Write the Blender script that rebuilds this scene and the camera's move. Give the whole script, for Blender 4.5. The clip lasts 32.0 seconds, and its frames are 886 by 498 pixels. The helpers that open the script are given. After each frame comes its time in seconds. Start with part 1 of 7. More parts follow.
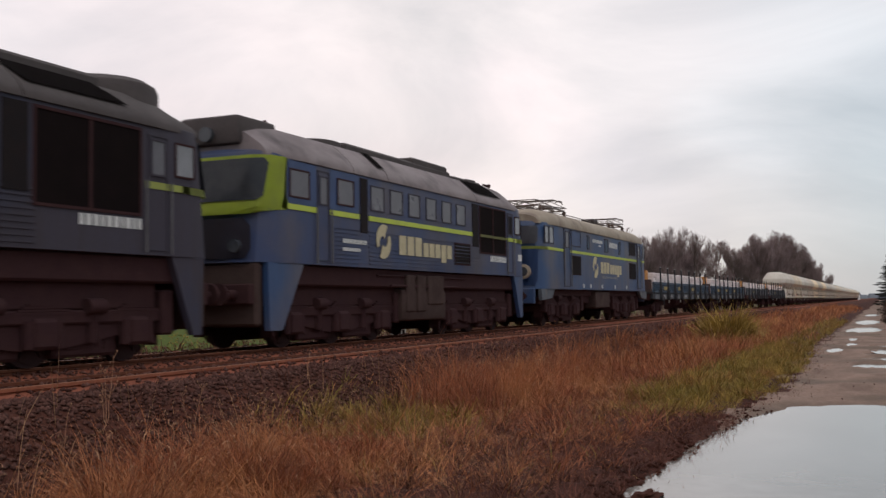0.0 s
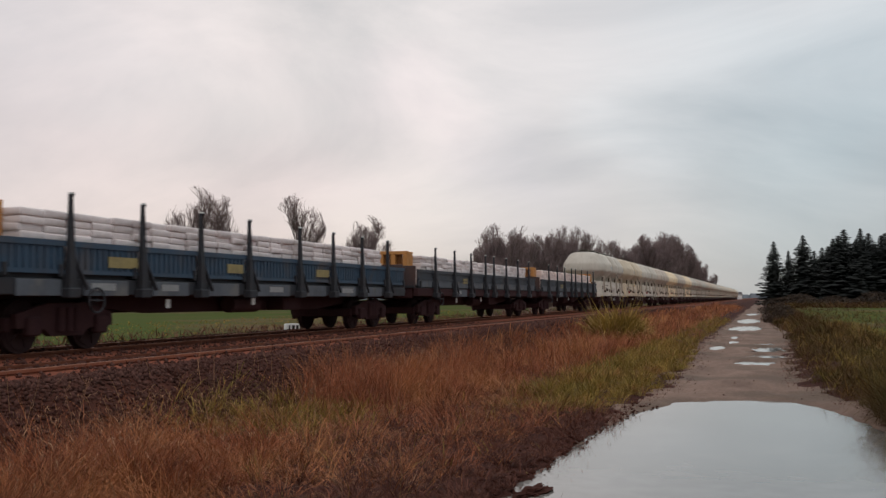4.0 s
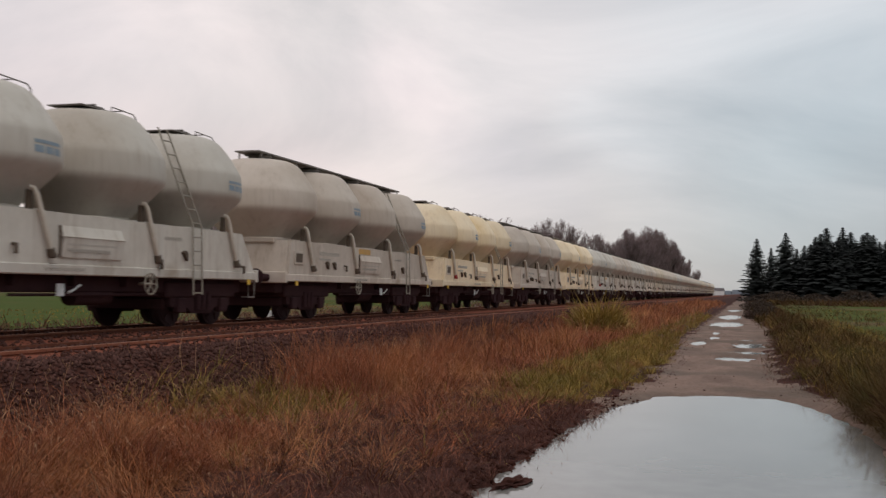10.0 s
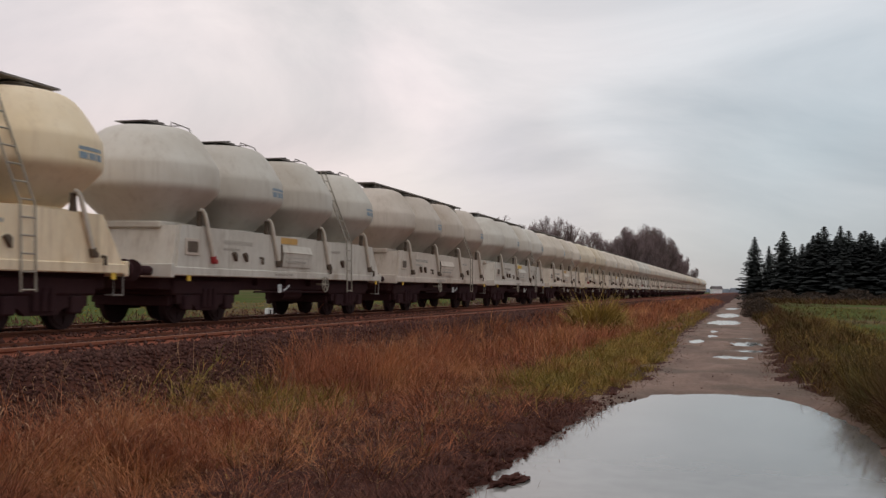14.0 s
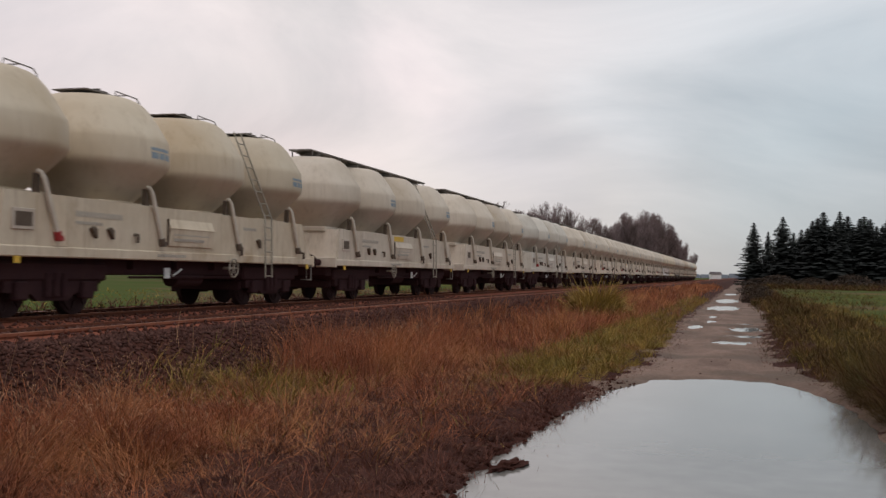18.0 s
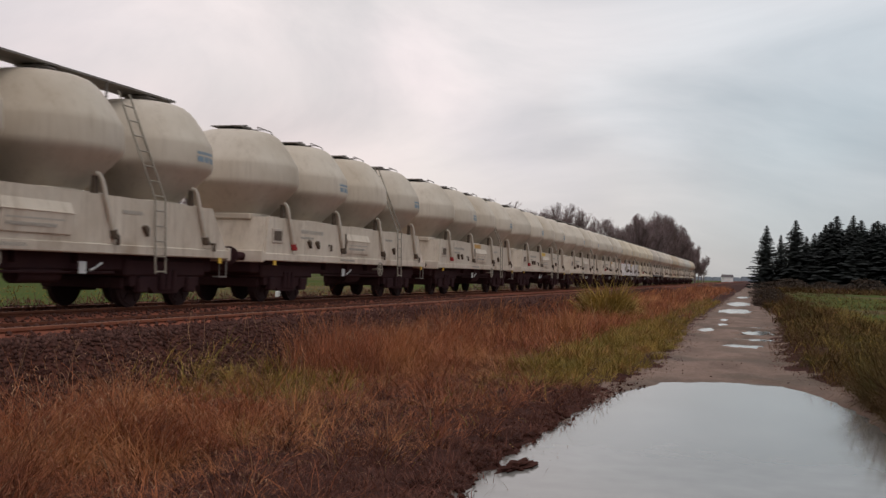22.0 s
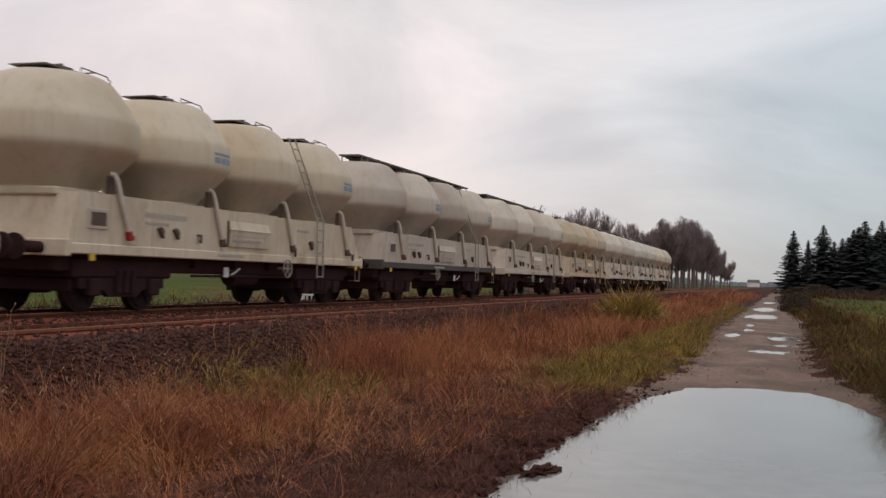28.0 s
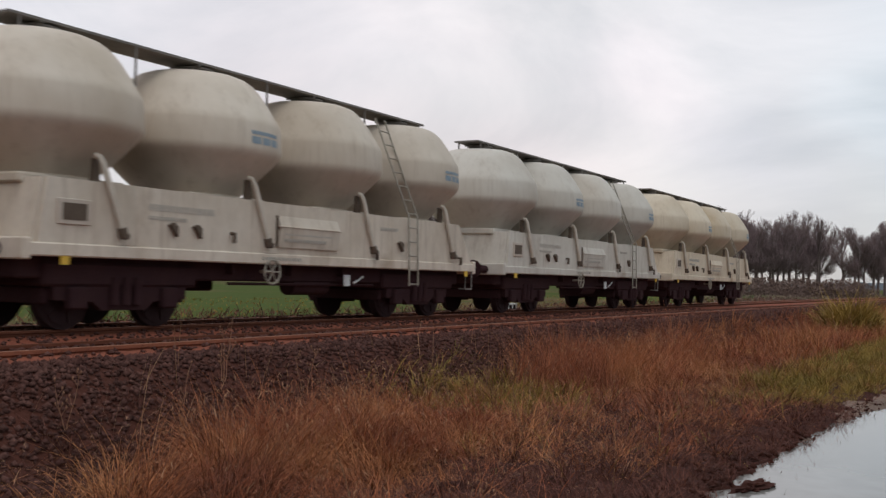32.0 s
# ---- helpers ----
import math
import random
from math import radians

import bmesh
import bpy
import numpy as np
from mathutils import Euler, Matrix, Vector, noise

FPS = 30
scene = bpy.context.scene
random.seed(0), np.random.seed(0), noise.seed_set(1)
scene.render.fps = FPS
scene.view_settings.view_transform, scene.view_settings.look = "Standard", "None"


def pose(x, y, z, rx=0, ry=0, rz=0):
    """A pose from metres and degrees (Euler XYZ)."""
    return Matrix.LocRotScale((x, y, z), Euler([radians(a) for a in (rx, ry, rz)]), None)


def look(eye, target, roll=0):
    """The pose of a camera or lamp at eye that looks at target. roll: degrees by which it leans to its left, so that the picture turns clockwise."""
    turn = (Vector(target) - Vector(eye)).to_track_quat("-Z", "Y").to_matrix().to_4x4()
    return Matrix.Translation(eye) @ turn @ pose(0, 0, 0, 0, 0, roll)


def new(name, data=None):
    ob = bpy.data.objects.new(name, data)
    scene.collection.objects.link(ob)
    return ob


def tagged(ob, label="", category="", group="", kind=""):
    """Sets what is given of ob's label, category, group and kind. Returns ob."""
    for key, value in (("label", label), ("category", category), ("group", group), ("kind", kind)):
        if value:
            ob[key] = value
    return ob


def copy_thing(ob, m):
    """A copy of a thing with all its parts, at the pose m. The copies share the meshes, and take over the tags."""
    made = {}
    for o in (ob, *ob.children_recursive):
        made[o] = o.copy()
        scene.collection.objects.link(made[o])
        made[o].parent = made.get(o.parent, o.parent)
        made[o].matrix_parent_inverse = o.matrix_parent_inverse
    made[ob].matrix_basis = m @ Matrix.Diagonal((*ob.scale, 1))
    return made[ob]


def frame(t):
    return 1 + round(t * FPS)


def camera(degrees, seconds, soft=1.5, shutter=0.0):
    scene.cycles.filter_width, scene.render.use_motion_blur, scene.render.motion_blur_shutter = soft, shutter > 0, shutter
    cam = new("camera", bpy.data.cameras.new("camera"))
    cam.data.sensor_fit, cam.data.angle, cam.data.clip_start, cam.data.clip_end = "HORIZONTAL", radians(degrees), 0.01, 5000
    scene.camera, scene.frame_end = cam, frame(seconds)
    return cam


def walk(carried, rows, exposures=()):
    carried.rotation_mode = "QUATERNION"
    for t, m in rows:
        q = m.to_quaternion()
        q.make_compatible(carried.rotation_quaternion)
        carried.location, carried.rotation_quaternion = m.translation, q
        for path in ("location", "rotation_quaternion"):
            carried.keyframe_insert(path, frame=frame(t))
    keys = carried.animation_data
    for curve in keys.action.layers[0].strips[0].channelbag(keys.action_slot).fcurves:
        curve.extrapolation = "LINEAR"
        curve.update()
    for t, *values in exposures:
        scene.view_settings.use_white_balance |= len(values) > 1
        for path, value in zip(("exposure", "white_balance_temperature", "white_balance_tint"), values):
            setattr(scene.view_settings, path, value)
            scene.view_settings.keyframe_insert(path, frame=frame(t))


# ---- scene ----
import functools

PATH = [  # seconds, yaw, pitch, roll
    (0, 23.60, 3.10, -0.80), (0.5, 21.95, 2.84, -0.57), (1, 21.72, 3.07, -0.52), (1.5, 20.45, 3.08, -0.50),
    (2, 19.74, 3.00, -0.32), (2.5, 19.28, 3.09, -0.16), (3, 18.72, 3.31, -0.30), (3.5, 18.11, 2.90, -0.21),
    (4, 17.67, 2.82, -0.22), (4.5, 17.47, 2.55, -0.03), (6.5, 17.42, 2.24, 0.15), (7, 17.30, 2.39, 0.08),
    (7.5, 17.15, 2.26, 0.44), (8, 17.09, 2.29, 0.50), (8.5, 17.00, 2.18, 0.68), (9, 16.84, 2.23, 0.74),
    (9.5, 16.77, 2.20, 0.86), (10, 16.79, 2.28, 0.91), (10.5, 16.82, 2.34, 0.96), (11, 16.74, 2.29, 1.03),
    (11.5, 16.85, 2.06, 1.11), (12, 16.78, 2.02, 1.23), (12.5, 16.71, 2.06, 1.23), (13, 16.73, 2.01, 1.10),
    (13.5, 16.64, 2.02, 1.03), (14, 16.68, 2.15, 1.00), (14.5, 16.60, 2.07, 1.09), (16.5, 15.89, 1.77, 1.00),
    (17, 16.02, 1.52, 0.81), (17.5, 16.31, 1.40, 0.79), (18, 16.62, 1.33, 1.02), (18.5, 16.79, 1.36, 1.08),
    (19, 16.73, 1.32, 1.07), (19.5, 16.77, 1.38, 1.10), (20, 16.66, 1.33, 1.42), (20.5, 17.15, 1.34, 1.35),
    (21, 17.18, 1.29, 1.66), (21.5, 17.27, 1.28, 1.59), (22, 17.27, 1.28, 1.71), (22.5, 17.28, 1.52, 1.75),
    (23, 17.46, 1.75, 1.67), (23.5, 17.41, 1.68, 1.75), (24, 17.63, 1.59, 1.81), (24.5, 17.89, 1.85, 1.72),
    (26.5, 18.45, 1.74, 1.79), (27, 18.57, 1.59, 1.94), (27.5, 18.43, 1.42, 1.99), (28, 18.66, 1.45, 1.98),
    (28.5, 18.85, 1.54, 1.96), (29, 19.33, 1.64, 1.91), (29.5, 19.41, 1.61, 1.96), (30, 19.65, 1.75, 1.91),
    (30.5, 21.46, 2.02, 1.78), (31, 24.85, 1.85, 1.21), (31.5, 27.82, 1.35, 1.38), (32, 30.05, 1.60, 1.55),
]
EYE = (0.0, 0.0, 1.6)
cam = camera(47.55, 32.0, soft=1.4, shutter=0.18)
walk(cam, [(t, look(EYE, (EYE[0] - math.sin(radians(a)) * math.cos(radians(b)), EYE[1] + math.cos(radians(a)) * math.cos(radians(b)),
                          EYE[2] + math.sin(radians(b))), r)) for t, a, b, r in PATH],
     exposures=[(0.0, 0.16, 6700, 15), (1.2, 0.15, 6700, 15), (2.5, 0.04, 6700, 13.5), (4.0, -0.06, 6700, 12.5), (7.0, -0.05, 6700, 12.5), (10.0, -0.04, 6700, 14), (24.0, -0.01, 6700, 14.5), (29.0, 0.01, 6700, 14.5),
                (30.5, 0.02, 6620, 14), (31.2, 0.03, 6520, 13), (32.0, 0.08, 6350, 11)])

# the train: speed, the line of its track, the height of the rail heads
SPEED, TRACK_X, NEAR_X, RAIL_Z = 15.5, -12.85, -9.1, 0.69
BODY_Z = RAIL_Z + 0.08  # bodies ride this high on their bogies

# ---------------------------------------------------------------- light
world = bpy.data.worlds.new("overcast_sky")
scene.world = world
world.use_nodes = True
wn, wl = world.node_tree.nodes, world.node_tree.links
wn.clear()
w_out = wn.new("ShaderNodeOutputWorld")
w_sky = wn.new("ShaderNodeTexSky")
w_sky.sky_type, w_sky.sun_disc = "NISHITA", False
w_sky.sun_elevation, w_sky.sun_rotation = radians(24), radians(-25)
w_bg_sky = wn.new("ShaderNodeBackground")
w_bg_sky.inputs[1].default_value = 0.09
wl.new(w_sky.outputs[0], w_bg_sky.inputs[0])
w_tc = wn.new("ShaderNodeTexCoord")
w_map = wn.new("ShaderNodeMapping")
w_map.inputs["Scale"].default_value = (1.0, 1.0, 2.6)
w_map.inputs["Rotation"].default_value = (0.0, 0.12, 0.5)
w_map.inputs["Location"].default_value = (0.35, 0.2, 0.15)
wl.new(w_tc.outputs["Generated"], w_map.inputs[0])
w_n1 = wn.new("ShaderNodeTexNoise")
w_n1.inputs["Scale"].default_value, w_n1.inputs["Detail"].default_value, w_n1.inputs["Roughness"].default_value = 2.1, 8.0, 0.56
w_n1.inputs["Distortion"].default_value = 0.5
wl.new(w_map.outputs[0], w_n1.inputs["Vector"])
w_ramp = wn.new("ShaderNodeValToRGB")
w_ramp.color_ramp.elements[0].position, w_ramp.color_ramp.elements[0].color = 0.30, (0.50, 0.53, 0.57, 1)
w_ramp.color_ramp.elements[1].position, w_ramp.color_ramp.elements[1].color = 0.68, (0.90, 0.86, 0.87, 1)
wl.new(w_n1.outputs["Fac"], w_ramp.inputs[0])
w_sep = wn.new("ShaderNodeSeparateXYZ")
wl.new(w_tc.outputs["Generated"], w_sep.inputs[0])
w_tint = wn.new("ShaderNodeMix")
w_tint.data_type, w_tint.blend_type = "RGBA", "MULTIPLY"
w_tint.inputs["B"].default_value = (0.82, 0.915, 0.945, 1)
w_t2 = wn.new("ShaderNodeMapRange")
w_t2.inputs["From Min"].default_value, w_t2.inputs["From Max"].default_value = -0.45, 0.12
wl.new(w_sep.outputs["X"], w_t2.inputs["Value"])
wl.new(w_t2.outputs[0], w_tint.inputs["Factor"])
wl.new(w_ramp.outputs[0], w_tint.inputs["A"])
w_wob = wn.new("ShaderNodeVectorMath")
w_wob.operation = "MULTIPLY_ADD"
w_n2 = wn.new("ShaderNodeTexNoise")
w_n2.inputs["Scale"].default_value, w_n2.inputs["Detail"].default_value = 3.2, 5.0
wl.new(w_map.outputs[0], w_n2.inputs["Vector"])
w_wob.inputs[1].default_value = (0.30, 0.30, 0.22)
wl.new(w_n2.outputs["Color"], w_wob.inputs[0])
wl.new(w_tc.outputs["Generated"], w_wob.inputs[2])
w_last = w_tint.outputs["Result"]
# thick and thin places of the cloud cover: bearing, elevation, reach, tint
for bearing, lift, reach, tint in ((-7.0, 16.5, 0.34, (0.93, 0.932, 0.935)), (-19.0, 11.0, 0.11, (1.16, 1.10, 1.10)), (-14.0, 5.5, 0.12, (0.92, 0.93, 0.97)), (-6.0, 6.0, 0.09, (1.13, 1.13, 1.13)),
                                   (3.0, 6.5, 0.24, (0.93, 1.01, 1.03)), (-38.0, 7.0, 0.25, (1.03, 0.97, 0.97)), (-34.0, 15.0, 0.15, (0.93, 0.95, 0.96)), (-27.0, 6.0, 0.14, (0.97, 0.93, 0.95))):
    w_far = wn.new("ShaderNodeVectorMath")
    w_far.operation = "DISTANCE"
    wl.new(w_wob.outputs[0], w_far.inputs[0])
    b_, l_ = radians(bearing), radians(lift)
    w_far.inputs[1].default_value = (math.sin(b_) * math.cos(l_) + 0.15, math.cos(b_) * math.cos(l_) + 0.15, math.sin(l_) + 0.11)
    w_fade = wn.new("ShaderNodeMapRange")
    w_fade.interpolation_type = "SMOOTHSTEP"
    w_fade.inputs["From Min"].default_value, w_fade.inputs["From Max"].default_value = 0.0, reach
    w_fade.inputs["To Min"].default_value, w_fade.inputs["To Max"].default_value = 1.0, 0.0
    wl.new(w_far.outputs["Value"], w_fade.inputs["Value"])
    w_mul = wn.new("ShaderNodeMix")
    w_mul.data_type, w_mul.blend_type = "RGBA", "MULTIPLY"
    w_mul.clamp_result = False
    w_mul.inputs["B"].default_value = (*tint, 1)
    wl.new(w_fade.outputs[0], w_mul.inputs["Factor"])
    wl.new(w_last, w_mul.inputs["A"])
    w_last = w_mul.outputs["Result"]
w_low = wn.new("ShaderNodeMapRange")
w_low.inputs["From Min"].default_value, w_low.inputs["From Max"].default_value = 0.0, 0.22
w_low.inputs["To Min"].default_value, w_low.inputs["To Max"].default_value = 0.76, 1.02
wl.new(w_sep.outputs["Z"], w_low.inputs["Value"])
w_dim = wn.new("ShaderNodeVectorMath")
w_dim.operation = "SCALE"
wl.new(w_last, w_dim.inputs[0])
wl.new(w_low.outputs[0], w_dim.inputs["Scale"])
w_bg_cloud = wn.new("ShaderNodeBackground")
w_bg_cloud.inputs[1].default_value = 1.0
wl.new(w_dim.outputs[0], w_bg_cloud.inputs[0])
w_mix = wn.new("ShaderNodeMixShader")
w_mix.inputs[0].default_value = 0.93
wl.new(w_bg_sky.outputs[0], w_mix.inputs[1])
wl.new(w_bg_cloud.outputs[0], w_mix.inputs[2])
wl.new(w_mix.outputs[0], w_out.inputs[0])

sun_data = bpy.data.lights.new("sun", "SUN")
sun_data.energy, sun_data.angle, sun_data.color = 0.5, radians(25), (1.0, 0.95, 0.9)
sun = new("sun", sun_data)
sun.matrix_world = look((0, 0, 60), (-20, 30, 0))

# ---------------------------------------------------------------- materials
def surface(name, colour, second=None, rough=0.7, metal=0.0, scale=3.0, stretch=(1, 1, 1), fine=40.0, bump=0.2, amount=0.6,
            random_tone=0.0, island=0.0, third=None, third_scale=0.6, third_range=(0.5, 0.65), coat=0.0, grain_by=0.2, gloss=0.4, streak=0.0, streak_colour=(0.2, 0.14, 0.09)):
    """A two-scale procedural surface: a main colour worn or stained towards a second, fine grain and relief."""
    m = bpy.data.materials.new(name)
    m.use_nodes = True
    n, l = m.node_tree.nodes, m.node_tree.links
    b = n["Principled BSDF"]
    b.inputs["Roughness"].default_value, b.inputs["Metallic"].default_value = rough, metal
    b.inputs["Coat Weight"].default_value = coat
    b.inputs["Specular IOR Level"].default_value = gloss
    second = second or tuple(c * 0.7 for c in colour)
    tc, mp = n.new("ShaderNodeTexCoord"), n.new("ShaderNodeMapping")
    mp.inputs["Scale"].default_value = stretch
    l.new(tc.outputs["Object"], mp.inputs[0])
    big = n.new("ShaderNodeTexNoise")
    big.inputs["Scale"].default_value, big.inputs["Detail"].default_value, big.inputs["Roughness"].default_value = scale, 6.0, 0.62
    l.new(mp.outputs[0], big.inputs["Vector"])
    small = n.new("ShaderNodeTexNoise")
    small.inputs["Scale"].default_value, small.inputs["Detail"].default_value = fine, 3.0
    l.new(tc.outputs["Object"], small.inputs["Vector"])
    rng = n.new("ShaderNodeMapRange")
    rng.inputs["From Min"].default_value, rng.inputs["From Max"].default_value = 0.38, 0.66
    rng.inputs["To Max"].default_value = amount
    l.new(big.outputs["Fac"], rng.inputs["Value"])
    mix = n.new("ShaderNodeMix")
    mix.data_type = "RGBA"
    mix.inputs["A"].default_value, mix.inputs["B"].default_value = (*colour, 1), (*second, 1)
    l.new(rng.outputs[0], mix.inputs["Factor"])
    last = mix.outputs["Result"]
    if third:
        patch = n.new("ShaderNodeTexNoise")
        patch.inputs["Scale"].default_value, patch.inputs["Detail"].default_value = third_scale, 4.0
        l.new(tc.outputs["Object"], patch.inputs["Vector"])
        pr = n.new("ShaderNodeMapRange")
        pr.inputs["From Min"].default_value, pr.inputs["From Max"].default_value = third_range
        l.new(patch.outputs["Fac"], pr.inputs["Value"])
        mx = n.new("ShaderNodeMix")
        mx.data_type = "RGBA"
        mx.inputs["B"].default_value = (*third, 1)
        l.new(pr.outputs[0], mx.inputs["Factor"])
        l.new(last, mx.inputs["A"])
        last = mx.outputs["Result"]
    if streak:
        # thin run-down streaks and blotches of dirt
        sm = n.new("ShaderNodeMapping")
        sm.inputs["Scale"].default_value = (5.0, 5.0, 0.35)
        l.new(tc.outputs["Object"], sm.inputs[0])
        sn = n.new("ShaderNodeTexNoise")
        sn.inputs["Scale"].default_value, sn.inputs["Detail"].default_value, sn.inputs["Roughness"].default_value = 1.0, 7.0, 0.7
        l.new(sm.outputs[0], sn.inputs["Vector"])
        sr = n.new("ShaderNodeMapRange")
        sr.inputs["From Min"].default_value, sr.inputs["From Max"].default_value, sr.inputs["To Max"].default_value = 0.52, 0.76, streak
        l.new(sn.outputs["Fac"], sr.inputs["Value"])
        sx = n.new("ShaderNodeMix")
        sx.data_type = "RGBA"
        sx.inputs["B"].default_value = (*streak_colour, 1)
        l.new(sr.outputs[0], sx.inputs["Factor"])
        l.new(last, sx.inputs["A"])
        last = sx.outputs["Result"]
    grain = n.new("ShaderNodeMapRange")
    grain.inputs["To Min"].default_value, grain.inputs["To Max"].default_value = 1 - grain_by, 1 + grain_by
    l.new(small.outputs["Fac"], grain.inputs["Value"])
    tone = grain.outputs[0]
    for use, node, socket in ((random_tone, "ShaderNodeObjectInfo", "Random"), (island, "ShaderNodeNewGeometry", "Random Per Island")):
        if use:
            src = n.new(node)
            r2 = n.new("ShaderNodeMapRange")
            r2.inputs["To Min"].default_value, r2.inputs["To Max"].default_value = 1 - use, 1 + use
            l.new(src.outputs[socket], r2.inputs["Value"])
            mul = n.new("ShaderNodeMath")
            mul.operation = "MULTIPLY"
            l.new(tone, mul.inputs[0])
            l.new(r2.outputs[0], mul.inputs[1])
            tone = mul.outputs[0]
    scl = n.new("ShaderNodeVectorMath")
    scl.operation = "SCALE"
    l.new(last, scl.inputs[0])
    l.new(tone, scl.inputs["Scale"])
    l.new(scl.outputs[0], b.inputs["Base Color"])
    if bump:
        bp = n.new("ShaderNodeBump")
        bp.inputs["Strength"].default_value, bp.inputs["Distance"].default_value = bump, 0.02
        l.new(small.outputs["Fac"], bp.inputs["Height"])
        l.new(bp.outputs[0], b.inputs["Normal"])
    rr = n.new("ShaderNodeMapRange")
    rr.inputs["To Min"].default_value, rr.inputs["To Max"].default_value = max(0.02, rough - 0.12), min(1.0, rough + 0.12)
    l.new(big.outputs["Fac"], rr.inputs["Value"])
    l.new(rr.outputs[0], b.inputs["Roughness"])
    return m


M = {}
M["dirt"] = surface("wet_dirt", (0.265, 0.175, 0.135), (0.15, 0.096, 0.074), rough=0.9, gloss=0.16, scale=0.7, stretch=(1.6, 0.5, 1), fine=14, bump=0.9, amount=0.8, third=(0.15, 0.105, 0.08), third_scale=0.45, third_range=(0.46, 0.62), grain_by=0.35)
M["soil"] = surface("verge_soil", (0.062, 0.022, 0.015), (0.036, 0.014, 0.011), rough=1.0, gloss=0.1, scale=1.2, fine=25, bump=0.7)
M["ballast_bed"] = surface("ballast_bed", (0.085, 0.031, 0.021), (0.055, 0.021, 0.015), rough=1.0, gloss=0.1, scale=2.0, fine=22, bump=1.0)
M["field"] = surface("field_grass", (0.055, 0.086, 0.014), (0.088, 0.085, 0.022), rough=1.0, gloss=0.05, scale=0.25, fine=9, bump=0.6, third=(0.13, 0.088, 0.044), third_scale=0.05, third_range=(0.5, 0.62))
M["stone"] = surface("ballast_stone", (0.078, 0.034, 0.027), (0.115, 0.057, 0.045), rough=1.0, gloss=0.1, scale=1.3, fine=60, bump=0.3, island=0.4, amount=0.7)
M["rust"] = surface("rusty_rail", (0.27, 0.085, 0.04), (0.16, 0.048, 0.026), rough=0.75, scale=4, fine=50, bump=0.25)
M["dull_rust"] = surface("dull_rail", (0.14, 0.052, 0.03), (0.09, 0.034, 0.021), rough=0.9, scale=4, fine=50, bump=0.2, gloss=0.1)
M["rail_top"] = surface("worn_rail_head", (0.30, 0.12, 0.065), (0.22, 0.08, 0.045), rough=0.6, metal=0.1, scale=4, fine=50, bump=0.1)
M["sleeper"] = surface("old_sleeper", (0.10, 0.036, 0.024), (0.06, 0.024, 0.018), rough=0.9, scale=5, fine=30, bump=0.6, stretch=(0.3, 1, 1))
M["water"] = surface("puddle_water", (0.235, 0.22, 0.20), (0.20, 0.185, 0.165), rough=0.02, scale=0.5, fine=3, bump=0.004, gloss=0.5)
M["water"].node_tree.nodes["Principled BSDF"].inputs["IOR"].default_value = 1.4
M["dry_grass"] = surface("dry_grass", (0.36, 0.112, 0.044), (0.165, 0.050, 0.026), rough=0.85, scale=1.3, fine=5, bump=0, island=0.5, amount=0.85, third=(0.50, 0.21, 0.08), third_scale=0.8, third_range=(0.48, 0.66))
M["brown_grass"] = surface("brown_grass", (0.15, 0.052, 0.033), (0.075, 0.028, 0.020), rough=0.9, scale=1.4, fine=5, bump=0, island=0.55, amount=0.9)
M["green_grass"] = surface("green_grass", (0.20, 0.148, 0.026), (0.34, 0.20, 0.045), rough=0.85, scale=1.1, fine=5, bump=0, island=0.45, amount=0.9, third=(0.26, 0.11, 0.036), third_scale=0.9, third_range=(0.52, 0.66))
M["stalk"] = surface("pale_stalk", (0.42, 0.23, 0.125), (0.29, 0.145, 0.075), rough=0.85, scale=2, fine=8, bump=0, island=0.4)
M["weed_stem"] = surface("brown_weed_stem", (0.24, 0.115, 0.066), (0.16, 0.075, 0.045), rough=0.85, scale=2, fine=8, bump=0, island=0.4)
M["bark"] = surface("dark_bark", (0.19, 0.14, 0.128), (0.13, 0.096, 0.088), rough=0.95, scale=2, fine=12, bump=0.5)
M["twig"] = surface("bare_twigs", (0.28, 0.20, 0.194), (0.21, 0.148, 0.146), rough=0.95, scale=0.4, fine=5, bump=0, island=0.3)
M["spruce"] = surface("spruce_needles", (0.027, 0.031, 0.028), (0.018, 0.021, 0.020), rough=0.9, scale=0.8, fine=6, bump=0, island=0.4)
M["shrub"] = surface("brown_shrub", (0.058, 0.036, 0.022), (0.04, 0.027, 0.017), rough=0.9, scale=0.8, fine=6, bump=0, island=0.4)
M["scrub"] = surface("leafless_scrub", (0.20, 0.13, 0.105), (0.13, 0.085, 0.07), rough=0.95, scale=0.5, fine=5, bump=0, island=0.45)
M["yellow_shrub"] = surface("yellow_shrub", (0.36, 0.235, 0.055), (0.25, 0.155, 0.04), rough=0.9, scale=0.8, fine=6, bump=0, island=0.45)
M["rusty_bed"] = surface("rust_stained_bed", (0.26, 0.082, 0.047), (0.165, 0.054, 0.034), rough=1.0, gloss=0.1, scale=2.5, fine=22, bump=1.0)
M["mixed_grass"] = surface("mixed_grass", (0.074, 0.060, 0.018), (0.125, 0.058, 0.025), rough=0.95, scale=0.9, fine=5, bump=0, island=0.45, gloss=0.1, amount=1.0, third=(0.09, 0.042, 0.026), third_scale=0.6, third_range=(0.5, 0.62))
# near-black that stands for the shade inside openings and grilles
M["opening_shade"] = surface("painted_opening_shade", (0.009, 0.006, 0.006), (0.014, 0.009, 0.009), rough=0.9, scale=3, fine=25, bump=0.1, gloss=0.05)
M["grab"] = surface("grey_handrail", (0.13, 0.125, 0.13), (0.08, 0.075, 0.08), rough=0.6, scale=4, fine=30, bump=0.1)
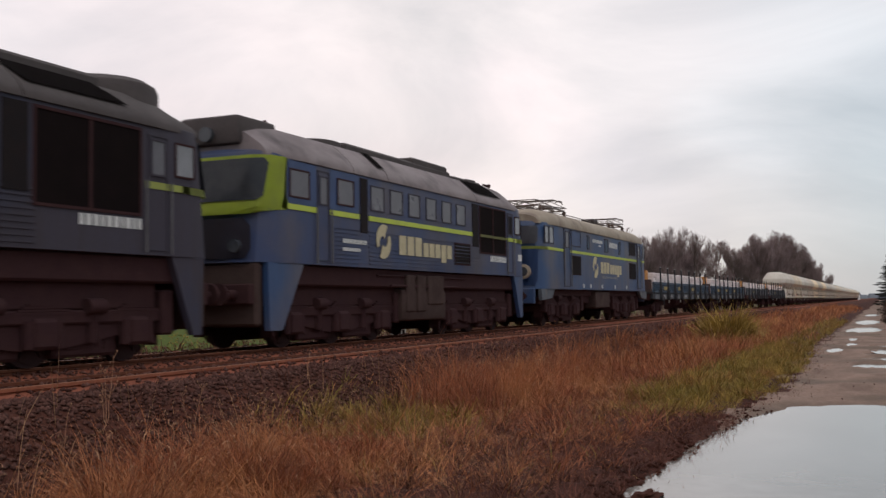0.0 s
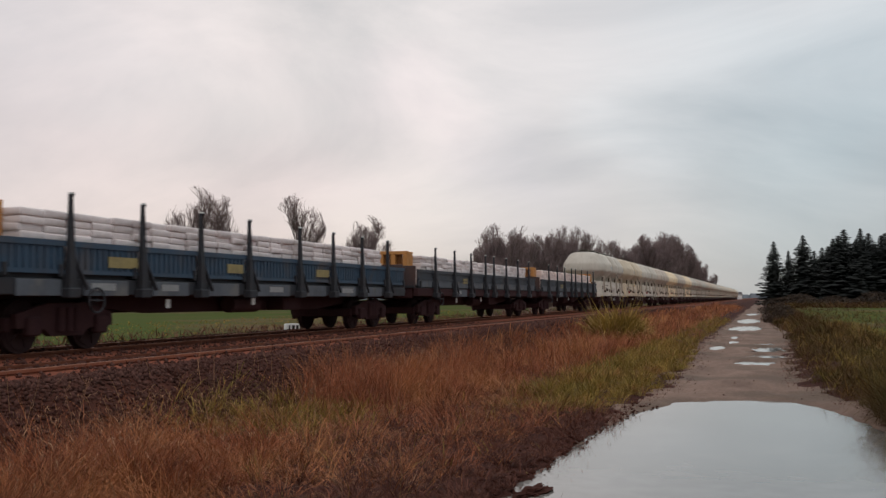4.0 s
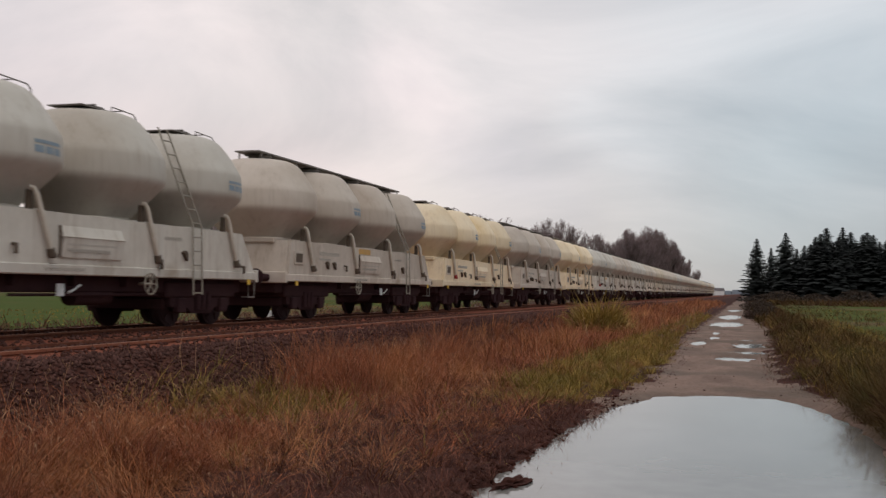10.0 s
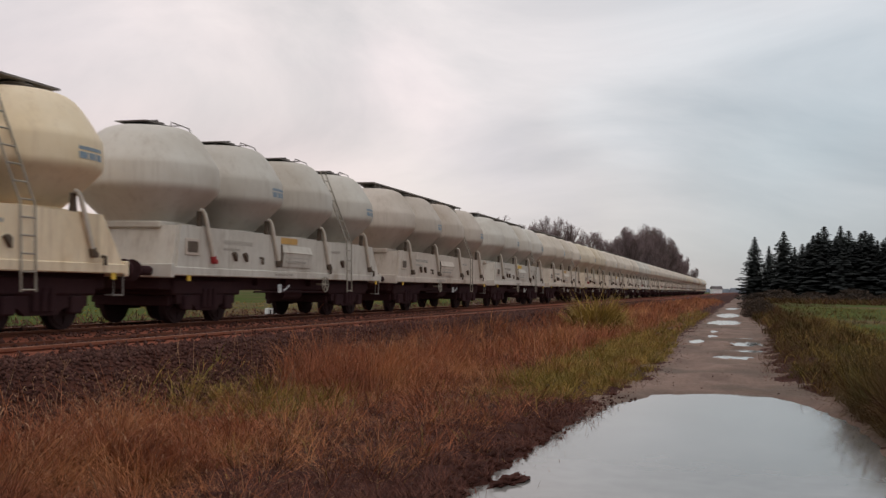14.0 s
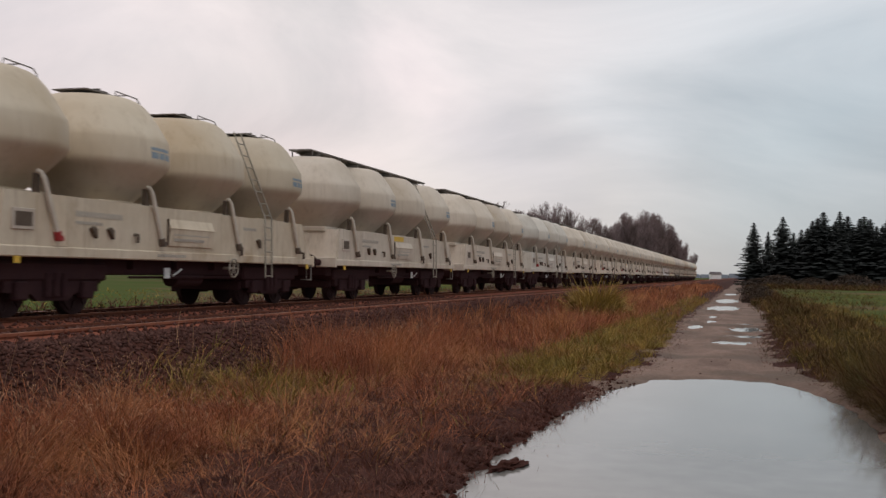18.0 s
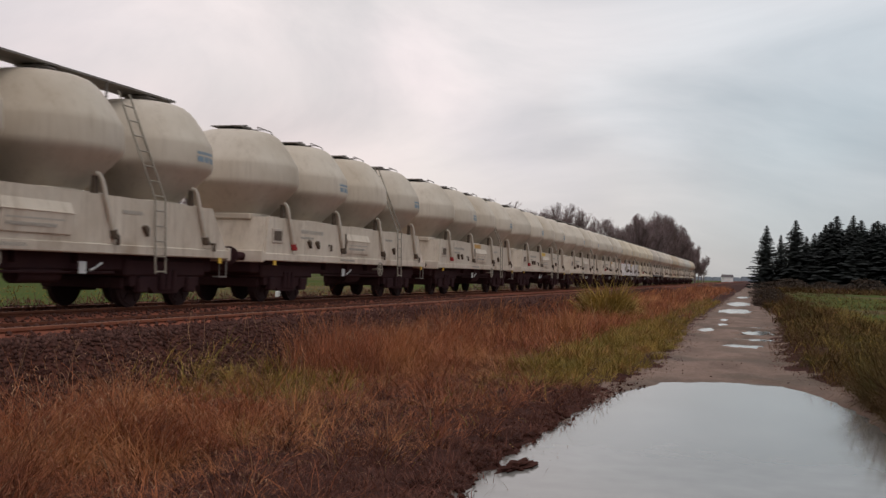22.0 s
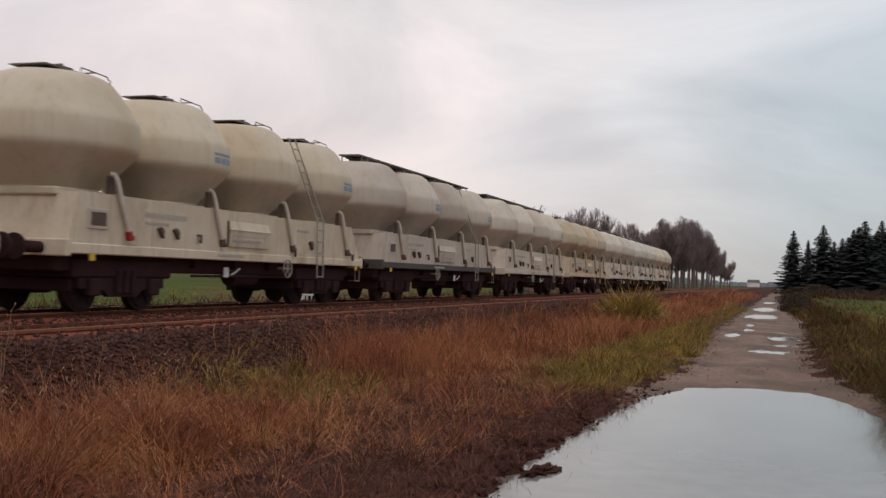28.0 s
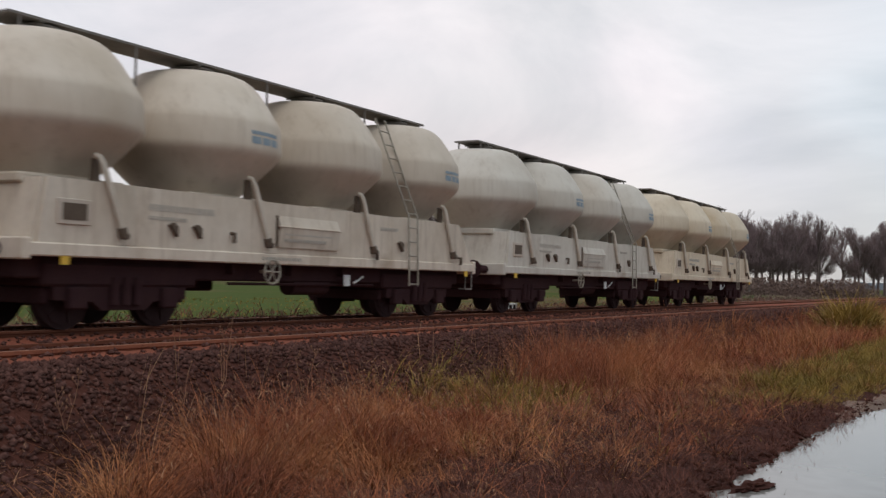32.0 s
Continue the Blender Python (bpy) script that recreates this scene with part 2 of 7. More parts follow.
M["label_board"] = surface("dirty_label_board", (0.34, 0.27, 0.11), (0.2, 0.16, 0.09), rough=0.7, scale=4, fine=20, bump=0.03)
M["far_rust"] = surface("hook_rust", (0.12, 0.085, 0.06), (0.08, 0.055, 0.04), rough=0.8, scale=4, fine=30, bump=0.1)
M["faded_mark"] = surface("faded_marking", (0.43, 0.38, 0.325), (0.50, 0.44, 0.37), rough=0.7, scale=5, fine=20, bump=0.02)
M["under_dust"] = surface("dusty_underframe", (0.07, 0.046, 0.041), (0.042, 0.025, 0.022), rough=0.9, scale=2.2, fine=25, bump=0.3, gloss=0.1)
# main, worn, stain and run-down colour of each paint scheme
SCHEMES = {
    "white": ((0.67, 0.575, 0.475), (0.56, 0.46, 0.36), (0.52, 0.42, 0.32), (0.3, 0.2, 0.13)),
    "clean": ((0.74, 0.69, 0.67), (0.68, 0.62, 0.59), (0.60, 0.53, 0.49), (0.40, 0.32, 0.27)),
    "blue": ((0.64, 0.585, 0.51), (0.55, 0.485, 0.41), (0.5, 0.425, 0.345), (0.3, 0.21, 0.145)),
    "grey": ((0.6, 0.51, 0.43), (0.5, 0.41, 0.33), (0.45, 0.355, 0.28), (0.28, 0.19, 0.125)),
    "cream": ((0.67, 0.565, 0.435), (0.58, 0.465, 0.335), (0.54, 0.41, 0.27), (0.32, 0.2, 0.11)),
    "ochre": ((0.60, 0.485, 0.36), (0.52, 0.39, 0.26), (0.50, 0.33, 0.18), (0.34, 0.17, 0.07)),
    "yellow": ((0.86, 0.70, 0.50), (0.78, 0.60, 0.39), (0.74, 0.54, 0.30), (0.42, 0.24, 0.11)),
}
PAINTS, WALLS = {}, {}
for key, (main, worn, stain, drip) in SCHEMES.items():
    PAINTS[key] = surface(key + "_vessel_paint", main, worn, rough=0.65, scale=0.6, stretch=(1, 1, 0.6), fine=5, bump=0.015, grain_by=0.04, gloss=0.22, amount=0.8, streak=0.35, streak_colour=drip,
                          random_tone=0.07, third=stain, third_scale=0.6, third_range=(0.46, 0.78))
    WALLS[key] = surface(key + "_wall_paint", tuple(min(0.9, 1.02 * c) for c in main), worn, rough=0.7, scale=1.3, stretch=(1, 1, 0.7), fine=7, bump=0.03, grain_by=0.08, gloss=0.18, amount=0.8, streak=0.65, streak_colour=drip,
                         random_tone=0.07, third=tuple(0.5 * (a + b) for a, b in zip(stain, drip)), third_scale=1.1, third_range=(0.60, 0.80))
M["deck"] = surface("dirty_deck", (0.13, 0.10, 0.08), (0.085, 0.065, 0.052), rough=0.9, scale=2, fine=15, bump=0.2)
M["lime_old"] = surface("worn_lime_paint", (0.14, 0.14, 0.035), (0.07, 0.065, 0.03), rough=0.7, scale=3, fine=16, bump=0.03, grain_by=0.1)
M["under"] = surface("sooty_underframe", (0.044, 0.020, 0.022), (0.060, 0.030, 0.028), rough=0.9, scale=3, fine=25, bump=0.3, gloss=0.1)
M["wheel"] = surface("wheel_steel", (0.033, 0.018, 0.019), (0.046, 0.026, 0.023), rough=0.8, metal=0.1, scale=5, fine=30, bump=0.15, gloss=0.1)
M["orange_saddle"] = surface("orange_red_paint", (0.52, 0.12, 0.045), (0.40, 0.13, 0.07), rough=0.6, scale=3, fine=20, bump=0.03, grain_by=0.08)
M["sill_dark"] = surface("sooty_sill_paint", (0.075, 0.062, 0.06), (0.12, 0.10, 0.09), rough=0.8, scale=1.6, stretch=(1, 0.5, 1), fine=20, bump=0.1)
M["pipe"] = surface("pale_pipe", (0.60, 0.52, 0.43), (0.46, 0.38, 0.30), rough=0.6, scale=4, fine=30, bump=0.1, grain_by=0.08)
M["ladder"] = surface("ladder_steel", (0.34, 0.295, 0.235), (0.24, 0.205, 0.16), rough=0.65, scale=4, fine=30, bump=0.1)
M["walk_steel"] = surface("grating_steel", (0.20, 0.175, 0.155), (0.12, 0.10, 0.088), rough=0.7, metal=0.0, scale=3, fine=40, bump=0.3)
M["yellow_label"] = surface("yellow_plate", (0.72, 0.45, 0.05), (0.6, 0.36, 0.06), rough=0.6, scale=3, fine=20, bump=0.05, grain_by=0.08)
M["orange_label"] = surface("orange_plate", (0.62, 0.33, 0.08), (0.45, 0.27, 0.1), rough=0.6, scale=3, fine=20, bump=0.05, grain_by=0.08)
M["white_mark"] = surface("white_marking", (0.68, 0.68, 0.66), (0.5, 0.5, 0.48), rough=0.6, scale=5, fine=20, bump=0.03, grain_by=0.08)
M["grey_mark"] = surface("grey_marking", (0.26, 0.27, 0.27), (0.35, 0.34, 0.33), rough=0.7, scale=5, fine=20, bump=0.03)
M["logo_blue"] = surface("blue_marking", (0.22, 0.29, 0.35), (0.38, 0.39, 0.39), rough=0.6, scale=5, fine=20, bump=0.02)
M["red_spot"] = surface("red_paint", (0.35, 0.03, 0.03), rough=0.6, bump=0.02)
M["loco_blue"] = surface("faded_blue_paint", (0.028, 0.068, 0.165), (0.04, 0.06, 0.115), rough=0.55, scale=1.0, stretch=(1, 1, 0.3), fine=16, bump=0.05, third=(0.10, 0.09, 0.105), third_scale=0.6, third_range=(0.42, 0.72), grain_by=0.08, streak=0.45, streak_colour=(0.06, 0.05, 0.05))
M["loco_navy"] = surface("dark_blue_paint", (0.022, 0.055, 0.16), (0.028, 0.045, 0.10), rough=0.5, scale=1.3, fine=16, bump=0.05, grain_by=0.08)
M["loco_dirty"] = surface("sooty_blue_paint", (0.034, 0.056, 0.135), (0.05, 0.05, 0.085), rough=0.6, scale=0.9, stretch=(1, 1, 0.3), fine=16, bump=0.06, third=(0.085, 0.074, 0.09), third_scale=0.7, third_range=(0.44, 0.74), grain_by=0.08, streak=0.5, streak_colour=(0.06, 0.05, 0.06))
M["loco_sooty"] = surface("black_sooty_paint", (0.056, 0.05, 0.068), (0.052, 0.044, 0.05), rough=0.75, scale=0.9, stretch=(1, 1, 0.3), fine=16, bump=0.05, grain_by=0.08, gloss=0.2, third=(0.036, 0.046, 0.082), third_scale=0.5, third_range=(0.5, 0.75), streak=0.5, streak_colour=(0.05, 0.038, 0.034))
M["lime"] = surface("lime_paint", (0.48, 0.58, 0.05), (0.38, 0.44, 0.08), rough=0.5, scale=2, fine=16, bump=0.03, grain_by=0.08)
M["lime_dirty"] = surface("dusty_lime_paint", (0.30, 0.34, 0.06), (0.2, 0.22, 0.07), rough=0.6, scale=2, fine=16, bump=0.03, grain_by=0.08)
M["roof_grey"] = surface("sooty_grey_roof", (0.25, 0.205, 0.205), (0.14, 0.108, 0.11), rough=0.75, scale=1.4, stretch=(1, 0.5, 1), fine=12, bump=0.15, grain_by=0.12, third=(0.10, 0.078, 0.08), third_scale=0.9, third_range=(0.52, 0.7))
M["roof_dark"] = surface("sooty_roof", (0.075, 0.06, 0.058), (0.048, 0.038, 0.038), rough=0.85, scale=1.2, fine=12, bump=0.2)
M["roof_beige"] = surface("beige_roof", (0.34, 0.275, 0.205), (0.22, 0.165, 0.12), rough=0.7, scale=1.1, fine=12, bump=0.1, grain_by=0.08, third=(0.15, 0.10, 0.075), third_scale=0.8, third_range=(0.55, 0.72))
M["grille"] = surface("dark_grille", (0.012, 0.009, 0.01), (0.022, 0.014, 0.013), rough=0.8, scale=4, fine=30, bump=0.3, gloss=0.15)
M["glass_dark"] = surface("dusty_glass", (0.05, 0.055, 0.065), (0.09, 0.09, 0.095), rough=0.12, scale=2, fine=10, bump=0.0, grain_by=0.08)
M["grey_pane"] = surface("grey_window", (0.11, 0.105, 0.12), (0.075, 0.07, 0.082), rough=0.3, scale=2, fine=10, bump=0.0, grain_by=0.08)
M["glass"] = surface("bright_window", (0.22, 0.225, 0.24), (0.16, 0.165, 0.175), rough=0.15, scale=2, fine=10, bump=0.0, grain_by=0.08)
M["logo_cream"] = surface("cream_marking", (0.55, 0.48, 0.30), (0.42, 0.36, 0.22), rough=0.6, scale=4, fine=20, bump=0.02, grain_by=0.08)
M["insulator"] = surface("brown_insulator", (0.10, 0.06, 0.045), rough=0.35, scale=5, bump=0.05)
M["flat_blue"] = surface("grey_blue_paint", (0.034, 0.074, 0.122), (0.045, 0.056, 0.076), rough=0.65, scale=1.5, fine=20, bump=0.1, third=(0.085, 0.08, 0.085), third_scale=1.2, third_range=(0.52, 0.7), grain_by=0.08, streak=0.5, streak_colour=(0.05, 0.04, 0.042))
M["flat_dark"] = surface("dark_grey_blue_paint", (0.032, 0.042, 0.056), (0.045, 0.045, 0.052), rough=0.65, scale=1.5, fine=20, bump=0.1, third=(0.07, 0.066, 0.07), third_scale=1.2, third_range=(0.5, 0.7), grain_by=0.08, streak=0.5, streak_colour=(0.05, 0.04, 0.042))
M["sole_pale"] = surface("faded_sole_paint", (0.10, 0.115, 0.135), (0.065, 0.07, 0.08), rough=0.7, scale=1.5, fine=20, bump=0.1, third=(0.15, 0.145, 0.14), third_scale=1.6, third_range=(0.52, 0.7), grain_by=0.1, streak=0.6, streak_colour=(0.05, 0.04, 0.04))
M["end_rust"] = surface("rusty_end_paint", (0.075, 0.045, 0.04), (0.045, 0.035, 0.04), rough=0.8, scale=1.6, fine=20, bump=0.15, third=(0.11, 0.055, 0.04), third_scale=1.4, third_range=(0.5, 0.7))
M["stake"] = surface("dark_stake", (0.022, 0.025, 0.032), (0.036, 0.03, 0.03), rough=0.7, scale=4, fine=25, bump=0.1)
M["wrap"] = surface("white_wrapped_bags", (0.78, 0.68, 0.66), (0.60, 0.52, 0.51), rough=0.45, scale=3.5, fine=14, bump=0.45, random_tone=0.12)
M["wrap_pink"] = surface("pinkish_wrapped_bags", (0.82, 0.65, 0.60), (0.66, 0.51, 0.46), rough=0.45, scale=3.5, fine=14, bump=0.45, random_tone=0.12)
M["timber"] = surface("orange_timber", (0.56, 0.25, 0.075), (0.40, 0.17, 0.05), rough=0.7, scale=3, fine=25, bump=0.2, stretch=(4, 4, 1))
M["timber_brown"] = surface("brown_timber", (0.33, 0.14, 0.045), (0.24, 0.10, 0.035), rough=0.75, scale=3, fine=25, bump=0.2, stretch=(4, 4, 1))
M["marker"] = surface("white_stone", (0.72, 0.72, 0.70), (0.6, 0.6, 0.57), rough=0.8, scale=6, fine=30, bump=0.2)
M["black_mark"] = surface("black_marking", (0.02, 0.02, 0.02), rough=0.7, bump=0.02)
M["plaster"] = surface("white_plaster", (0.75, 0.75, 0.74), (0.62, 0.62, 0.6), rough=0.85, scale=1, fine=8, bump=0.1, grain_by=0.08)
# distance haze is put into this blue-grey base colour
M["far_wood"] = surface("haze_tinted_far_wood", (0.20, 0.22, 0.25), (0.16, 0.18, 0.21), rough=1.0, scale=0.02, fine=0.3, bump=0.0)
M["roof_tile"] = surface("dark_roof", (0.12, 0.10, 0.10), rough=0.8, bump=0.1)


# ---------------------------------------------------------------- mesh helpers
def box(bm, x0, x1, y0, y1, z0, z1):
    v = [bm.verts.new((x, y, z)) for x in (x0, x1) for y in (y0, y1) for z in (z0, z1)]
    for f in ((0, 1, 3, 2), (4, 6, 7, 5), (0, 4, 5, 1), (2, 3, 7, 6), (0, 2, 6, 4), (1, 5, 7, 3)):
        bm.faces.new([v[i] for i in f])
    return v


def soft_box(bm, x0, x1, y0, y1, z0, z1, w=0.02, seg=1):
    v = box(bm, x0, x1, y0, y1, z0, z1)
    edges = list({e for a in v for e in a.link_edges})
    bmesh.ops.bevel(bm, geom=edges, offset=w, segments=seg, affect="EDGES", profile=0.5)


def tube(bm, pts, r, n=6, caps=True):
    """A round bar along a list of points; r: a radius or one for each point."""
    pts = [Vector(p) for p in pts]
    rs = r if isinstance(r, (list, tuple)) else [r] * len(pts)
    rings = []
    for i, p in enumerate(pts):
        d = (pts[min(i + 1, len(pts) - 1)] - pts[max(i - 1, 0)]).normalized()
        a = d.cross(Vector((0, 0, 1)) if abs(d.z) < 0.9 else Vector((1, 0, 0))).normalized()
        b = d.cross(a)
        rings.append([bm.verts.new(p + (a * math.cos(k * math.tau / n) + b * math.sin(k * math.tau / n)) * rs[i]) for k in range(n)])
    for u, w in zip(rings, rings[1:]):
        for k in range(n):
            bm.faces.new((u[k], u[(k + 1) % n], w[(k + 1) % n], w[k]))
    if caps:
        bm.faces.new(rings[0][::-1])
        bm.faces.new(rings[-1])


def loft(bm, sections, caps=True):
    """Skins a list of closed outlines with equal numbers of points."""
    rings = [[bm.verts.new(p) for p in s] for s in sections]
    n = len(rings[0])
    for u, w in zip(rings, rings[1:]):
        for k in range(n):
            bm.faces.new((u[k], u[(k + 1) % n], w[(k + 1) % n], w[k]))
    if caps:
        bm.faces.new(rings[0][::-1])
        bm.faces.new(rings[-1])


def revolve(bm, profile, cx, cy, n=40):
    """Turns a profile of (radius, height) round an upright axis."""
    rings = []
    for r, z in profile:
        rings.append([bm.verts.new((cx + r * math.cos(k * math.tau / n), cy + r * math.sin(k * math.tau / n), z)) for k in range(n)])
    for u, w in zip(rings, rings[1:]):
        for k in range(n):
            bm.faces.new((u[k], u[(k + 1) % n], w[(k + 1) % n], w[k]))
    bm.faces.new(rings[0][::-1])
    bm.faces.new(rings[-1])


def disc_x(bm, x0, x1, y, z, r, n=24):
    """A round plate whose axle lies across the track."""
    tube(bm, [(x0, y, z), (x1, y, z)], r, n)


def prism(bm, outline, x0, x1):
    """An outline of (y, z) drawn across from x0 to x1."""
    loft(bm, [[(x0, y, z) for y, z in outline], [(x1, y, z) for y, z in outline]])


def finish(bm, name, material, angle=35):
    bmesh.ops.recalc_face_normals(bm, faces=bm.faces)
    me = bpy.data.meshes.new(name)
    bm.to_mesh(me)
    bm.free()
    me.materials.append(material)
    me.polygons.foreach_set("use_smooth", [True] * len(me.polygons))
    me.set_sharp_from_angle(angle=radians(angle))
    return me


def part(name, bm, material, parent, label="", angle=35):
    ob = new(name, finish(bm, name, material, angle))
    ob.parent = parent
    if label:
        ob["label"] = label
    return ob


def share(name, mesh, parent, m=None):
    """Another piece of the same mesh under a parent."""
    ob = new(name, mesh)
    ob.parent = parent
    if m is not None:
        ob.matrix_basis = m
    return ob


def simple(name, parent, material, *boxes, label="", w=0.0):
    bm = bmesh.new()
    for b in boxes:
        soft_box(bm, *b, w=w) if w else box(bm, *b)
    return part(name, bm, material, parent, label)


def cloud_mesh(name, verts, faces, material):
    """A mesh from numpy vertices and an index array of triangles or quads."""
    me = bpy.data.meshes.new(name)
    verts, faces = np.asarray(verts, np.float32), np.asarray(faces, np.int32)
    me.vertices.add(len(verts))
    me.vertices.foreach_set("co", verts.ravel())
    me.loops.add(faces.size)
    me.loops.foreach_set("vertex_index", faces.ravel())
    me.polygons.add(len(faces))
    k = faces.shape[1]
    me.polygons.foreach_set("loop_start", np.arange(0, faces.size, k, dtype=np.int32))
    me.update(calc_edges=True)
    me.validate()
    if material:
        me.materials.append(material)
    return me

# ---------------------------------------------------------------- ground
def left_edge(y):
    y = np.asarray(y, float)
    return -2.2 + 0.58 * np.clip((y - 13) / 5, 0, 1) - 0.38 * np.clip((y - 24) / 10, 0, 1)


def right_edge(y):
    y = np.asarray(y, float)
    return 1.5 - 0.95 * np.clip((y - 15) / 5, 0, 1) + 0.35 * np.clip((y - 28) / 15, 0, 1) - 1.1 * np.clip((y - 48) / 30, 0, 1)


PUDDLES = [(-0.30, 9.0, 1.68, 7.5, 2.5), (-0.25, 26.0, 0.50, 1.0, 2), (0.0, 29.2, 0.56, 0.9, 2), (0.1, 33.0, 0.50, 1.6, 2),
           (-0.4, 31.4, 0.18, 0.7, 2), (-1.5, 33.5, 0.24, 1.6, 2), (-1.05, 38.0, 0.20, 1.2, 2), (-0.05, 36.5, 0.36, 0.9, 2), (-1.15, 42.5, 0.15, 1.2, 2), (-0.95, 55.0, 0.86, 4.6, 2), (-1.0, 72.0, 0.80, 6.5, 2), (-1.0, 100.0, 0.7, 6.0, 2)]
WATER_Z = -0.03


def smooth01(a):
    a = np.clip(a, 0, 1)
    return a * a * (3 - 2 * a)


def ripple(x, y, s, k=0.0):
    """A cheap smooth unevenness, about -1 to 1."""
    return (np.sin(x * 1.7 * s + 1.3 + k) * np.cos(y * 1.1 * s + 0.4 + 2 * k) + np.sin((x * 0.8 - y * 1.9) * s + 2.1 * k + 0.5) * 0.7
            + np.sin((x * 2.9 + y * 2.3) * s + k) * 0.4) / 2.1


def height(x, y):
    x, y = np.asarray(x, float), np.asarray(y, float)
    # path, verges and fields
    z = 0.02 * ripple(x, y, 1.3) + 0.012 * ripple(x, y, 4.1, 1)
    z = z + 0.05 * smooth01((-2.2 - x) / 0.8) + 0.14 * smooth01((x - right_edge(y)) / 0.8)
    z = z + smooth01((-2.3 - x) / 1.0) * 0.04 * ripple(x, y, 0.9, 2)
    # ragged muddy shore of the large puddle, matted lumps on the verge
    z = z + 0.035 * ripple(x, y, 7.5, 5) * smooth01((-1.45 - x) / 0.3) * smooth01((x + 5.5) / 1.5) * smooth01((y - 3.5) / 1.0) * smooth01((22 - y) / 6)
    # ruts of the path
    on_path = smooth01((x + 2.0) / 0.3) * smooth01((1.2 - x) / 0.3)
    z = z - on_path * 0.02 * (np.exp(-((x + 1.2) / 0.25) ** 2) + np.exp(-((x - 0.35) / 0.25) ** 2)) + on_path * (0.015 + 0.008 * ripple(x, y, 2.7, 6) + 0.004 * ripple(x, y, 9, 2)) * smooth01((y - 15) / 3)
    # the raised bed of the two tracks
    bed = smooth01((-5.9 - x) / 1.4) * smooth01((x + 16.2) / 1.5)
    z = z * (1 - bed) + bed * (0.605 + 0.115 * smooth01((x + 10.3) / 1.6) + 0.012 * ripple(x, y, 6, 3))
    for cx, cy, a, b, n in PUDDLES:
        big = a > 1
        wob = 1 + (0.06 if big else 0.45) * ripple(x * (1.2 if big else 5), y, 1.1 if big else 1.9, 4) + (0.035 if big else 0.15) * ripple(x, y, 4.3, 5)
        q = (np.abs(x - cx) / a) ** n + (np.abs(y - cy) / b) ** n
        z = z - 0.13 * smooth01((1.3 * wob - q) / 0.6)
    return z


def spread(*runs):
    out = []
    for a, b, step in runs:
        out += list(np.arange(a, b, step))
    return np.array(out + [runs[-1][1]])


gx = spread((-3000, -400, 325), (-400, -60, 34), (-60, -17.5, 3), (-17.5, -7.2, 0.3), (-7.2, -2.6, 0.14), (-2.6, 2.2, 0.07), (2.2, 6, 0.2), (6, 30, 3), (30, 400, 37), (400, 3000, 325))
gy = spread((-700, -20, 40), (-20, -8, 1.0), (-8, 3, 0.25), (3, 18, 0.11), (18, 40, 0.22), (40, 110, 0.8), (110, 400, 10), (400, 3400, 250))
GX, GY = np.meshgrid(gx, gy, indexing="ij")
GZ = height(GX, GY)
gv = np.stack([GX.ravel(), GY.ravel(), GZ.ravel()], -1)
ni, nj = len(gx), len(gy)
gi = (np.arange(ni - 1)[:, None] * nj + np.arange(nj - 1)[None, :]).ravel()
gf = np.stack([gi, gi + nj, gi + nj + 1, gi + 1], -1)
ground_mesh = cloud_mesh("ground", gv, gf, None)
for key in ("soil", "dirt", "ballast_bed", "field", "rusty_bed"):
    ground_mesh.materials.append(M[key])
cxm, cym = gv[gf].mean(1)[:, 0], gv[gf].mean(1)[:, 1]
edge = 0.28 * ripple(cxm, cym, 1.6) + 0.16 * ripple(cxm, cym, 5, 1)
zone = np.zeros(len(gf), np.int32)
zone[(cxm + edge > left_edge(cym) - 0.1 + 0.45 * np.clip((15 - cym) / 2, 0, 1)) & (cxm - edge < right_edge(cym) + 0.1)] = 1
zone[(cxm + edge < -5.9) & (cxm - edge > -16.0)] = 2
zone[(cxm + 0.6 * edge < -7.7) & (cxm - edge > -15.2)] = 4
zone[(cxm - edge < -16.0) | (cxm + 2 * edge > 3.0)] = 3
ground_mesh.polygons.foreach_set("material_index", zone)
ground_mesh.polygons.foreach_set("use_smooth", np.ones(len(gf), bool))
tagged(new("ground", ground_mesh), "muddy verge, dirt path and wet green fields", "ground", kind="structure")

for cx, cy, a, b, n in PUDDLES:
    ring = []
    for k in range(72):
        c, s = math.cos(k * math.tau / 72), math.sin(k * math.tau / 72)
        ring.append((cx + 1.2 * a * abs(c) ** (2 / n) * (1 if c > 0 else -1), cy + 1.18 * b * abs(s) ** (2 / n) * (1 if s > 0 else -1), WATER_Z))
    bm = bmesh.new()
    bm.faces.new([bm.verts.new(p) for p in ring])
    tagged(new("puddle", finish(bm, "puddle", M["water"])), "still rain puddle reflecting the grey sky on the dirt path", "puddle", "puddles on the path", "structure")


# ---------------------------------------------------------------- tracks
def rail_outline(x, z):
    """Half a rail's section mirrored, head top at z."""
    half = [(0.036, z - 0.002), (0.036, z - 0.034), (0.01, z - 0.05), (0.01, z - 0.12), (0.07, z - 0.142), (0.07, z - 0.155)]
    return [(x + a, b) for a, b in half] + [(x - a, b) for a, b in half[::-1]]


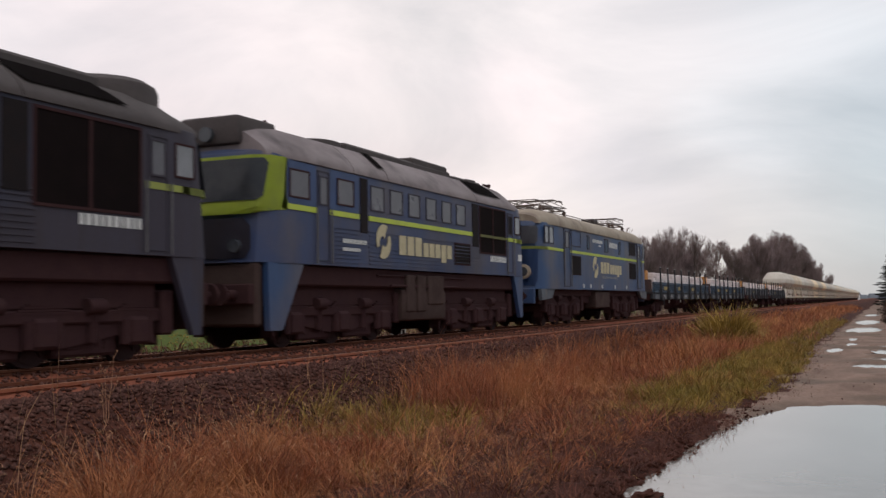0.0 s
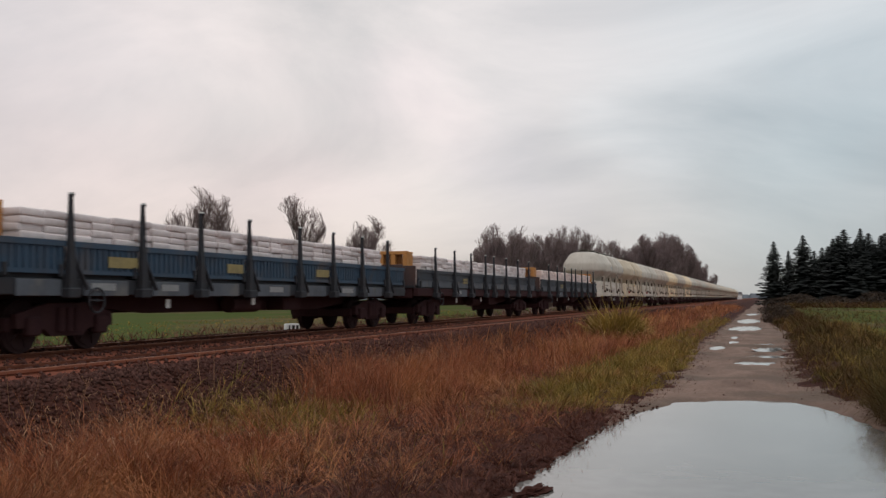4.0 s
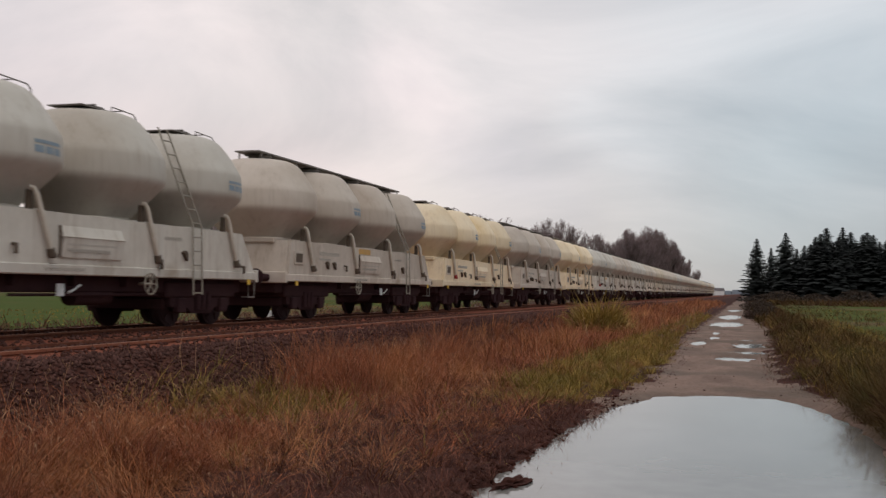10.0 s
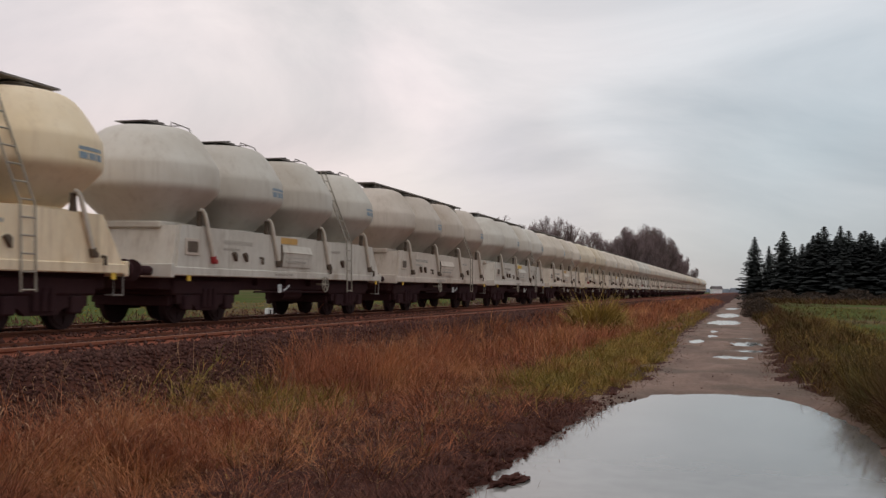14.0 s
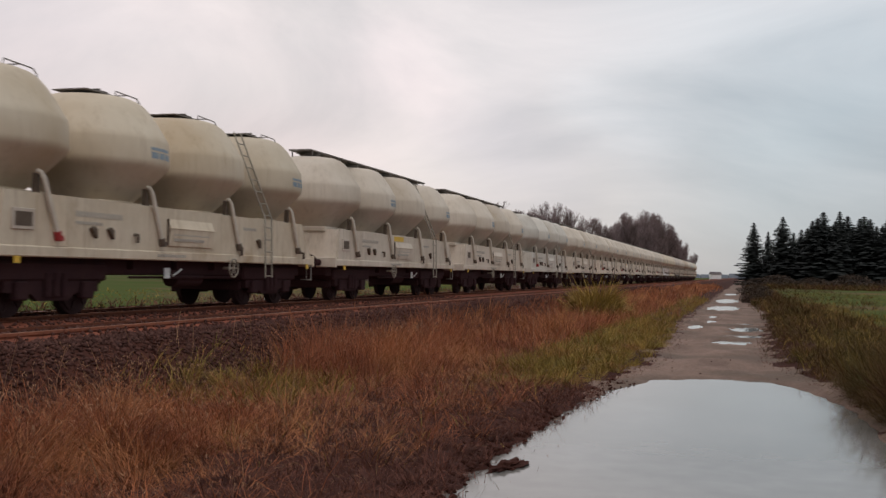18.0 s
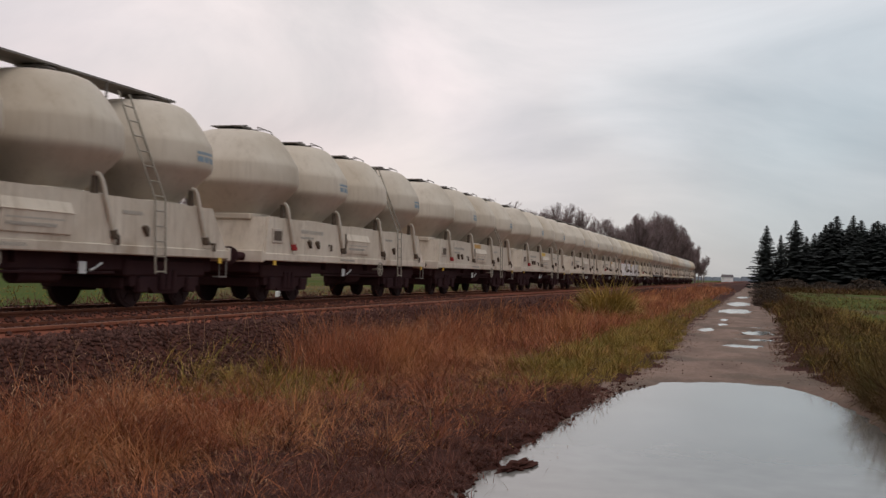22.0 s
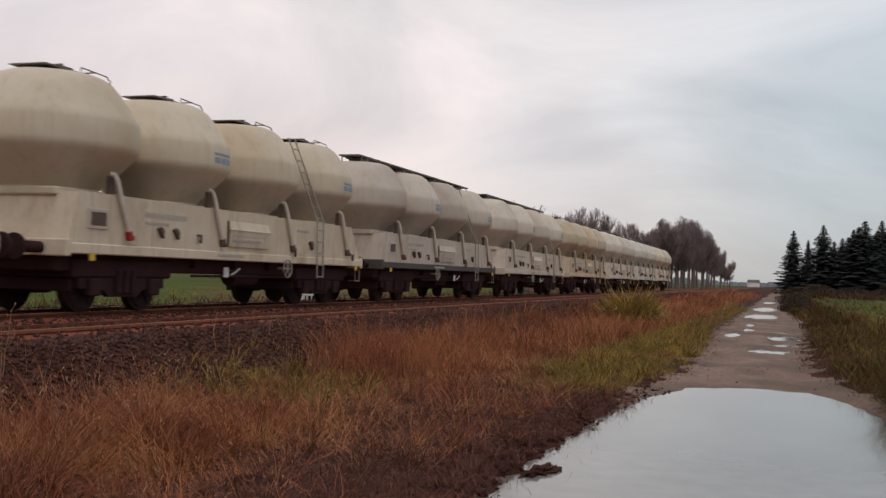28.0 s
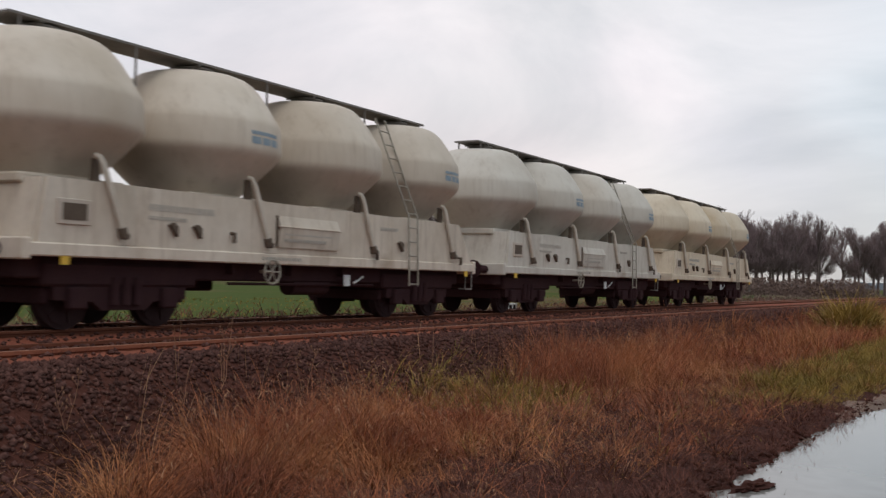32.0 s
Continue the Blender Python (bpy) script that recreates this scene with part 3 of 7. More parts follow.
def railway_track(cx, z_near, z_far, label):
    track = tagged(new("railway_track"), label, "railway track", "two parallel tracks", "structure")
    for x, z in ((cx + 0.75, z_near), (cx - 0.75, z_far)):
        bm = bmesh.new()
        loft(bm, [[(a, y, b) for a, b in rail_outline(x, z)] for y in (-560, 0, 30, 60, 120, 300, 900, 1800)])
        part("rail", bm, M["rust"] if x > -9 else M["dull_rust"], track, "rusty steel rail", angle=20)
        bm = bmesh.new()
        box(bm, x - 0.03, x + 0.03, -560, 1800, z - 0.003, z + 0.003)
        part("rail_head", bm, M["rail_top"] if x > -9 or cx < -12 else M["dull_rust"], track, "worn running surface of the rail")
    bm = bmesh.new()
    soft_box(bm, -1.28, 1.28, -0.125, 0.125, -0.16, 0.0, w=0.015)
    me = finish(bm, "sleeper", M["sleeper"])
    for k in range(110):
        share("sleeper", me, track, pose(cx, -3 + 0.62 * k, (z_near + z_far) / 2 - 0.11 + 0.004 * math.sin(k * 7.1) - 0.03, 0, math.degrees(math.asin((z_far - z_near) / 1.5)), 0.5 * math.sin(k * 3.3)))
    return track


railway_track(NEAR_X, 0.78, 0.70, "empty railway track with rusty rails on dark ballast")
railway_track(TRACK_X, RAIL_Z, RAIL_Z - 0.03, "railway track carrying the freight train")


# ---------------------------------------------------------------- ballast stones
rng = np.random.default_rng(7)


def stones(n, x0, x1, y0, y1, lo, hi, power=1.0):
    """Loose stones as skewed octahedra lying on the ground."""
    x, y = rng.uniform(x0, x1, n), y0 + (y1 - y0) * rng.uniform(0, 1, n) ** power
    r = rng.uniform(lo, hi, n)
    base = np.array([[1, 0, 0], [0, 1, 0], [-1, 0, 0], [0, -1, 0], [0, 0, 1], [0, 0, -1]], float)
    v = base[None] * rng.uniform(0.6, 1.25, (n, 6, 3)) + rng.normal(0, 0.16, (n, 6, 3))
    a = rng.uniform(0, math.tau, n)
    c, s = np.cos(a)[:, None], np.sin(a)[:, None]
    v = np.stack([v[..., 0] * c - v[..., 1] * s, v[..., 0] * s + v[..., 1] * c, v[..., 2] * 0.75], -1) * r[:, None, None]
    v += np.stack([x, y, height(x, y) + r * 0.35], -1)[:, None]
    f = np.array([[0, 1, 4], [1, 2, 4], [2, 3, 4], [3, 0, 4], [1, 0, 5], [2, 1, 5], [3, 2, 5], [0, 3, 5]])
    return v.reshape(-1, 3), (f[None] + 6 * np.arange(n)[:, None, None]).reshape(-1, 3)


def joined(sets):
    vs, fs, off = [], [], 0
    for v, f in sets:
        vs.append(v)
        fs.append(f + off)
        off += len(v)
    return np.concatenate(vs), np.concatenate(fs)


tagged(new("ballast", cloud_mesh("ballast", *joined([stones(26000, -7.7, -5.5, 3, 34, 0.016, 0.044, 1.3), stones(9000, -7.9, -5.6, 30, 90, 0.04, 0.08, 1.4),
       stones(9000, -16.3, -7.6, 4, 40, 0.025, 0.05)]), M["stone"])), "loose dark brown crushed-stone ballast beside the track", "ballast", kind="stuff")
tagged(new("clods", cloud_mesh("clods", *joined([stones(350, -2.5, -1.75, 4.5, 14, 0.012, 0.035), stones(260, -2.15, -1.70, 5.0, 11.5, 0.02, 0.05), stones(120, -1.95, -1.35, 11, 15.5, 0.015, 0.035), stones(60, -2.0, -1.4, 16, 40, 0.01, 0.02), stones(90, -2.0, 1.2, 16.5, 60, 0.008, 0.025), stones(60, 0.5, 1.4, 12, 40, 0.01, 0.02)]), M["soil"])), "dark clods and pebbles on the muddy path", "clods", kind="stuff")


# ---------------------------------------------------------------- grass
def blades(n, xs, ys, tall, width, lean=0.35, clump=0.6, power=1.0, keep=None, cell=0.5, droop=1.0, lift=(0.0, 0.0)):
    """Arching grass blades that fan out from tussocks."""
    x = rng.uniform(xs[0], xs[1], n)
    y = ys[0] + (ys[1] - ys[0]) * rng.uniform(0, 1, n) ** power
    # draw the blades towards tussock centres
    cxs, cys = np.floor(x / cell), np.floor(y / cell)
    jx, jy = np.sin(cxs * 12.9 + cys * 78.2) * 43758.5, np.sin(cxs * 39.3 + cys * 11.1) * 24634.6
    jx, jy = jx - np.floor(jx), jy - np.floor(jy)
    mx, my = (cxs + jx) * cell, (cys + jy) * cell
    pull = clump * rng.uniform(0.2, 1, n)
    x, y = x + (mx - x) * pull, y + (my - y) * pull
    tuft = np.sin(cxs * 91.7 + cys * 47.3) * 15731.7
    tuft = tuft - np.floor(tuft)
    if keep is not None:
        m = keep(x, y) > rng.uniform(0, 1, len(x))
        x, y, mx, my, tuft = x[m], y[m], mx[m], my[m], tuft[m]
    n = len(x)
    z = height(x, y) + rng.uniform(lift[0], lift[1], n)
    grow = (0.65 + 0.55 * tuft) * (0.9 + 0.25 * ripple(x, y, 1.0, 7))
    h = rng.uniform(tall[0], tall[1], n) * np.clip(grow, 0.35, 1.4)
    w = rng.uniform(width[0], width[1], n) / 2
    d = np.arctan2(y - my, x - mx) + rng.normal(0, 1.1, n)
    a = rng.uniform(0, math.tau, n)
    th = np.abs(rng.normal(0, lean, n)) + 0.9 * lean * np.minimum(np.hypot(x - mx, y - my) / (0.5 * cell), 1.5) * 0.6
    bend = rng.uniform(0.1, 1.0, n) * droop * 1.5
    ca, sa, cd, sd = np.cos(a) * w, np.sin(a) * w, np.cos(d), np.sin(d)
    joints = ((0.0, 1.0), (0.4, 0.9), (0.75, 0.65), (1.0, 0.0)) if ys[0] < 16 else ((0.0, 1.0), (0.55, 0.8), (1.0, 0.0))
    q = 2 * len(joints) - 1
    v = np.empty((n, q, 3))
    out, up = np.zeros(n), -0.02 * np.ones(n)
    s0 = 0.0
    for k, (s, wid) in enumerate(joints):
        at = th + bend * (s + s0) / 2
        out, up = out + h * (s - s0) * np.sin(at), up + h * (s - s0) * np.cos(at)
        s0 = s
        up = np.maximum(up, 0.01) if k and not lift[1] else up
        for side in ((1, -1) if wid else (0,)):
            i = 2 * k + (side < 0)
            v[:, i, 0], v[:, i, 1], v[:, i, 2] = x + cd * out + ca * wid * side, y + sd * out + sa * wid * side, z + up
    f = np.array([[0, 1, 3], [0, 3, 2], [2, 3, 5], [2, 5, 4], [4, 5, 6]] if q == 7 else [[0, 1, 3], [0, 3, 2], [2, 3, 4]])
    return v.reshape(-1, 3), (f[None] + q * np.arange(n)[:, None, None]).reshape(-1, 3)


def off_water(x, y):
    q = (np.abs(x + 0.30) / 1.68) ** 2.5 + (np.abs(y - 9.0) / 7.5) ** 2.5
    return np.where(q > 1.12, 1.0, 0.0)


def meadow(name, material, label, sets):
    return tagged(new(name, cloud_mesh(name, *joined(sets), material)), label, "grass", kind="stuff")


edge_l = lambda x, y: off_water(x, y) * smooth01((left_edge(y) - x + 0.3 * ripple(x, y, 2.2)) / 0.6)
edge_r = lambda x, y: off_water(x, y) * smooth01((x - right_edge(y) + 0.15 + 0.3 * ripple(x, y, 1.7, 3)) / 0.7)
bump_at = lambda x, y, cx, cy, a, b: np.exp(-((x - cx) / a) ** 2 - ((y - cy) / b) ** 2)
# how much of the orange grass stands where: thick tussocks on the bank, bare matted ground by the water
orange = lambda x, y: edge_l(x, y) * np.clip(0.05 + 1.5 * bump_at(x, y, -4.8, 7.0, 0.85, 2.2) + 1.1 * bump_at(x, y, -5.3, 16.0, 1.2, 4.5) + 0.4 * bump_at(x, y, -4.1, 14.5, 0.6, 2.5) + 0.5 * bump_at(x, y, -3.1, 11.5, 0.8, 3.2) - 0.12 * smooth01((x + 3.6) / 0.5) * smooth01((y - 13) / 3)
                                         + 0.62 * smooth01((y - 19) / 8) * smooth01((-3.0 - x) / 0.9) - 0.7 * bump_at(x, y, -5.8, 11.2, 0.8, 1.3) - 0.8 * smooth01((-5.5 - x) / 0.5) * smooth01((9.5 - y) / 1.5) + 0.25 * ripple(x, y, 1.3, 6), 0, 1)
matted = lambda x, y: off_water(x, y) * np.clip(0.75 + 0.4 * ripple(x, y, 1.1, 3) - 0.7 * smooth01((x + 3.8) / 0.8) * smooth01((y - 13) / 4), 0, 1)
olive = lambda x, y: edge_l(x, y) * np.clip(0.03 + smooth01((x + 4.1) / 0.9) * smooth01((y - 12.5) / 4) + 0.9 * bump_at(x, y, -5.8, 11.3, 0.75, 1.5) + 0.35 * bump_at(x, y, -4.6, 8.2, 0.5, 1.5), 0, 1)
tussock = lambda x, y: edge_l(x, y) * np.clip(1.7 * bump_at(x, y, -5.05, 7.2, 0.72, 1.6) + 1.0 * bump_at(x, y, -5.5, 15.5, 0.8, 3.2) - 0.6 * bump_at(x, y, -5.8, 11.3, 0.9, 1.3) - 0.8 * smooth01((-5.8 - x) / 0.4) * smooth01((9.5 - y) / 1.5) + 0.2 * ripple(x, y, 1.7, 2), 0, 1)
meadow("dry_grass", M["dry_grass"], "tangled reddish-brown dry grass along the railway bank", [
    blades(95000, (-6.5, -3.8), (4.6, 20), (0.38, 0.92), (0.003, 0.0058), lean=0.34, clump=0.5, keep=tussock, droop=1.7),
    blades(7000, (-6.5, -4.7), (12.5, 19), (0.7, 1.15), (0.004, 0.0065), lean=0.2, clump=0.8, keep=tussock, droop=0.9, cell=0.8),
    blades(110000, (-6.7, -2.2), (3.8, 22), (0.13, 0.54), (0.003, 0.0058), lean=0.6, clump=0.55, droop=1.9, keep=orange, power=1.1),
    blades(16000, (-6.3, -2.2), (3.4, 22), (0.1, 0.3), (0.004, 0.008), lean=1.1, clump=0.3, keep=lambda x, y: edge_l(x, y) * 0.5 * smooth01((-3.4 - x) / 0.8), power=1.1),
    blades(40000, (-6.6, -1.9), (20, 55), (0.3, 0.85), (0.008, 0.016), lean=0.34, clump=0.7, keep=orange, power=1.2, cell=0.7),
    blades(15000, (-6.6, -2.4), (50, 160), (0.4, 0.95), (0.03, 0.06), lean=0.3, keep=orange, power=1.3, cell=1.2)])
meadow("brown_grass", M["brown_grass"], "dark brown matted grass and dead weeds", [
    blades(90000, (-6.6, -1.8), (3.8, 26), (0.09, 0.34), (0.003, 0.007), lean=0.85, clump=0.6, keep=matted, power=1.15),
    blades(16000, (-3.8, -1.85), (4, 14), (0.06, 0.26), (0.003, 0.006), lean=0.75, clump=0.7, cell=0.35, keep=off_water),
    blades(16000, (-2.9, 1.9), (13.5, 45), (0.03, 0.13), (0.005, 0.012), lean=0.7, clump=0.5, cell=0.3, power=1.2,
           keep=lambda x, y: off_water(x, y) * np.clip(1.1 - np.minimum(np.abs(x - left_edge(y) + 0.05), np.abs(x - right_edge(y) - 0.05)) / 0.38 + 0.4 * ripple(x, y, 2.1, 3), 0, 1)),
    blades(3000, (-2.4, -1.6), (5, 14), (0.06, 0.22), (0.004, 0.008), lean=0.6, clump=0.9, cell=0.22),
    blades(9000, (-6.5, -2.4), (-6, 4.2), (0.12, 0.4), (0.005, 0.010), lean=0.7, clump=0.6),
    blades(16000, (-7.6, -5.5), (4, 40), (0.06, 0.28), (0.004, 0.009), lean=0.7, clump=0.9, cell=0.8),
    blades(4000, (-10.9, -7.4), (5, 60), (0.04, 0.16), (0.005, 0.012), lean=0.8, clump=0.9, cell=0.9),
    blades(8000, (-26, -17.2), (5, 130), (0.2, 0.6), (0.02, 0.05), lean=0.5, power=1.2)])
meadow("verge_grass", M["mixed_grass"], "olive and brown rough grass tussocks along the path's field side", [
    blades(70000, (0.3, 3.9), (5, 45), (0.14, 0.50), (0.005, 0.011), lean=0.6, clump=0.55, keep=edge_r, power=1.2, cell=0.75, droop=1.7),
    blades(15000, (1.3, 3.4), (8, 20), (0.3, 0.8), (0.004, 0.009), lean=0.5, clump=0.7, keep=lambda x, y: edge_r(x, y) * np.clip(0.55 + 0.7 * ripple(x, y, 0.8, 1), 0, 1), cell=0.55, droop=1.9),
    blades(30000, (1.2, 10), (20, 130), (0.3, 0.85), (0.014, 0.034), lean=0.5, clump=0.6, keep=lambda x, y: np.clip(0.25 + 1.0 * ripple(x, y, 0.3, 2) - 0.06 * (x - 2), 0, 1), power=1.3, cell=1.3, droop=1.6),
    blades(12000, (3, 48), (140, 186), (0.4, 1.3), (0.06, 0.16), lean=0.4, clump=0.6, cell=3.0, droop=1.4),
    blades(16000, (0.9, 3.4), (14, 60), (0.4, 0.85), (0.006, 0.013), lean=0.35, clump=0.7, keep=lambda x, y: edge_r(x, y) * np.clip(0.25 + 0.9 * ripple(x, y, 0.5, 3), 0, 1), power=1.2, cell=0.9, droop=1.6),
    blades(12000, (0.5, 2.6), (40, 160), (0.25, 0.7), (0.02, 0.05), lean=0.35, keep=edge_r, power=1.3, cell=1.2),
    blades(9000, (1.4, 4.0), (-6, 6), (0.14, 0.45), (0.005, 0.011), lean=0.5, clump=0.7),
    blades(14000, (1.45, 2.6), (9.0, 16.5), (0.4, 0.9), (0.004, 0.009), lean=0.55, clump=0.5, keep=edge_r, droop=1.9, cell=0.45),
    blades(9000, (1.4, 2.2), (11.5, 15.4), (0.55, 1.05), (0.004, 0.008), lean=0.35, clump=0.7, keep=lambda x, y: smooth01((x - 1.42 - 0.12 * (14 - y)) / 0.15), droop=1.3, cell=0.4)])
meadow("green_grass", M["green_grass"], "yellowish-green grass tufts beside the muddy path", [
    blades(36000, (-3.7, -1.7), (12, 34), (0.12, 0.42), (0.005, 0.011), lean=0.45, clump=0.7, keep=olive, power=1.1),
    blades(11000, (-6.6, -4.8), (9.6, 13.2), (0.12, 0.42), (0.005, 0.010), lean=0.45, clump=0.75, keep=olive),
    blades(42000, (-6.0, -1.6), (7, 32), (0.10, 0.42), (0.005, 0.011), lean=0.55, clump=0.75, keep=olive, power=1.2, droop=1.6),
    blades(12000, (-4.4, -1.6), (28, 75), (0.14, 0.45), (0.010, 0.02), lean=0.4, clump=0.7, keep=olive, power=1.3, cell=0.7),
    blades(16000, (1.0, 4.6), (9, 60), (0.10, 0.45), (0.006, 0.014), lean=0.4, clump=0.8, keep=edge_r, power=1.3, cell=0.7),
    blades(18000, (2.2, 22), (18, 110), (0.06, 0.17), (0.015, 0.04), lean=0.5, power=1.3),
    blades(10000, (-40, -17.2), (5, 120), (0.08, 0.2), (0.03, 0.07), lean=0.5, power=1.2)])
meadow("pale_stalks", M["stalk"], "thin pale dead stalks standing among the dry grass", [
    blades(9000, (-6.5, -3.8), (4.6, 20), (0.05, 0.15), (0.004, 0.007), lean=0.7, clump=0.4, keep=tussock, droop=2.6, lift=(0.25, 0.72)),
    blades(2600, (-6.4, -3.0), (4.4, 16), (0.05, 0.14), (0.0035, 0.006), lean=0.8, clump=0.4, keep=edge_l, droop=2.6, lift=(0.08, 0.26)),
    blades(4200, (-6.4, -2.6), (4, 24), (0.06, 0.26), (0.0035, 0.006), droop=1.8, lean=0.8, clump=0.4, keep=edge_l),
    blades(110, (-6.4, -2.8), (5, 30), (0.5, 0.95), (0.005, 0.008), lean=0.14, clump=0.3, keep=edge_l, droop=0.3),
    blades(350, (-6.4, -2.6), (26, 90), (0.5, 1.1), (0.009, 0.016), lean=0.14, clump=0.3, droop=0.3),
    blades(60, (-7.0, -5.6), (5, 16), (0.35, 0.9), (0.004, 0.007), lean=0.22, clump=0.7, droop=0.4, cell=1.1)])

def dead_weed(seed, tall, stems=3):
    """A dried weed: a few thin upright stems with short side shoots and seed heads."""
    rnd = random.Random(seed)
    weed = tagged(new("dead_weed"), "dry pale-brown weed with bare branching stems", "weed", "dead weeds on the bank")
    for k in range(stems):
        lean = Vector((rnd.uniform(-0.22, 0.22), rnd.uniform(-0.22, 0.22), 1)).normalized()
        h = tall * (1.0 if k == 0 else rnd.uniform(0.55, 0.9))
        pts = [Vector((rnd.uniform(-0.03, 0.03), rnd.uniform(-0.03, 0.03), -0.05))]
        for i in range(5):
            pts.append(pts[-1] + lean * h / 5 + Vector((rnd.uniform(-0.02, 0.02), rnd.uniform(-0.02, 0.02), 0)))
        bm = bmesh.new()
        tube(bm, pts, [0.005, 0.005, 0.0042, 0.0036, 0.003, 0.0022], 5)
        stem = part("stem", bm, M["weed_stem"], weed)
        for q in range(rnd.randint(4, 7)):
            i = rnd.randint(2, 4)
            p = pts[i].lerp(pts[i + 1], rnd.random())
            a = rnd.uniform(0, math.tau)
            g = Vector((math.cos(a) * 0.6, math.sin(a) * 0.6, 1)).normalized() * h * rnd.uniform(0.10, 0.22)
            bm = bmesh.new()
            tube(bm, [p, p + g * 0.6, p + g], [0.003, 0.0024, 0.002], 4)
            bmesh.ops.create_icosphere(bm, subdivisions=1, radius=0.010, matrix=Matrix.Translation(p + g) @ Matrix.Diagonal((1, 1, 1.8, 1)))
            part("side_shoot", bm, M["weed_stem"], stem)
    return weed


for i, (x, y, tall, n) in enumerate(((-6.75, 7.5, 0.72, 3), (-6.3, 6.5, 0.6, 3), (-6.55, 8.5, 0.55, 2), (-5.75, 10.9, 0.7, 2), (-5.9, 12.4, 0.6, 2), (-5.6, 17.5, 0.9, 3), (-6.3, 20.5, 0.8, 2), (-6.5, 5.4, 0.5, 2))):
    dead_weed(40 + i, tall, n).matrix_basis = pose(x, y, float(height(x, y)), 0, 0, i * 83)

# a sodden clod lying in the puddle's edge
bm = bmesh.new()
bmesh.ops.create_icosphere(bm, subdivisions=4, radius=1.0)
for v in bm.verts:
    q = v.co.copy()
    v.co = Vector((q.x * 0.085, q.y * 0.25, q.z * 0.045)) * (1 + 0.8 * noise.noise(q * 2.4) + 0.45 * noise.noise(q * 7))
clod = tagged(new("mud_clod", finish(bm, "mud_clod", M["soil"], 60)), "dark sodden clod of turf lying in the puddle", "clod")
clod.matrix_basis = pose(-1.88, 8.3, -0.03, 0, 0, -14)


# ---------------------------------------------------------------- trees
def skin(paths, sides, material, name, thin=None):
    vs, fs = [], []
    for pts, rs in paths:
        base = len(vs)
        for i, p in enumerate(pts):
            d = (pts[min(i + 1, len(pts) - 1)] - pts[max(i - 1, 0)]).normalized()
            a = d.cross(Vector((0.3, 0.1, 1))).normalized()
            b = d.cross(a)
            r = max(rs[i], thin or 0.0)
            for k in range(sides):
                c = k * math.tau / sides
                q = p + (a * math.cos(c) + b * math.sin(c)) * r
                vs.append((q.x, q.y, q.z))
        for i in range(len(pts) - 1):
            for k in range(sides):
                u, w = base + i * sides + k, base + i * sides + (k + 1) % sides
                fs.append((u, w, w + sides, u + sides))
    return cloud_mesh(name, vs, fs, material)


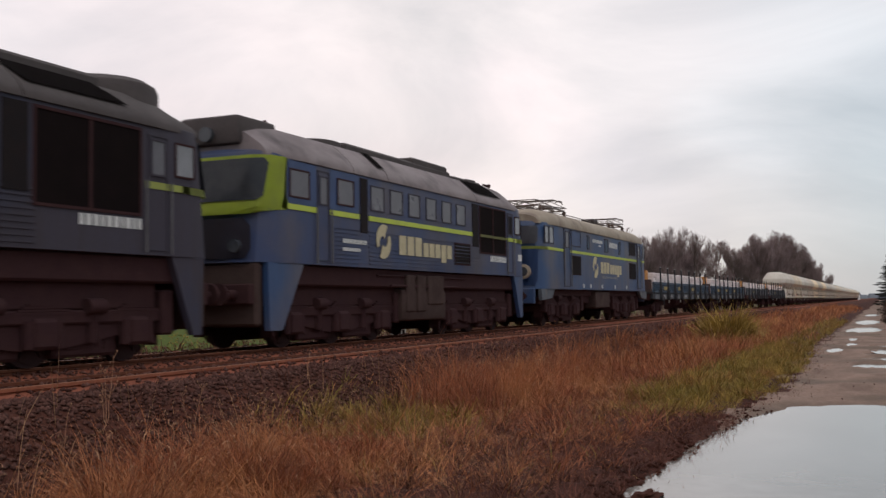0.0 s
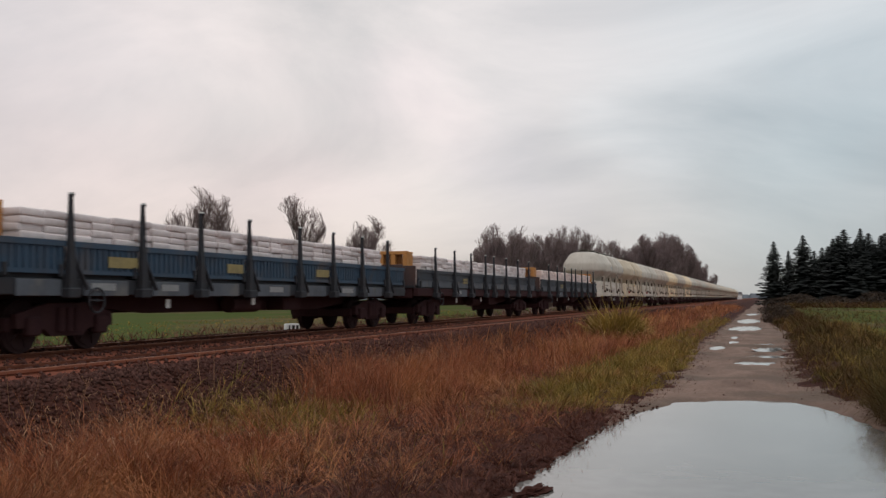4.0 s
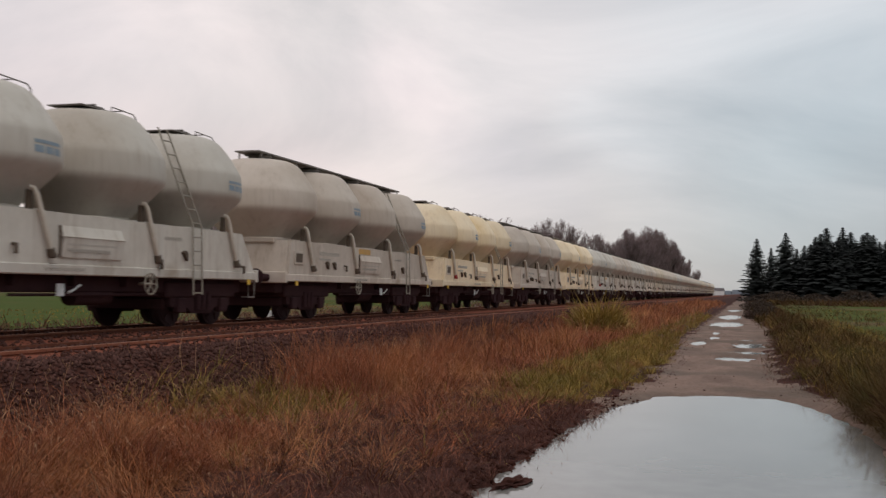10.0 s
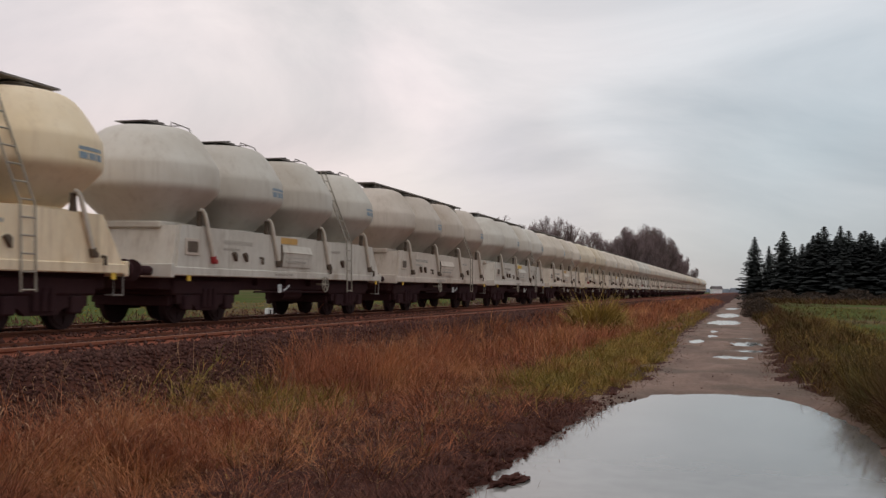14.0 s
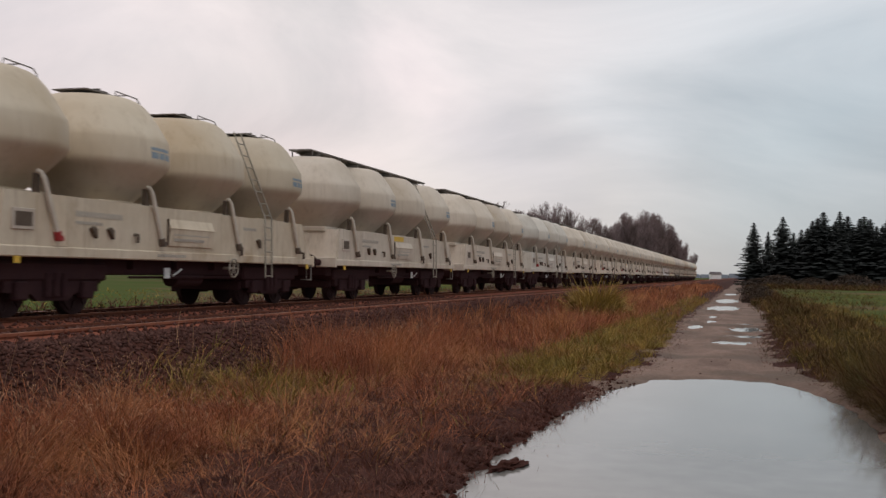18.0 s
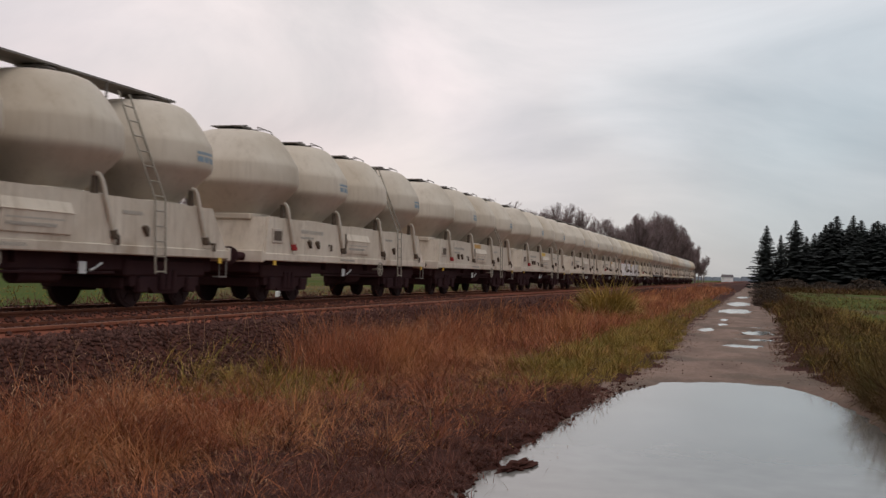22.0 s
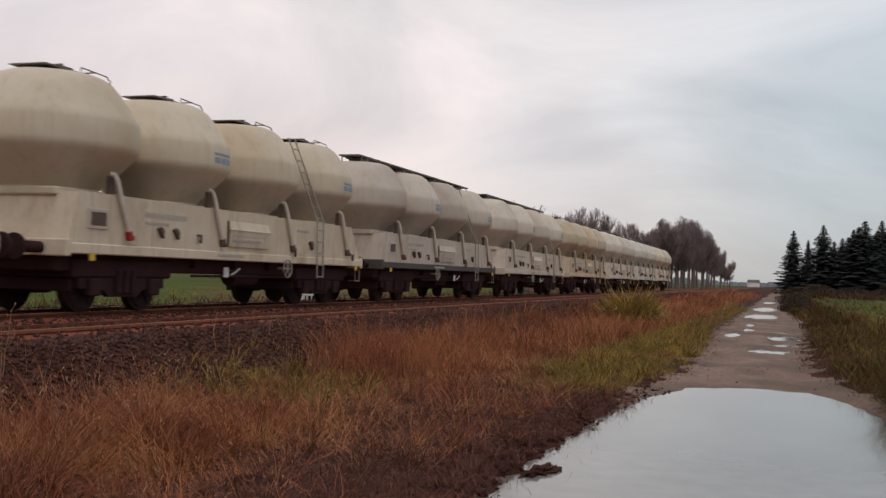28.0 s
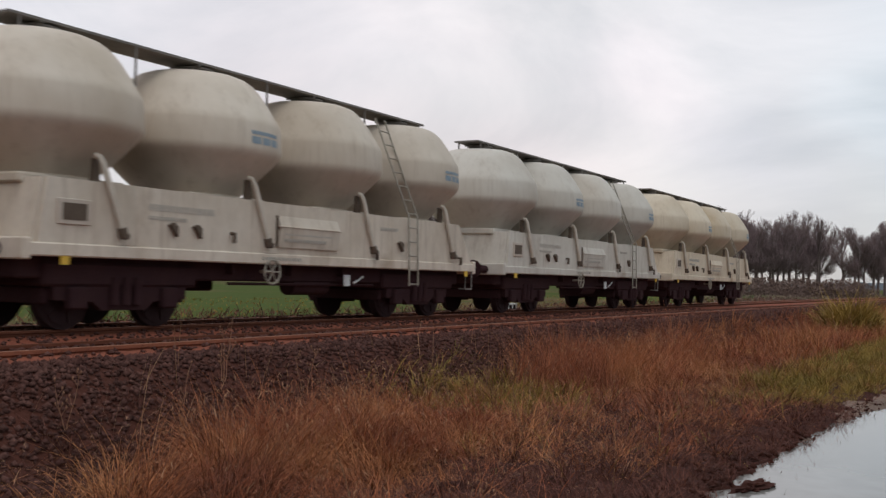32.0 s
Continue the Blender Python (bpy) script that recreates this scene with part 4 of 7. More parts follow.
def bare_tree(seed, tall, width, limbs=32, subs=9, fine=7):
    """A leafless tree: a forked trunk, limbs that curve up to a rounded crown, side branches and fine twigs along each."""
    rnd = random.Random(seed)
    out, twigs = [], []
    tree = tagged(new("bare_tree"), "leafless broadleaf tree with a dense twiggy crown", "tree", "bare trees beyond the railway")
    mid, half = 0.60 * tall, 0.37 * tall
    lobes = [(rnd.uniform(0, 6.3), rnd.uniform(0.03, 0.08)) for _ in range(3)]

    def crown(a, e, k=1.0):
        # a point of the rounded crown at the bearing a and the angle e above its middle
        r = width * tall * (1 + sum(q * math.sin((i + 2) * a + p) for i, (p, q) in enumerate(lobes)))
        flat = 0.88 if e < 0 else 1.0
        return Vector((math.cos(a) * math.cos(e) * r * k * flat, math.sin(a) * math.cos(e) * r * k * flat, mid + half * math.sin(e) * k))

    def held(p):
        # draws a tip that stands out of the crown back to it
        q = p - Vector((0, 0, mid))
        over = math.hypot(q.x, q.y) / (width * tall * 1.08)
        over = math.hypot(over, q.z / (half * 1.04))
        return p if over <= 1 else Vector((0, 0, mid)) + q / over

    sway = lambda q: Vector((rnd.uniform(-q, q), rnd.uniform(-q, q), rnd.uniform(-q, q)))
    spine = [Vector((0, 0, -0.3))] + [Vector((0, 0, tall * u)) + sway(0.02 * tall * u) for u in (0.15, 0.3, 0.45, 0.62, 0.80)]
    out.append((spine, [0.34, 0.27, 0.22, 0.16, 0.09, 0.03]))
    for k in range(limbs):
        a = k * 2.4 + rnd.uniform(-0.4, 0.4)
        e = math.asin(-0.75 + 1.7 * ((k * 0.618) % 1.0))
        tip = crown(a, e, rnd.uniform(0.78, 0.98))
        u = min(0.78, max(0.16, 0.12 + 0.55 * (tip.z / tall) - 0.1 * math.cos(e)))
        i = max(0, min(4, sum(u > q for q in (0.15, 0.3, 0.45, 0.62))))
        lo, hi = (-0.02, 0.15, 0.3, 0.45, 0.62, 0.80)[i:i + 2]
        base = spine[i].lerp(spine[i + 1], (u - lo) / (hi - lo))
        bend = base.lerp(tip, 0.5) + Vector((0, 0, -0.06 * (tip - base).length)) + sway(0.2)
        pts = [base, base.lerp(bend, 0.5) + sway(0.08), bend, bend.lerp(tip, 0.55) + sway(0.15), tip]
        r = 0.05 + 0.05 * (1 - u)
        out.append((pts, [r, r * 0.8, r * 0.6, r * 0.4, 0.014]))
        for q in range(subs):
            t = (0.3 + 0.7 * (q + rnd.random()) / subs) * 4
            i = min(3, int(t))
            p = pts[i].lerp(pts[i + 1], t - i)
            way = ((p - Vector((0, 0, mid * 0.7))).normalized() * 0.7 + Vector((0, 0, 0.65)) + sway(0.75)).normalized()
            tip2 = held(p + way * tall * rnd.uniform(0.07, 0.15))
            out.append(([p, p.lerp(tip2, 0.5) + sway(0.06), tip2], [0.028, 0.02, 0.010]))
            for f in range(fine):
                c = p.lerp(tip2, rnd.uniform(0.15, 1.0))
                g = (way * 0.6 + Vector((0, 0, 0.8)) + sway(0.65)).normalized() * tall * rnd.uniform(0.04, 0.10)
                end = held(c + g) + sway(0.15)
                twigs.append(([c, c.lerp(end, 0.55) + sway(0.05), end], [0.02, 0.015, 0.008]))
    for nm, paths, sides, mat_, thin in (("trunk", out, 5, M["bark"], 0.012), ("crown", twigs, 3, M["twig"], 0.006)):
        o = new(nm, skin(paths, sides, mat_, nm, thin))
        o.parent = tree
    return tree


def spruce(seed, tall):
    rnd = random.Random(seed)
    tree = tagged(new("spruce_tree"), "dark green spruce with drooping layered branches", "tree", "spruces beside the field")
    bm = bmesh.new()
    tube(bm, [(0, 0, -0.3), (0, 0, tall * 0.5), (0, 0, tall)], [0.24, 0.14, 0.015], 8)
    part("trunk", bm, M["bark"], tree)
    vs, fs = [], []
    layers = int(tall * 3.4)
    for i in range(layers):
        t = i / (layers - 1)
        z = tall * (0.06 + 0.93 * t)
        reach = (1 - t) ** 0.85 * tall * 0.33 * rnd.uniform(0.75, 1.2) + 0.08
        n = rnd.randint(7, 10) if t < 0.85 else 5
        off = rnd.uniform(0, 6.28)
        for k in range(n):
            a = off + k * math.tau / n + rnd.uniform(-0.25, 0.25)
            r = reach * rnd.uniform(0.7, 1.15)
            d = Vector((math.cos(a), math.sin(a), 0))
            side = Vector((-d.y, d.x, 0))
            drop = -0.28 * r + 0.12 * r * t
            m = max(3, int(r / 0.16))
            for j in range(m):
                u = (j + 0.6) / m
                c = d * (r * u) + Vector((0, 0, z + drop * u * 1.1 + 0.16 * r * u * u))
                wid = 0.36 * r * (1.1 - u) + 0.20
                for s in (1, -1):
                    tip = c + side * s * wid * rnd.uniform(0.7, 1.2) + d * 0.22 - Vector((0, 0, rnd.uniform(0.05, 0.22)))
                    b = len(vs)
                    vs.extend([tuple(c - d * 0.24 + Vector((0, 0, 0.10))), tuple(c + d * 0.26 - Vector((0, 0, 0.16))), tuple(tip)])
                    fs.append((b, b + 1, b + 2))
            b = len(vs)
            tip = d * (r * 1.06) + Vector((0, 0, z + drop * 1.1 + 0.15 * r))
            vs.extend([tuple(tip), tuple(d * (r * 0.8) + side * 0.1 + Vector((0, 0, z + drop * 0.85 + 0.1 * r))), tuple(d * (r * 0.8) - side * 0.1 + Vector((0, 0, z + drop * 0.85 + 0.02 * r)))])
            fs.append((b, b + 1, b + 2))
    o = new("crown", cloud_mesh("crown", vs, fs, M["spruce"]))
    o.parent = tree
    return tree


def shrub(name, seed, r, tall, material, label, n=900, flake=1.0):
    """A twiggy bush of small leaf-sized flakes on bent stems."""
    rnd = np.random.default_rng(seed)
    bush = tagged(new(name), label, "bush")
    a, u = rnd.uniform(0, math.tau, n), rnd.uniform(0, 1, n)
    rad = r * np.sqrt(rnd.uniform(0, 1, n)) * (0.5 + 0.6 * np.sin(np.pi * np.clip(u * 0.8 + 0.15, 0, 1)))
    c = np.stack([np.cos(a) * rad, np.sin(a) * rad, tall * u * (1 - 0.35 * (rad / r) ** 2)], -1)
    s = rnd.uniform(0.03, 0.09, n)[:, None, None] * max(1.0, r) * flake
    v = (c[:, None] + rnd.normal(0, 1, (n, 3, 3)) * s).reshape(-1, 3)
    o = new("foliage", cloud_mesh("foliage", v, np.arange(3 * n).reshape(-1, 3), material))
    o.parent = bush
    stems = []
    for k in range(24):
        p = c[rnd.integers(0, n)]
        stems.append(([Vector((0, 0, -0.1)), Vector(p * 0.55), Vector(p * 1.05)], [0.02, 0.014, 0.006]))
    o = new("stems", skin(stems, 4, M["bark"], "stems"))
    o.parent = bush
    return bush


def at_bearing(deg, far):
    x, y = math.sin(radians(deg)) * far, math.cos(radians(deg)) * far
    return x, y, float(height(x, y)) - 0.1


bare = [bare_tree(s, t, w) for s, t, w in ((3, 14.5, 0.23), (11, 15, 0.22), (19, 15, 0.20), (27, 14.5, 0.27))]
BARE_AT = [  # bearing, distance, height against the pattern, pattern
    (-31.6, 128, 1.10, 0), (-30.3, 131, 1.03, 2), (-29.6, 134, 0.92, 1), (-25.9, 138, 1.09, 1), (-22.7, 150, 0.93, 3), (-21.9, 152, 1.0, 0), (-20.9, 155, 0.74, 2)]
used_bare = set()


def plant(k, x, y, z, size, turn):
    s = Matrix.Diagonal((size, size, size, 1))
    if k not in used_bare:
        used_bare.add(k)
        bare[k].matrix_basis = pose(x, y, z, 0, 0, turn) @ s
        return bare[k]
    t = copy_thing(bare[k], pose(x, y, z, 0, 0, turn))
    t.scale = (size, size, size)
    return t


for i, (b, far, size, k) in enumerate(BARE_AT):
    plant(k, *at_bearing(b, far), size, i * 73)
rnd_t = random.Random(5)
# the wood behind the train draws near the track with distance; how high its crowns stand over the horizon, in degrees, by bearing
WOOD_TOP = ((-15.9, 3.0), (-15.2, 4.2), (-14.6, 4.6), (-13.5, 4.4), (-12.5, 4.1), (-11.6, 3.9), (-11.1, 4.3), (-10.2, 4.4), (-9.3, 3.8), (-8.9, 3.0), (-8.4, 3.6), (-7.9, 3.8), (-7.4, 3.0),
            (-7.0, 3.0), (-6.4, 3.6), (-5.8, 3.95), (-5.0, 3.8), (-4.2, 3.4), (-3.5, 2.6), (-2.9, 1.7), (-2.3, 0.9))
TALL = (14.5, 15.0, 15.0, 14.5)


def wood(n, first, last, near, far, low):
    for i in range(n):
        u = (i + 0.5) / n
        b = first + (last - first) * u + rnd_t.uniform(-0.2, 0.2)
        d = near + (far - near) * u ** 1.5 + rnd_t.uniform(-10, 22)
        k = rnd_t.randrange(4)
        top = float(np.interp(b, [q[0] for q in WOOD_TOP], [q[1] for q in WOOD_TOP]))
        size = (math.tan(radians(top)) * d + 1.5) / TALL[k] * rnd_t.uniform(low, 1.0)
        plant(k, *at_bearing(b, d), size, rnd_t.uniform(0, 360))


wood(27, -15.7, -9.3, 205, 235, 0.82)
wood(3, -7.8, -7.2, 238, 242, 0.9)
plant(1, *at_bearing(-8.35, 190), 0.86, 40)
wood(33, -7.0, -2.6, 235, 420, 0.82)

spruces = [spruce(s, 12.5) for s in (1, 2, 3)]
used_spruce = set()
SPRUCE_AT = [(0.55, 210, 0.92), (2.05, 205, 1.02), (1.3, 225, 0.80), (3.0, 225, 0.88), (3.55, 212, 0.98), (4.1, 205, 1.0), (4.7, 215, 0.98), (5.3, 208, 1.02), (5.9, 212, 0.94), (6.4, 205, 0.98),
             (3.8, 200, 0.95), (4.9, 198, 0.98), (6.1, 200, 1.0), (7.3, 198, 0.96), (8.6, 200, 1.0), (9.6, 198, 0.95), (10.9, 200, 1.0), (12.2, 198, 0.96), (7.0, 212, 0.92), (7.7, 205, 0.96), (8.4, 210, 0.9), (9.1, 204, 0.95), (9.9, 210, 0.92), (10.7, 205, 0.97), (11.6, 210, 0.9), (12.6, 206, 0.94),
             (3.3, 240, 0.95), (4.4, 238, 0.96), (5.0, 245, 1.0), (5.6, 238, 0.98), (6.7, 240, 1.0), (7.4, 238, 1.0), (8.1, 240, 1.0), (8.8, 242, 1.0), (9.5, 238, 1.0), (10.3, 240, 1.0), (2.6, 235, 0.85)]
for i, (b, far, size) in enumerate(SPRUCE_AT):
    k = i % 3
    m = pose(*at_bearing(b, far), 0, 0, i * 97)
    if k not in used_spruce:
        used_spruce.add(k)
        t = spruces[k]
        t.matrix_basis = m
    else:
        t = copy_thing(spruces[k], m)
    t.scale = (size * (1.08 + 0.16 * math.sin(i * 2.7)) * (1.25 if b > 3.2 else 1.0),) * 2 + (size * (1.10 + 0.05 * math.sin(i * 4.1)),)

# a loose clump of tall yellow leaves
bush_y = tagged(new("yellow_bush"), "loose yellowish bush of tall leaves in the dry grass", "bush")
for k, (nm, spread_, tall_) in enumerate((("outer_leaves", 0.95, (0.6, 1.35)), ("inner_leaves", 0.6, (1.0, 2.1)))):
    o = new(nm, cloud_mesh(nm, *blades(4500 if k else 6000, (-5.0 - spread_, -5.0 + spread_), (36.0 - 1.6 * spread_, 36.0 + 1.6 * spread_), tall_, (0.025, 0.055), lean=0.35, clump=0.5, droop=1.4,
                                       keep=lambda x, y: np.exp(-((x + 5.0) / spread_) ** 2 * 2 - ((y - 36.0) / spread_) ** 2)), M["yellow_shrub"]))
    o.parent = bush_y
brown = shrub("brown_bush", 5, 2.2, 2.4, M["shrub"], "low brown leafless bush at the field's edge", 2600, 0.6)
for i, (b, far, s) in enumerate(((0.9, 190, 0.75), (1.8, 185, 0.8), (2.7, 188, 0.9), (3.6, 182, 0.7), (0.5, 120, 0.42), (0.75, 95, 0.40), (0.55, 66, 0.4), (0.95, 70, 0.4), (4.6, 184, 0.8), (5.6, 186, 0.85), (6.6, 182, 0.8), (7.6, 185, 0.85), (8.7, 183, 0.8), (9.8, 186, 0.85), (2.2, 180, 0.6), (3.2, 178, 0.6))):
    x, y, z = at_bearing(b, far)
    t = brown if i == 0 else copy_thing(brown, pose(x, y, z, 0, 0, i * 61))
    t.matrix_basis = pose(x, y, z, 0, 0, i * 61)
    if 50 < far < 80:
        t.scale = (0.36, 0.36, 0.48)
        continue
    t.scale = (s * 1.9, s * 1.9, s * (0.85 + 0.35 * math.sin(i * 2.3) if far > 150 else 0.7))

# leafless scrub and dead tall grass at the foot of the wood behind the train
scrub = shrub("scrub_bush", 8, 2.4, 2.6, M["scrub"], "leafless greyish-brown scrub at the foot of the wood", 2200, 0.55)
for i in range(30):
    b = -15.8 + 0.29 * i
    x, y, z = at_bearing(b, 186 + 14 * math.sin(i * 1.9))
    t = scrub if i == 0 else copy_thing(scrub, pose(x, y, z, 0, 0, i * 47))
    t.matrix_basis = pose(x, y, z, 0, 0, i * 47)
    g = 0.9 + 0.35 * math.sin(i * 2.7)
    t.scale = (1.1 * g, 1.1 * g, g)
meadow("fallow_grass", M["scrub"], "tall dead greyish-brown grass on the fallow strip before the wood", [
    blades(16000, (-58, -17.5), (60, 190), (0.3, 0.8), (0.05, 0.12), lean=0.5, clump=0.6, cell=2.5, droop=1.4, keep=lambda x, y: smooth01((x / y + 0.29) / 0.03) * (0.7 + 0.5 * ripple(x, y, 0.15, 2)))])

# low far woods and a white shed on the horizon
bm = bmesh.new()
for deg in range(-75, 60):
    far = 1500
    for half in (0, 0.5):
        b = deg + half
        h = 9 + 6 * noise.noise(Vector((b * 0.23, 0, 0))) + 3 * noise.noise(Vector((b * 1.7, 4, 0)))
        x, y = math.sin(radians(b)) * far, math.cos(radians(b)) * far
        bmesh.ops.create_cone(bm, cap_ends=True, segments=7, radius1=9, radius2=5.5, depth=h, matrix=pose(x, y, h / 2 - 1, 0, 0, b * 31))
tagged(new("far_woods", finish(bm, "far_woods", M["far_wood"])), "low woods along the horizon, haze put into their blue-grey colour", "woods", kind="stuff")

shed = tagged(new("shed"), "small white shed far down the line", "building")
simple("wall", shed, M["plaster"], (-2.6, 2.6, -3, 3, -0.2, 2.6))
bm = bmesh.new()
prism(bm, [(-3.3, 2.6), (3.3, 2.6), (0, 4.0)], -2.9, 2.9)
part("roof", bm, M["roof_tile"], shed, "low dark roof")
shed.matrix_basis = pose(*at_bearing(-1.45, 560), 0, 0, 12)

# distance stone beside the far track
stone = tagged(new("distance_stone"), "white-painted stone marker with black figures beside the tracks", "marker stone")
bm = bmesh.new()
soft_box(bm, -0.10, 0.10, -0.29, 0.29, -0.4, 0.93, w=0.04, seg=2)
part("block", bm, M["marker"], stone)
for y0, y1 in ((-0.20, -0.15), (-0.06, 0.05), (0.11, 0.21)):
    simple("figure", stone, M["black_mark"], (0.10, 0.106, y0, y1, 0.70, 0.87), label="black figure as a plain bar")
stone.matrix_basis = pose(-15.9, 32.3, float(height(-16.0, 32.75)) - 0.26, 0, 0, -28)

# ---------------------------------------------------------------- train
MOVING = []  # things that go with the train, and where each stands at the start


def vehicle(name, label, category, group=""):
    ob = tagged(new(name), label, category, group)
    return ob


def wheelset_mesh(r):
    """Two wheels on their axle, round the axle's line."""
    bm = bmesh.new()
    for k in (1, -1):
        for x0, x1, q, n in ((0.70, 0.83, r, 28), (0.68, 0.70, r + 0.028, 28), (0.83, 0.86, r * 0.86, 28), (0.86, 0.94, 0.13, 14)):
            disc_x(bm, min(k * x0, k * x1), max(k * x0, k * x1), 0, 0, q, n)
        # the web's ribs and the axle end's bolts
        for i in range(6):
            c, w = math.cos(i * math.pi / 3), math.sin(i * math.pi / 3)
            tube(bm, [(k * 0.87, 0.2 * c, 0.2 * w), (k * 0.865, r * 0.78 * c, r * 0.78 * w)], 0.022, 5)
    disc_x(bm, -0.7, 0.7, 0, 0, 0.085, 12)
    return finish(bm, "wheelset", M["wheel"])


WHEELSETS = {r: wheelset_mesh(r) for r in (0.46, 0.525, 0.62)}


def bogie(parent, centre, base=1.8, r=0.46, axles=2, heavy=False):
    """A bogie under a vehicle: side frames, bolster, springs, axle boxes and wheelsets."""
    bm = bmesh.new()
    a = base * (axles - 1) / 2
    for s in (1, -1):
        x0, x1 = sorted((s * 0.95, s * 1.08))
        prism(bm, [(centre - a - 0.38, r + 0.22), (centre - a - 0.38, r - 0.02), (centre - a + 0.30, r - 0.05), (centre - 0.42, 0.28), (centre + 0.42, 0.28),
                   (centre + a - 0.30, r - 0.05), (centre + a + 0.38, r - 0.02), (centre + a + 0.38, r + 0.22), (centre + 0.5, r + 0.40), (centre - 0.5, r + 0.40)], x0, x1)
        for i in range(axles):
            y = centre - a + i * base
            bx0, bx1 = sorted((s * 1.0, s * 1.16))
            soft_box(bm, bx0, bx1, y - 0.17, y + 0.17, r - 0.16, r + 0.17, w=0.03)
        for y in ((centre - 0.22, centre, centre + 0.22) if not heavy else (centre - a / 2, centre + a / 2)):
            tube(bm, [(s * 1.1, y, 0.36), (s * 1.1, y, r + 0.32)], 0.085, 10)
        if heavy:
            for i in range(axles - 1):
                y = centre - a + (i + 0.5) * base
                soft_box(bm, min(s * 0.7, s * 1.0), max(s * 0.7, s * 1.0), y - base * 0.34, y + base * 0.34, 0.13, r + 0.1, w=0.05)
            soft_box(bm, min(s * 1.0, s * 1.15), max(s * 1.0, s * 1.15), centre - a - 0.75, centre + a + 0.75, r + 0.14, r + 0.36, w=0.03)
            for i in range(axles):
                y = centre - a + i * base
                tube(bm, [(s * 1.12, y - 0.3, r + 0.2), (s * 1.12, y - 0.3, r - 0.22)], 0.09, 10)
                tube(bm, [(s * 1.12, y + 0.3, r + 0.2), (s * 1.12, y + 0.3, r - 0.22)], 0.09, 10)
        if heavy:
            # sand boxes, brake cylinders, leaf springs, brake blocks and hangers
            for e in (-1, 1):
                y = centre + e * (a + 0.72)
                soft_box(bm, min(s * 0.98, s * 1.22), max(s * 0.98, s * 1.22), y - 0.16, y + 0.16, r - 0.1, 1.22, w=0.04)
                tube(bm, [(s * 1.0, y - e * 0.12, r), (s * 0.85, y - e * 0.38, 0.12)], 0.025, 6)
            for i in range(axles):
                y = centre - a + i * base
                soft_box(bm, min(s * 0.98, s * 1.24), max(s * 0.98, s * 1.24), y - 0.26, y + 0.26, r - 0.24, r + 0.24, w=0.06)
                for k in range(4):
                    box(bm, min(s * 1.06, s * 1.16), max(s * 1.06, s * 1.16), y - 0.62 + 0.1 * k, y + 0.62 - 0.1 * k, r + 0.30 + 0.045 * k, r + 0.335 + 0.045 * k)
                for e in (-1, 1):
                    prism(bm, [(y + e * (r + 0.03), r + 0.32), (y + e * (r + 0.13), r + 0.30), (y + e * (r + 0.15), r - 0.28), (y + e * (r + 0.02), r - 0.22)], min(s * 0.72, s * 1.02), max(s * 0.72, s * 1.02))
            for y in (centre - base * 0.5, centre + base * 0.5):
                tube(bm, [(s * 1.17, y - 0.2, r + 0.42), (s * 1.17, y + 0.2, r + 0.42)], 0.13, 12)
                tube(bm, [(s * 1.17, y, r + 0.4), (s * 1.15, y + 0.1, 0.3)], 0.035, 6)
    soft_box(bm, -1.05, 1.05, centre - 0.3, centre + 0.3, 0.45, 0.86, w=0.03)
    for y in (centre - a - 0.42, centre + a + 0.42):
        soft_box(bm, -0.95, 0.95, y - 0.06, y + 0.06, r - 0.08, r + 0.16, w=0.02)
    frame_ob = part("bogie", bm, M["under"], parent, "sooty black bogie")
    frame_ob.location.z = RAIL_Z - BODY_Z
    for i in range(axles):
        # the axle's place is set against the bogie, so that alike wheelsets can roll alike
        wheels = share("wheelset", WHEELSETS[r], frame_ob)
        wheels.matrix_parent_inverse = pose(0, centre - a + i * base, r)
    return frame_ob


def buffers(parent, y, way, z=1.06, label="black round buffer"):
    for x in (0.875, -0.875):
        bm = bmesh.new()
        tube(bm, [(x, y, z), (x, y + way * 0.34, z)], 0.10, 12)
        tube(bm, [(x, y + way * 0.34, z), (x, y + way * 0.56, z)], 0.075, 12)
        tube(bm, [(x, y + way * 0.56, z), (x, y + way * 0.62, z)], [0.21, 0.225], 20)
        part("buffer", bm, M["under"], parent, label)
    bm = bmesh.new()
    tube(bm, [(0, y, 1.0), (0, y + way * 0.3, 0.98), (0, y + way * 0.45, 0.85), (0, y + way * 0.62, 0.95)], 0.05, 8)
    part("coupling", bm, M["under"], parent, "hanging screw coupling")


def bars(parent, name, material, x, rects, label="", depth=0.006, side=1, kind=""):
    """Flat painted bars (y0, y1, z0, z1) on a side wall at x."""
    bm = bmesh.new()
    for y0, y1, z0, z1 in rects:
        a, b = sorted((x, x + side * depth))
        box(bm, a, b, y0, y1, z0, z1)
    return tagged(part(name, bm, material, parent, label), kind=kind)


def marks(seed, y0, y1, z0, z1, gap=0.25):
    """Lettering that cannot be read, as a row of bars."""
    rnd, out, y, h = random.Random(seed), [], y0, z1 - z0
    while y < y1 - 0.3 * h:
        w = min(rnd.uniform(0.35, 0.75) * h, y1 - y)
        out.append((y, y + w, z0, z1))
        y += w + gap * h
    return out


VESSEL = [(0.86, 2.10), (0.88, 2.16), (1.24, 2.50), (1.49, 2.76), (1.555, 2.83), (1.59, 2.90), (1.60, 2.97), (1.575, 3.34), (1.56, 3.41), (1.51, 3.49),
          (1.36, 3.74), (1.19, 3.98), (1.07, 4.11), (0.96, 4.19), (0.80, 4.25), (0.56, 4.285), (0.28, 4.30), (0.05, 4.305)]
VESSEL_Y = [1.87 + 3.27 * k for k in range(4)]


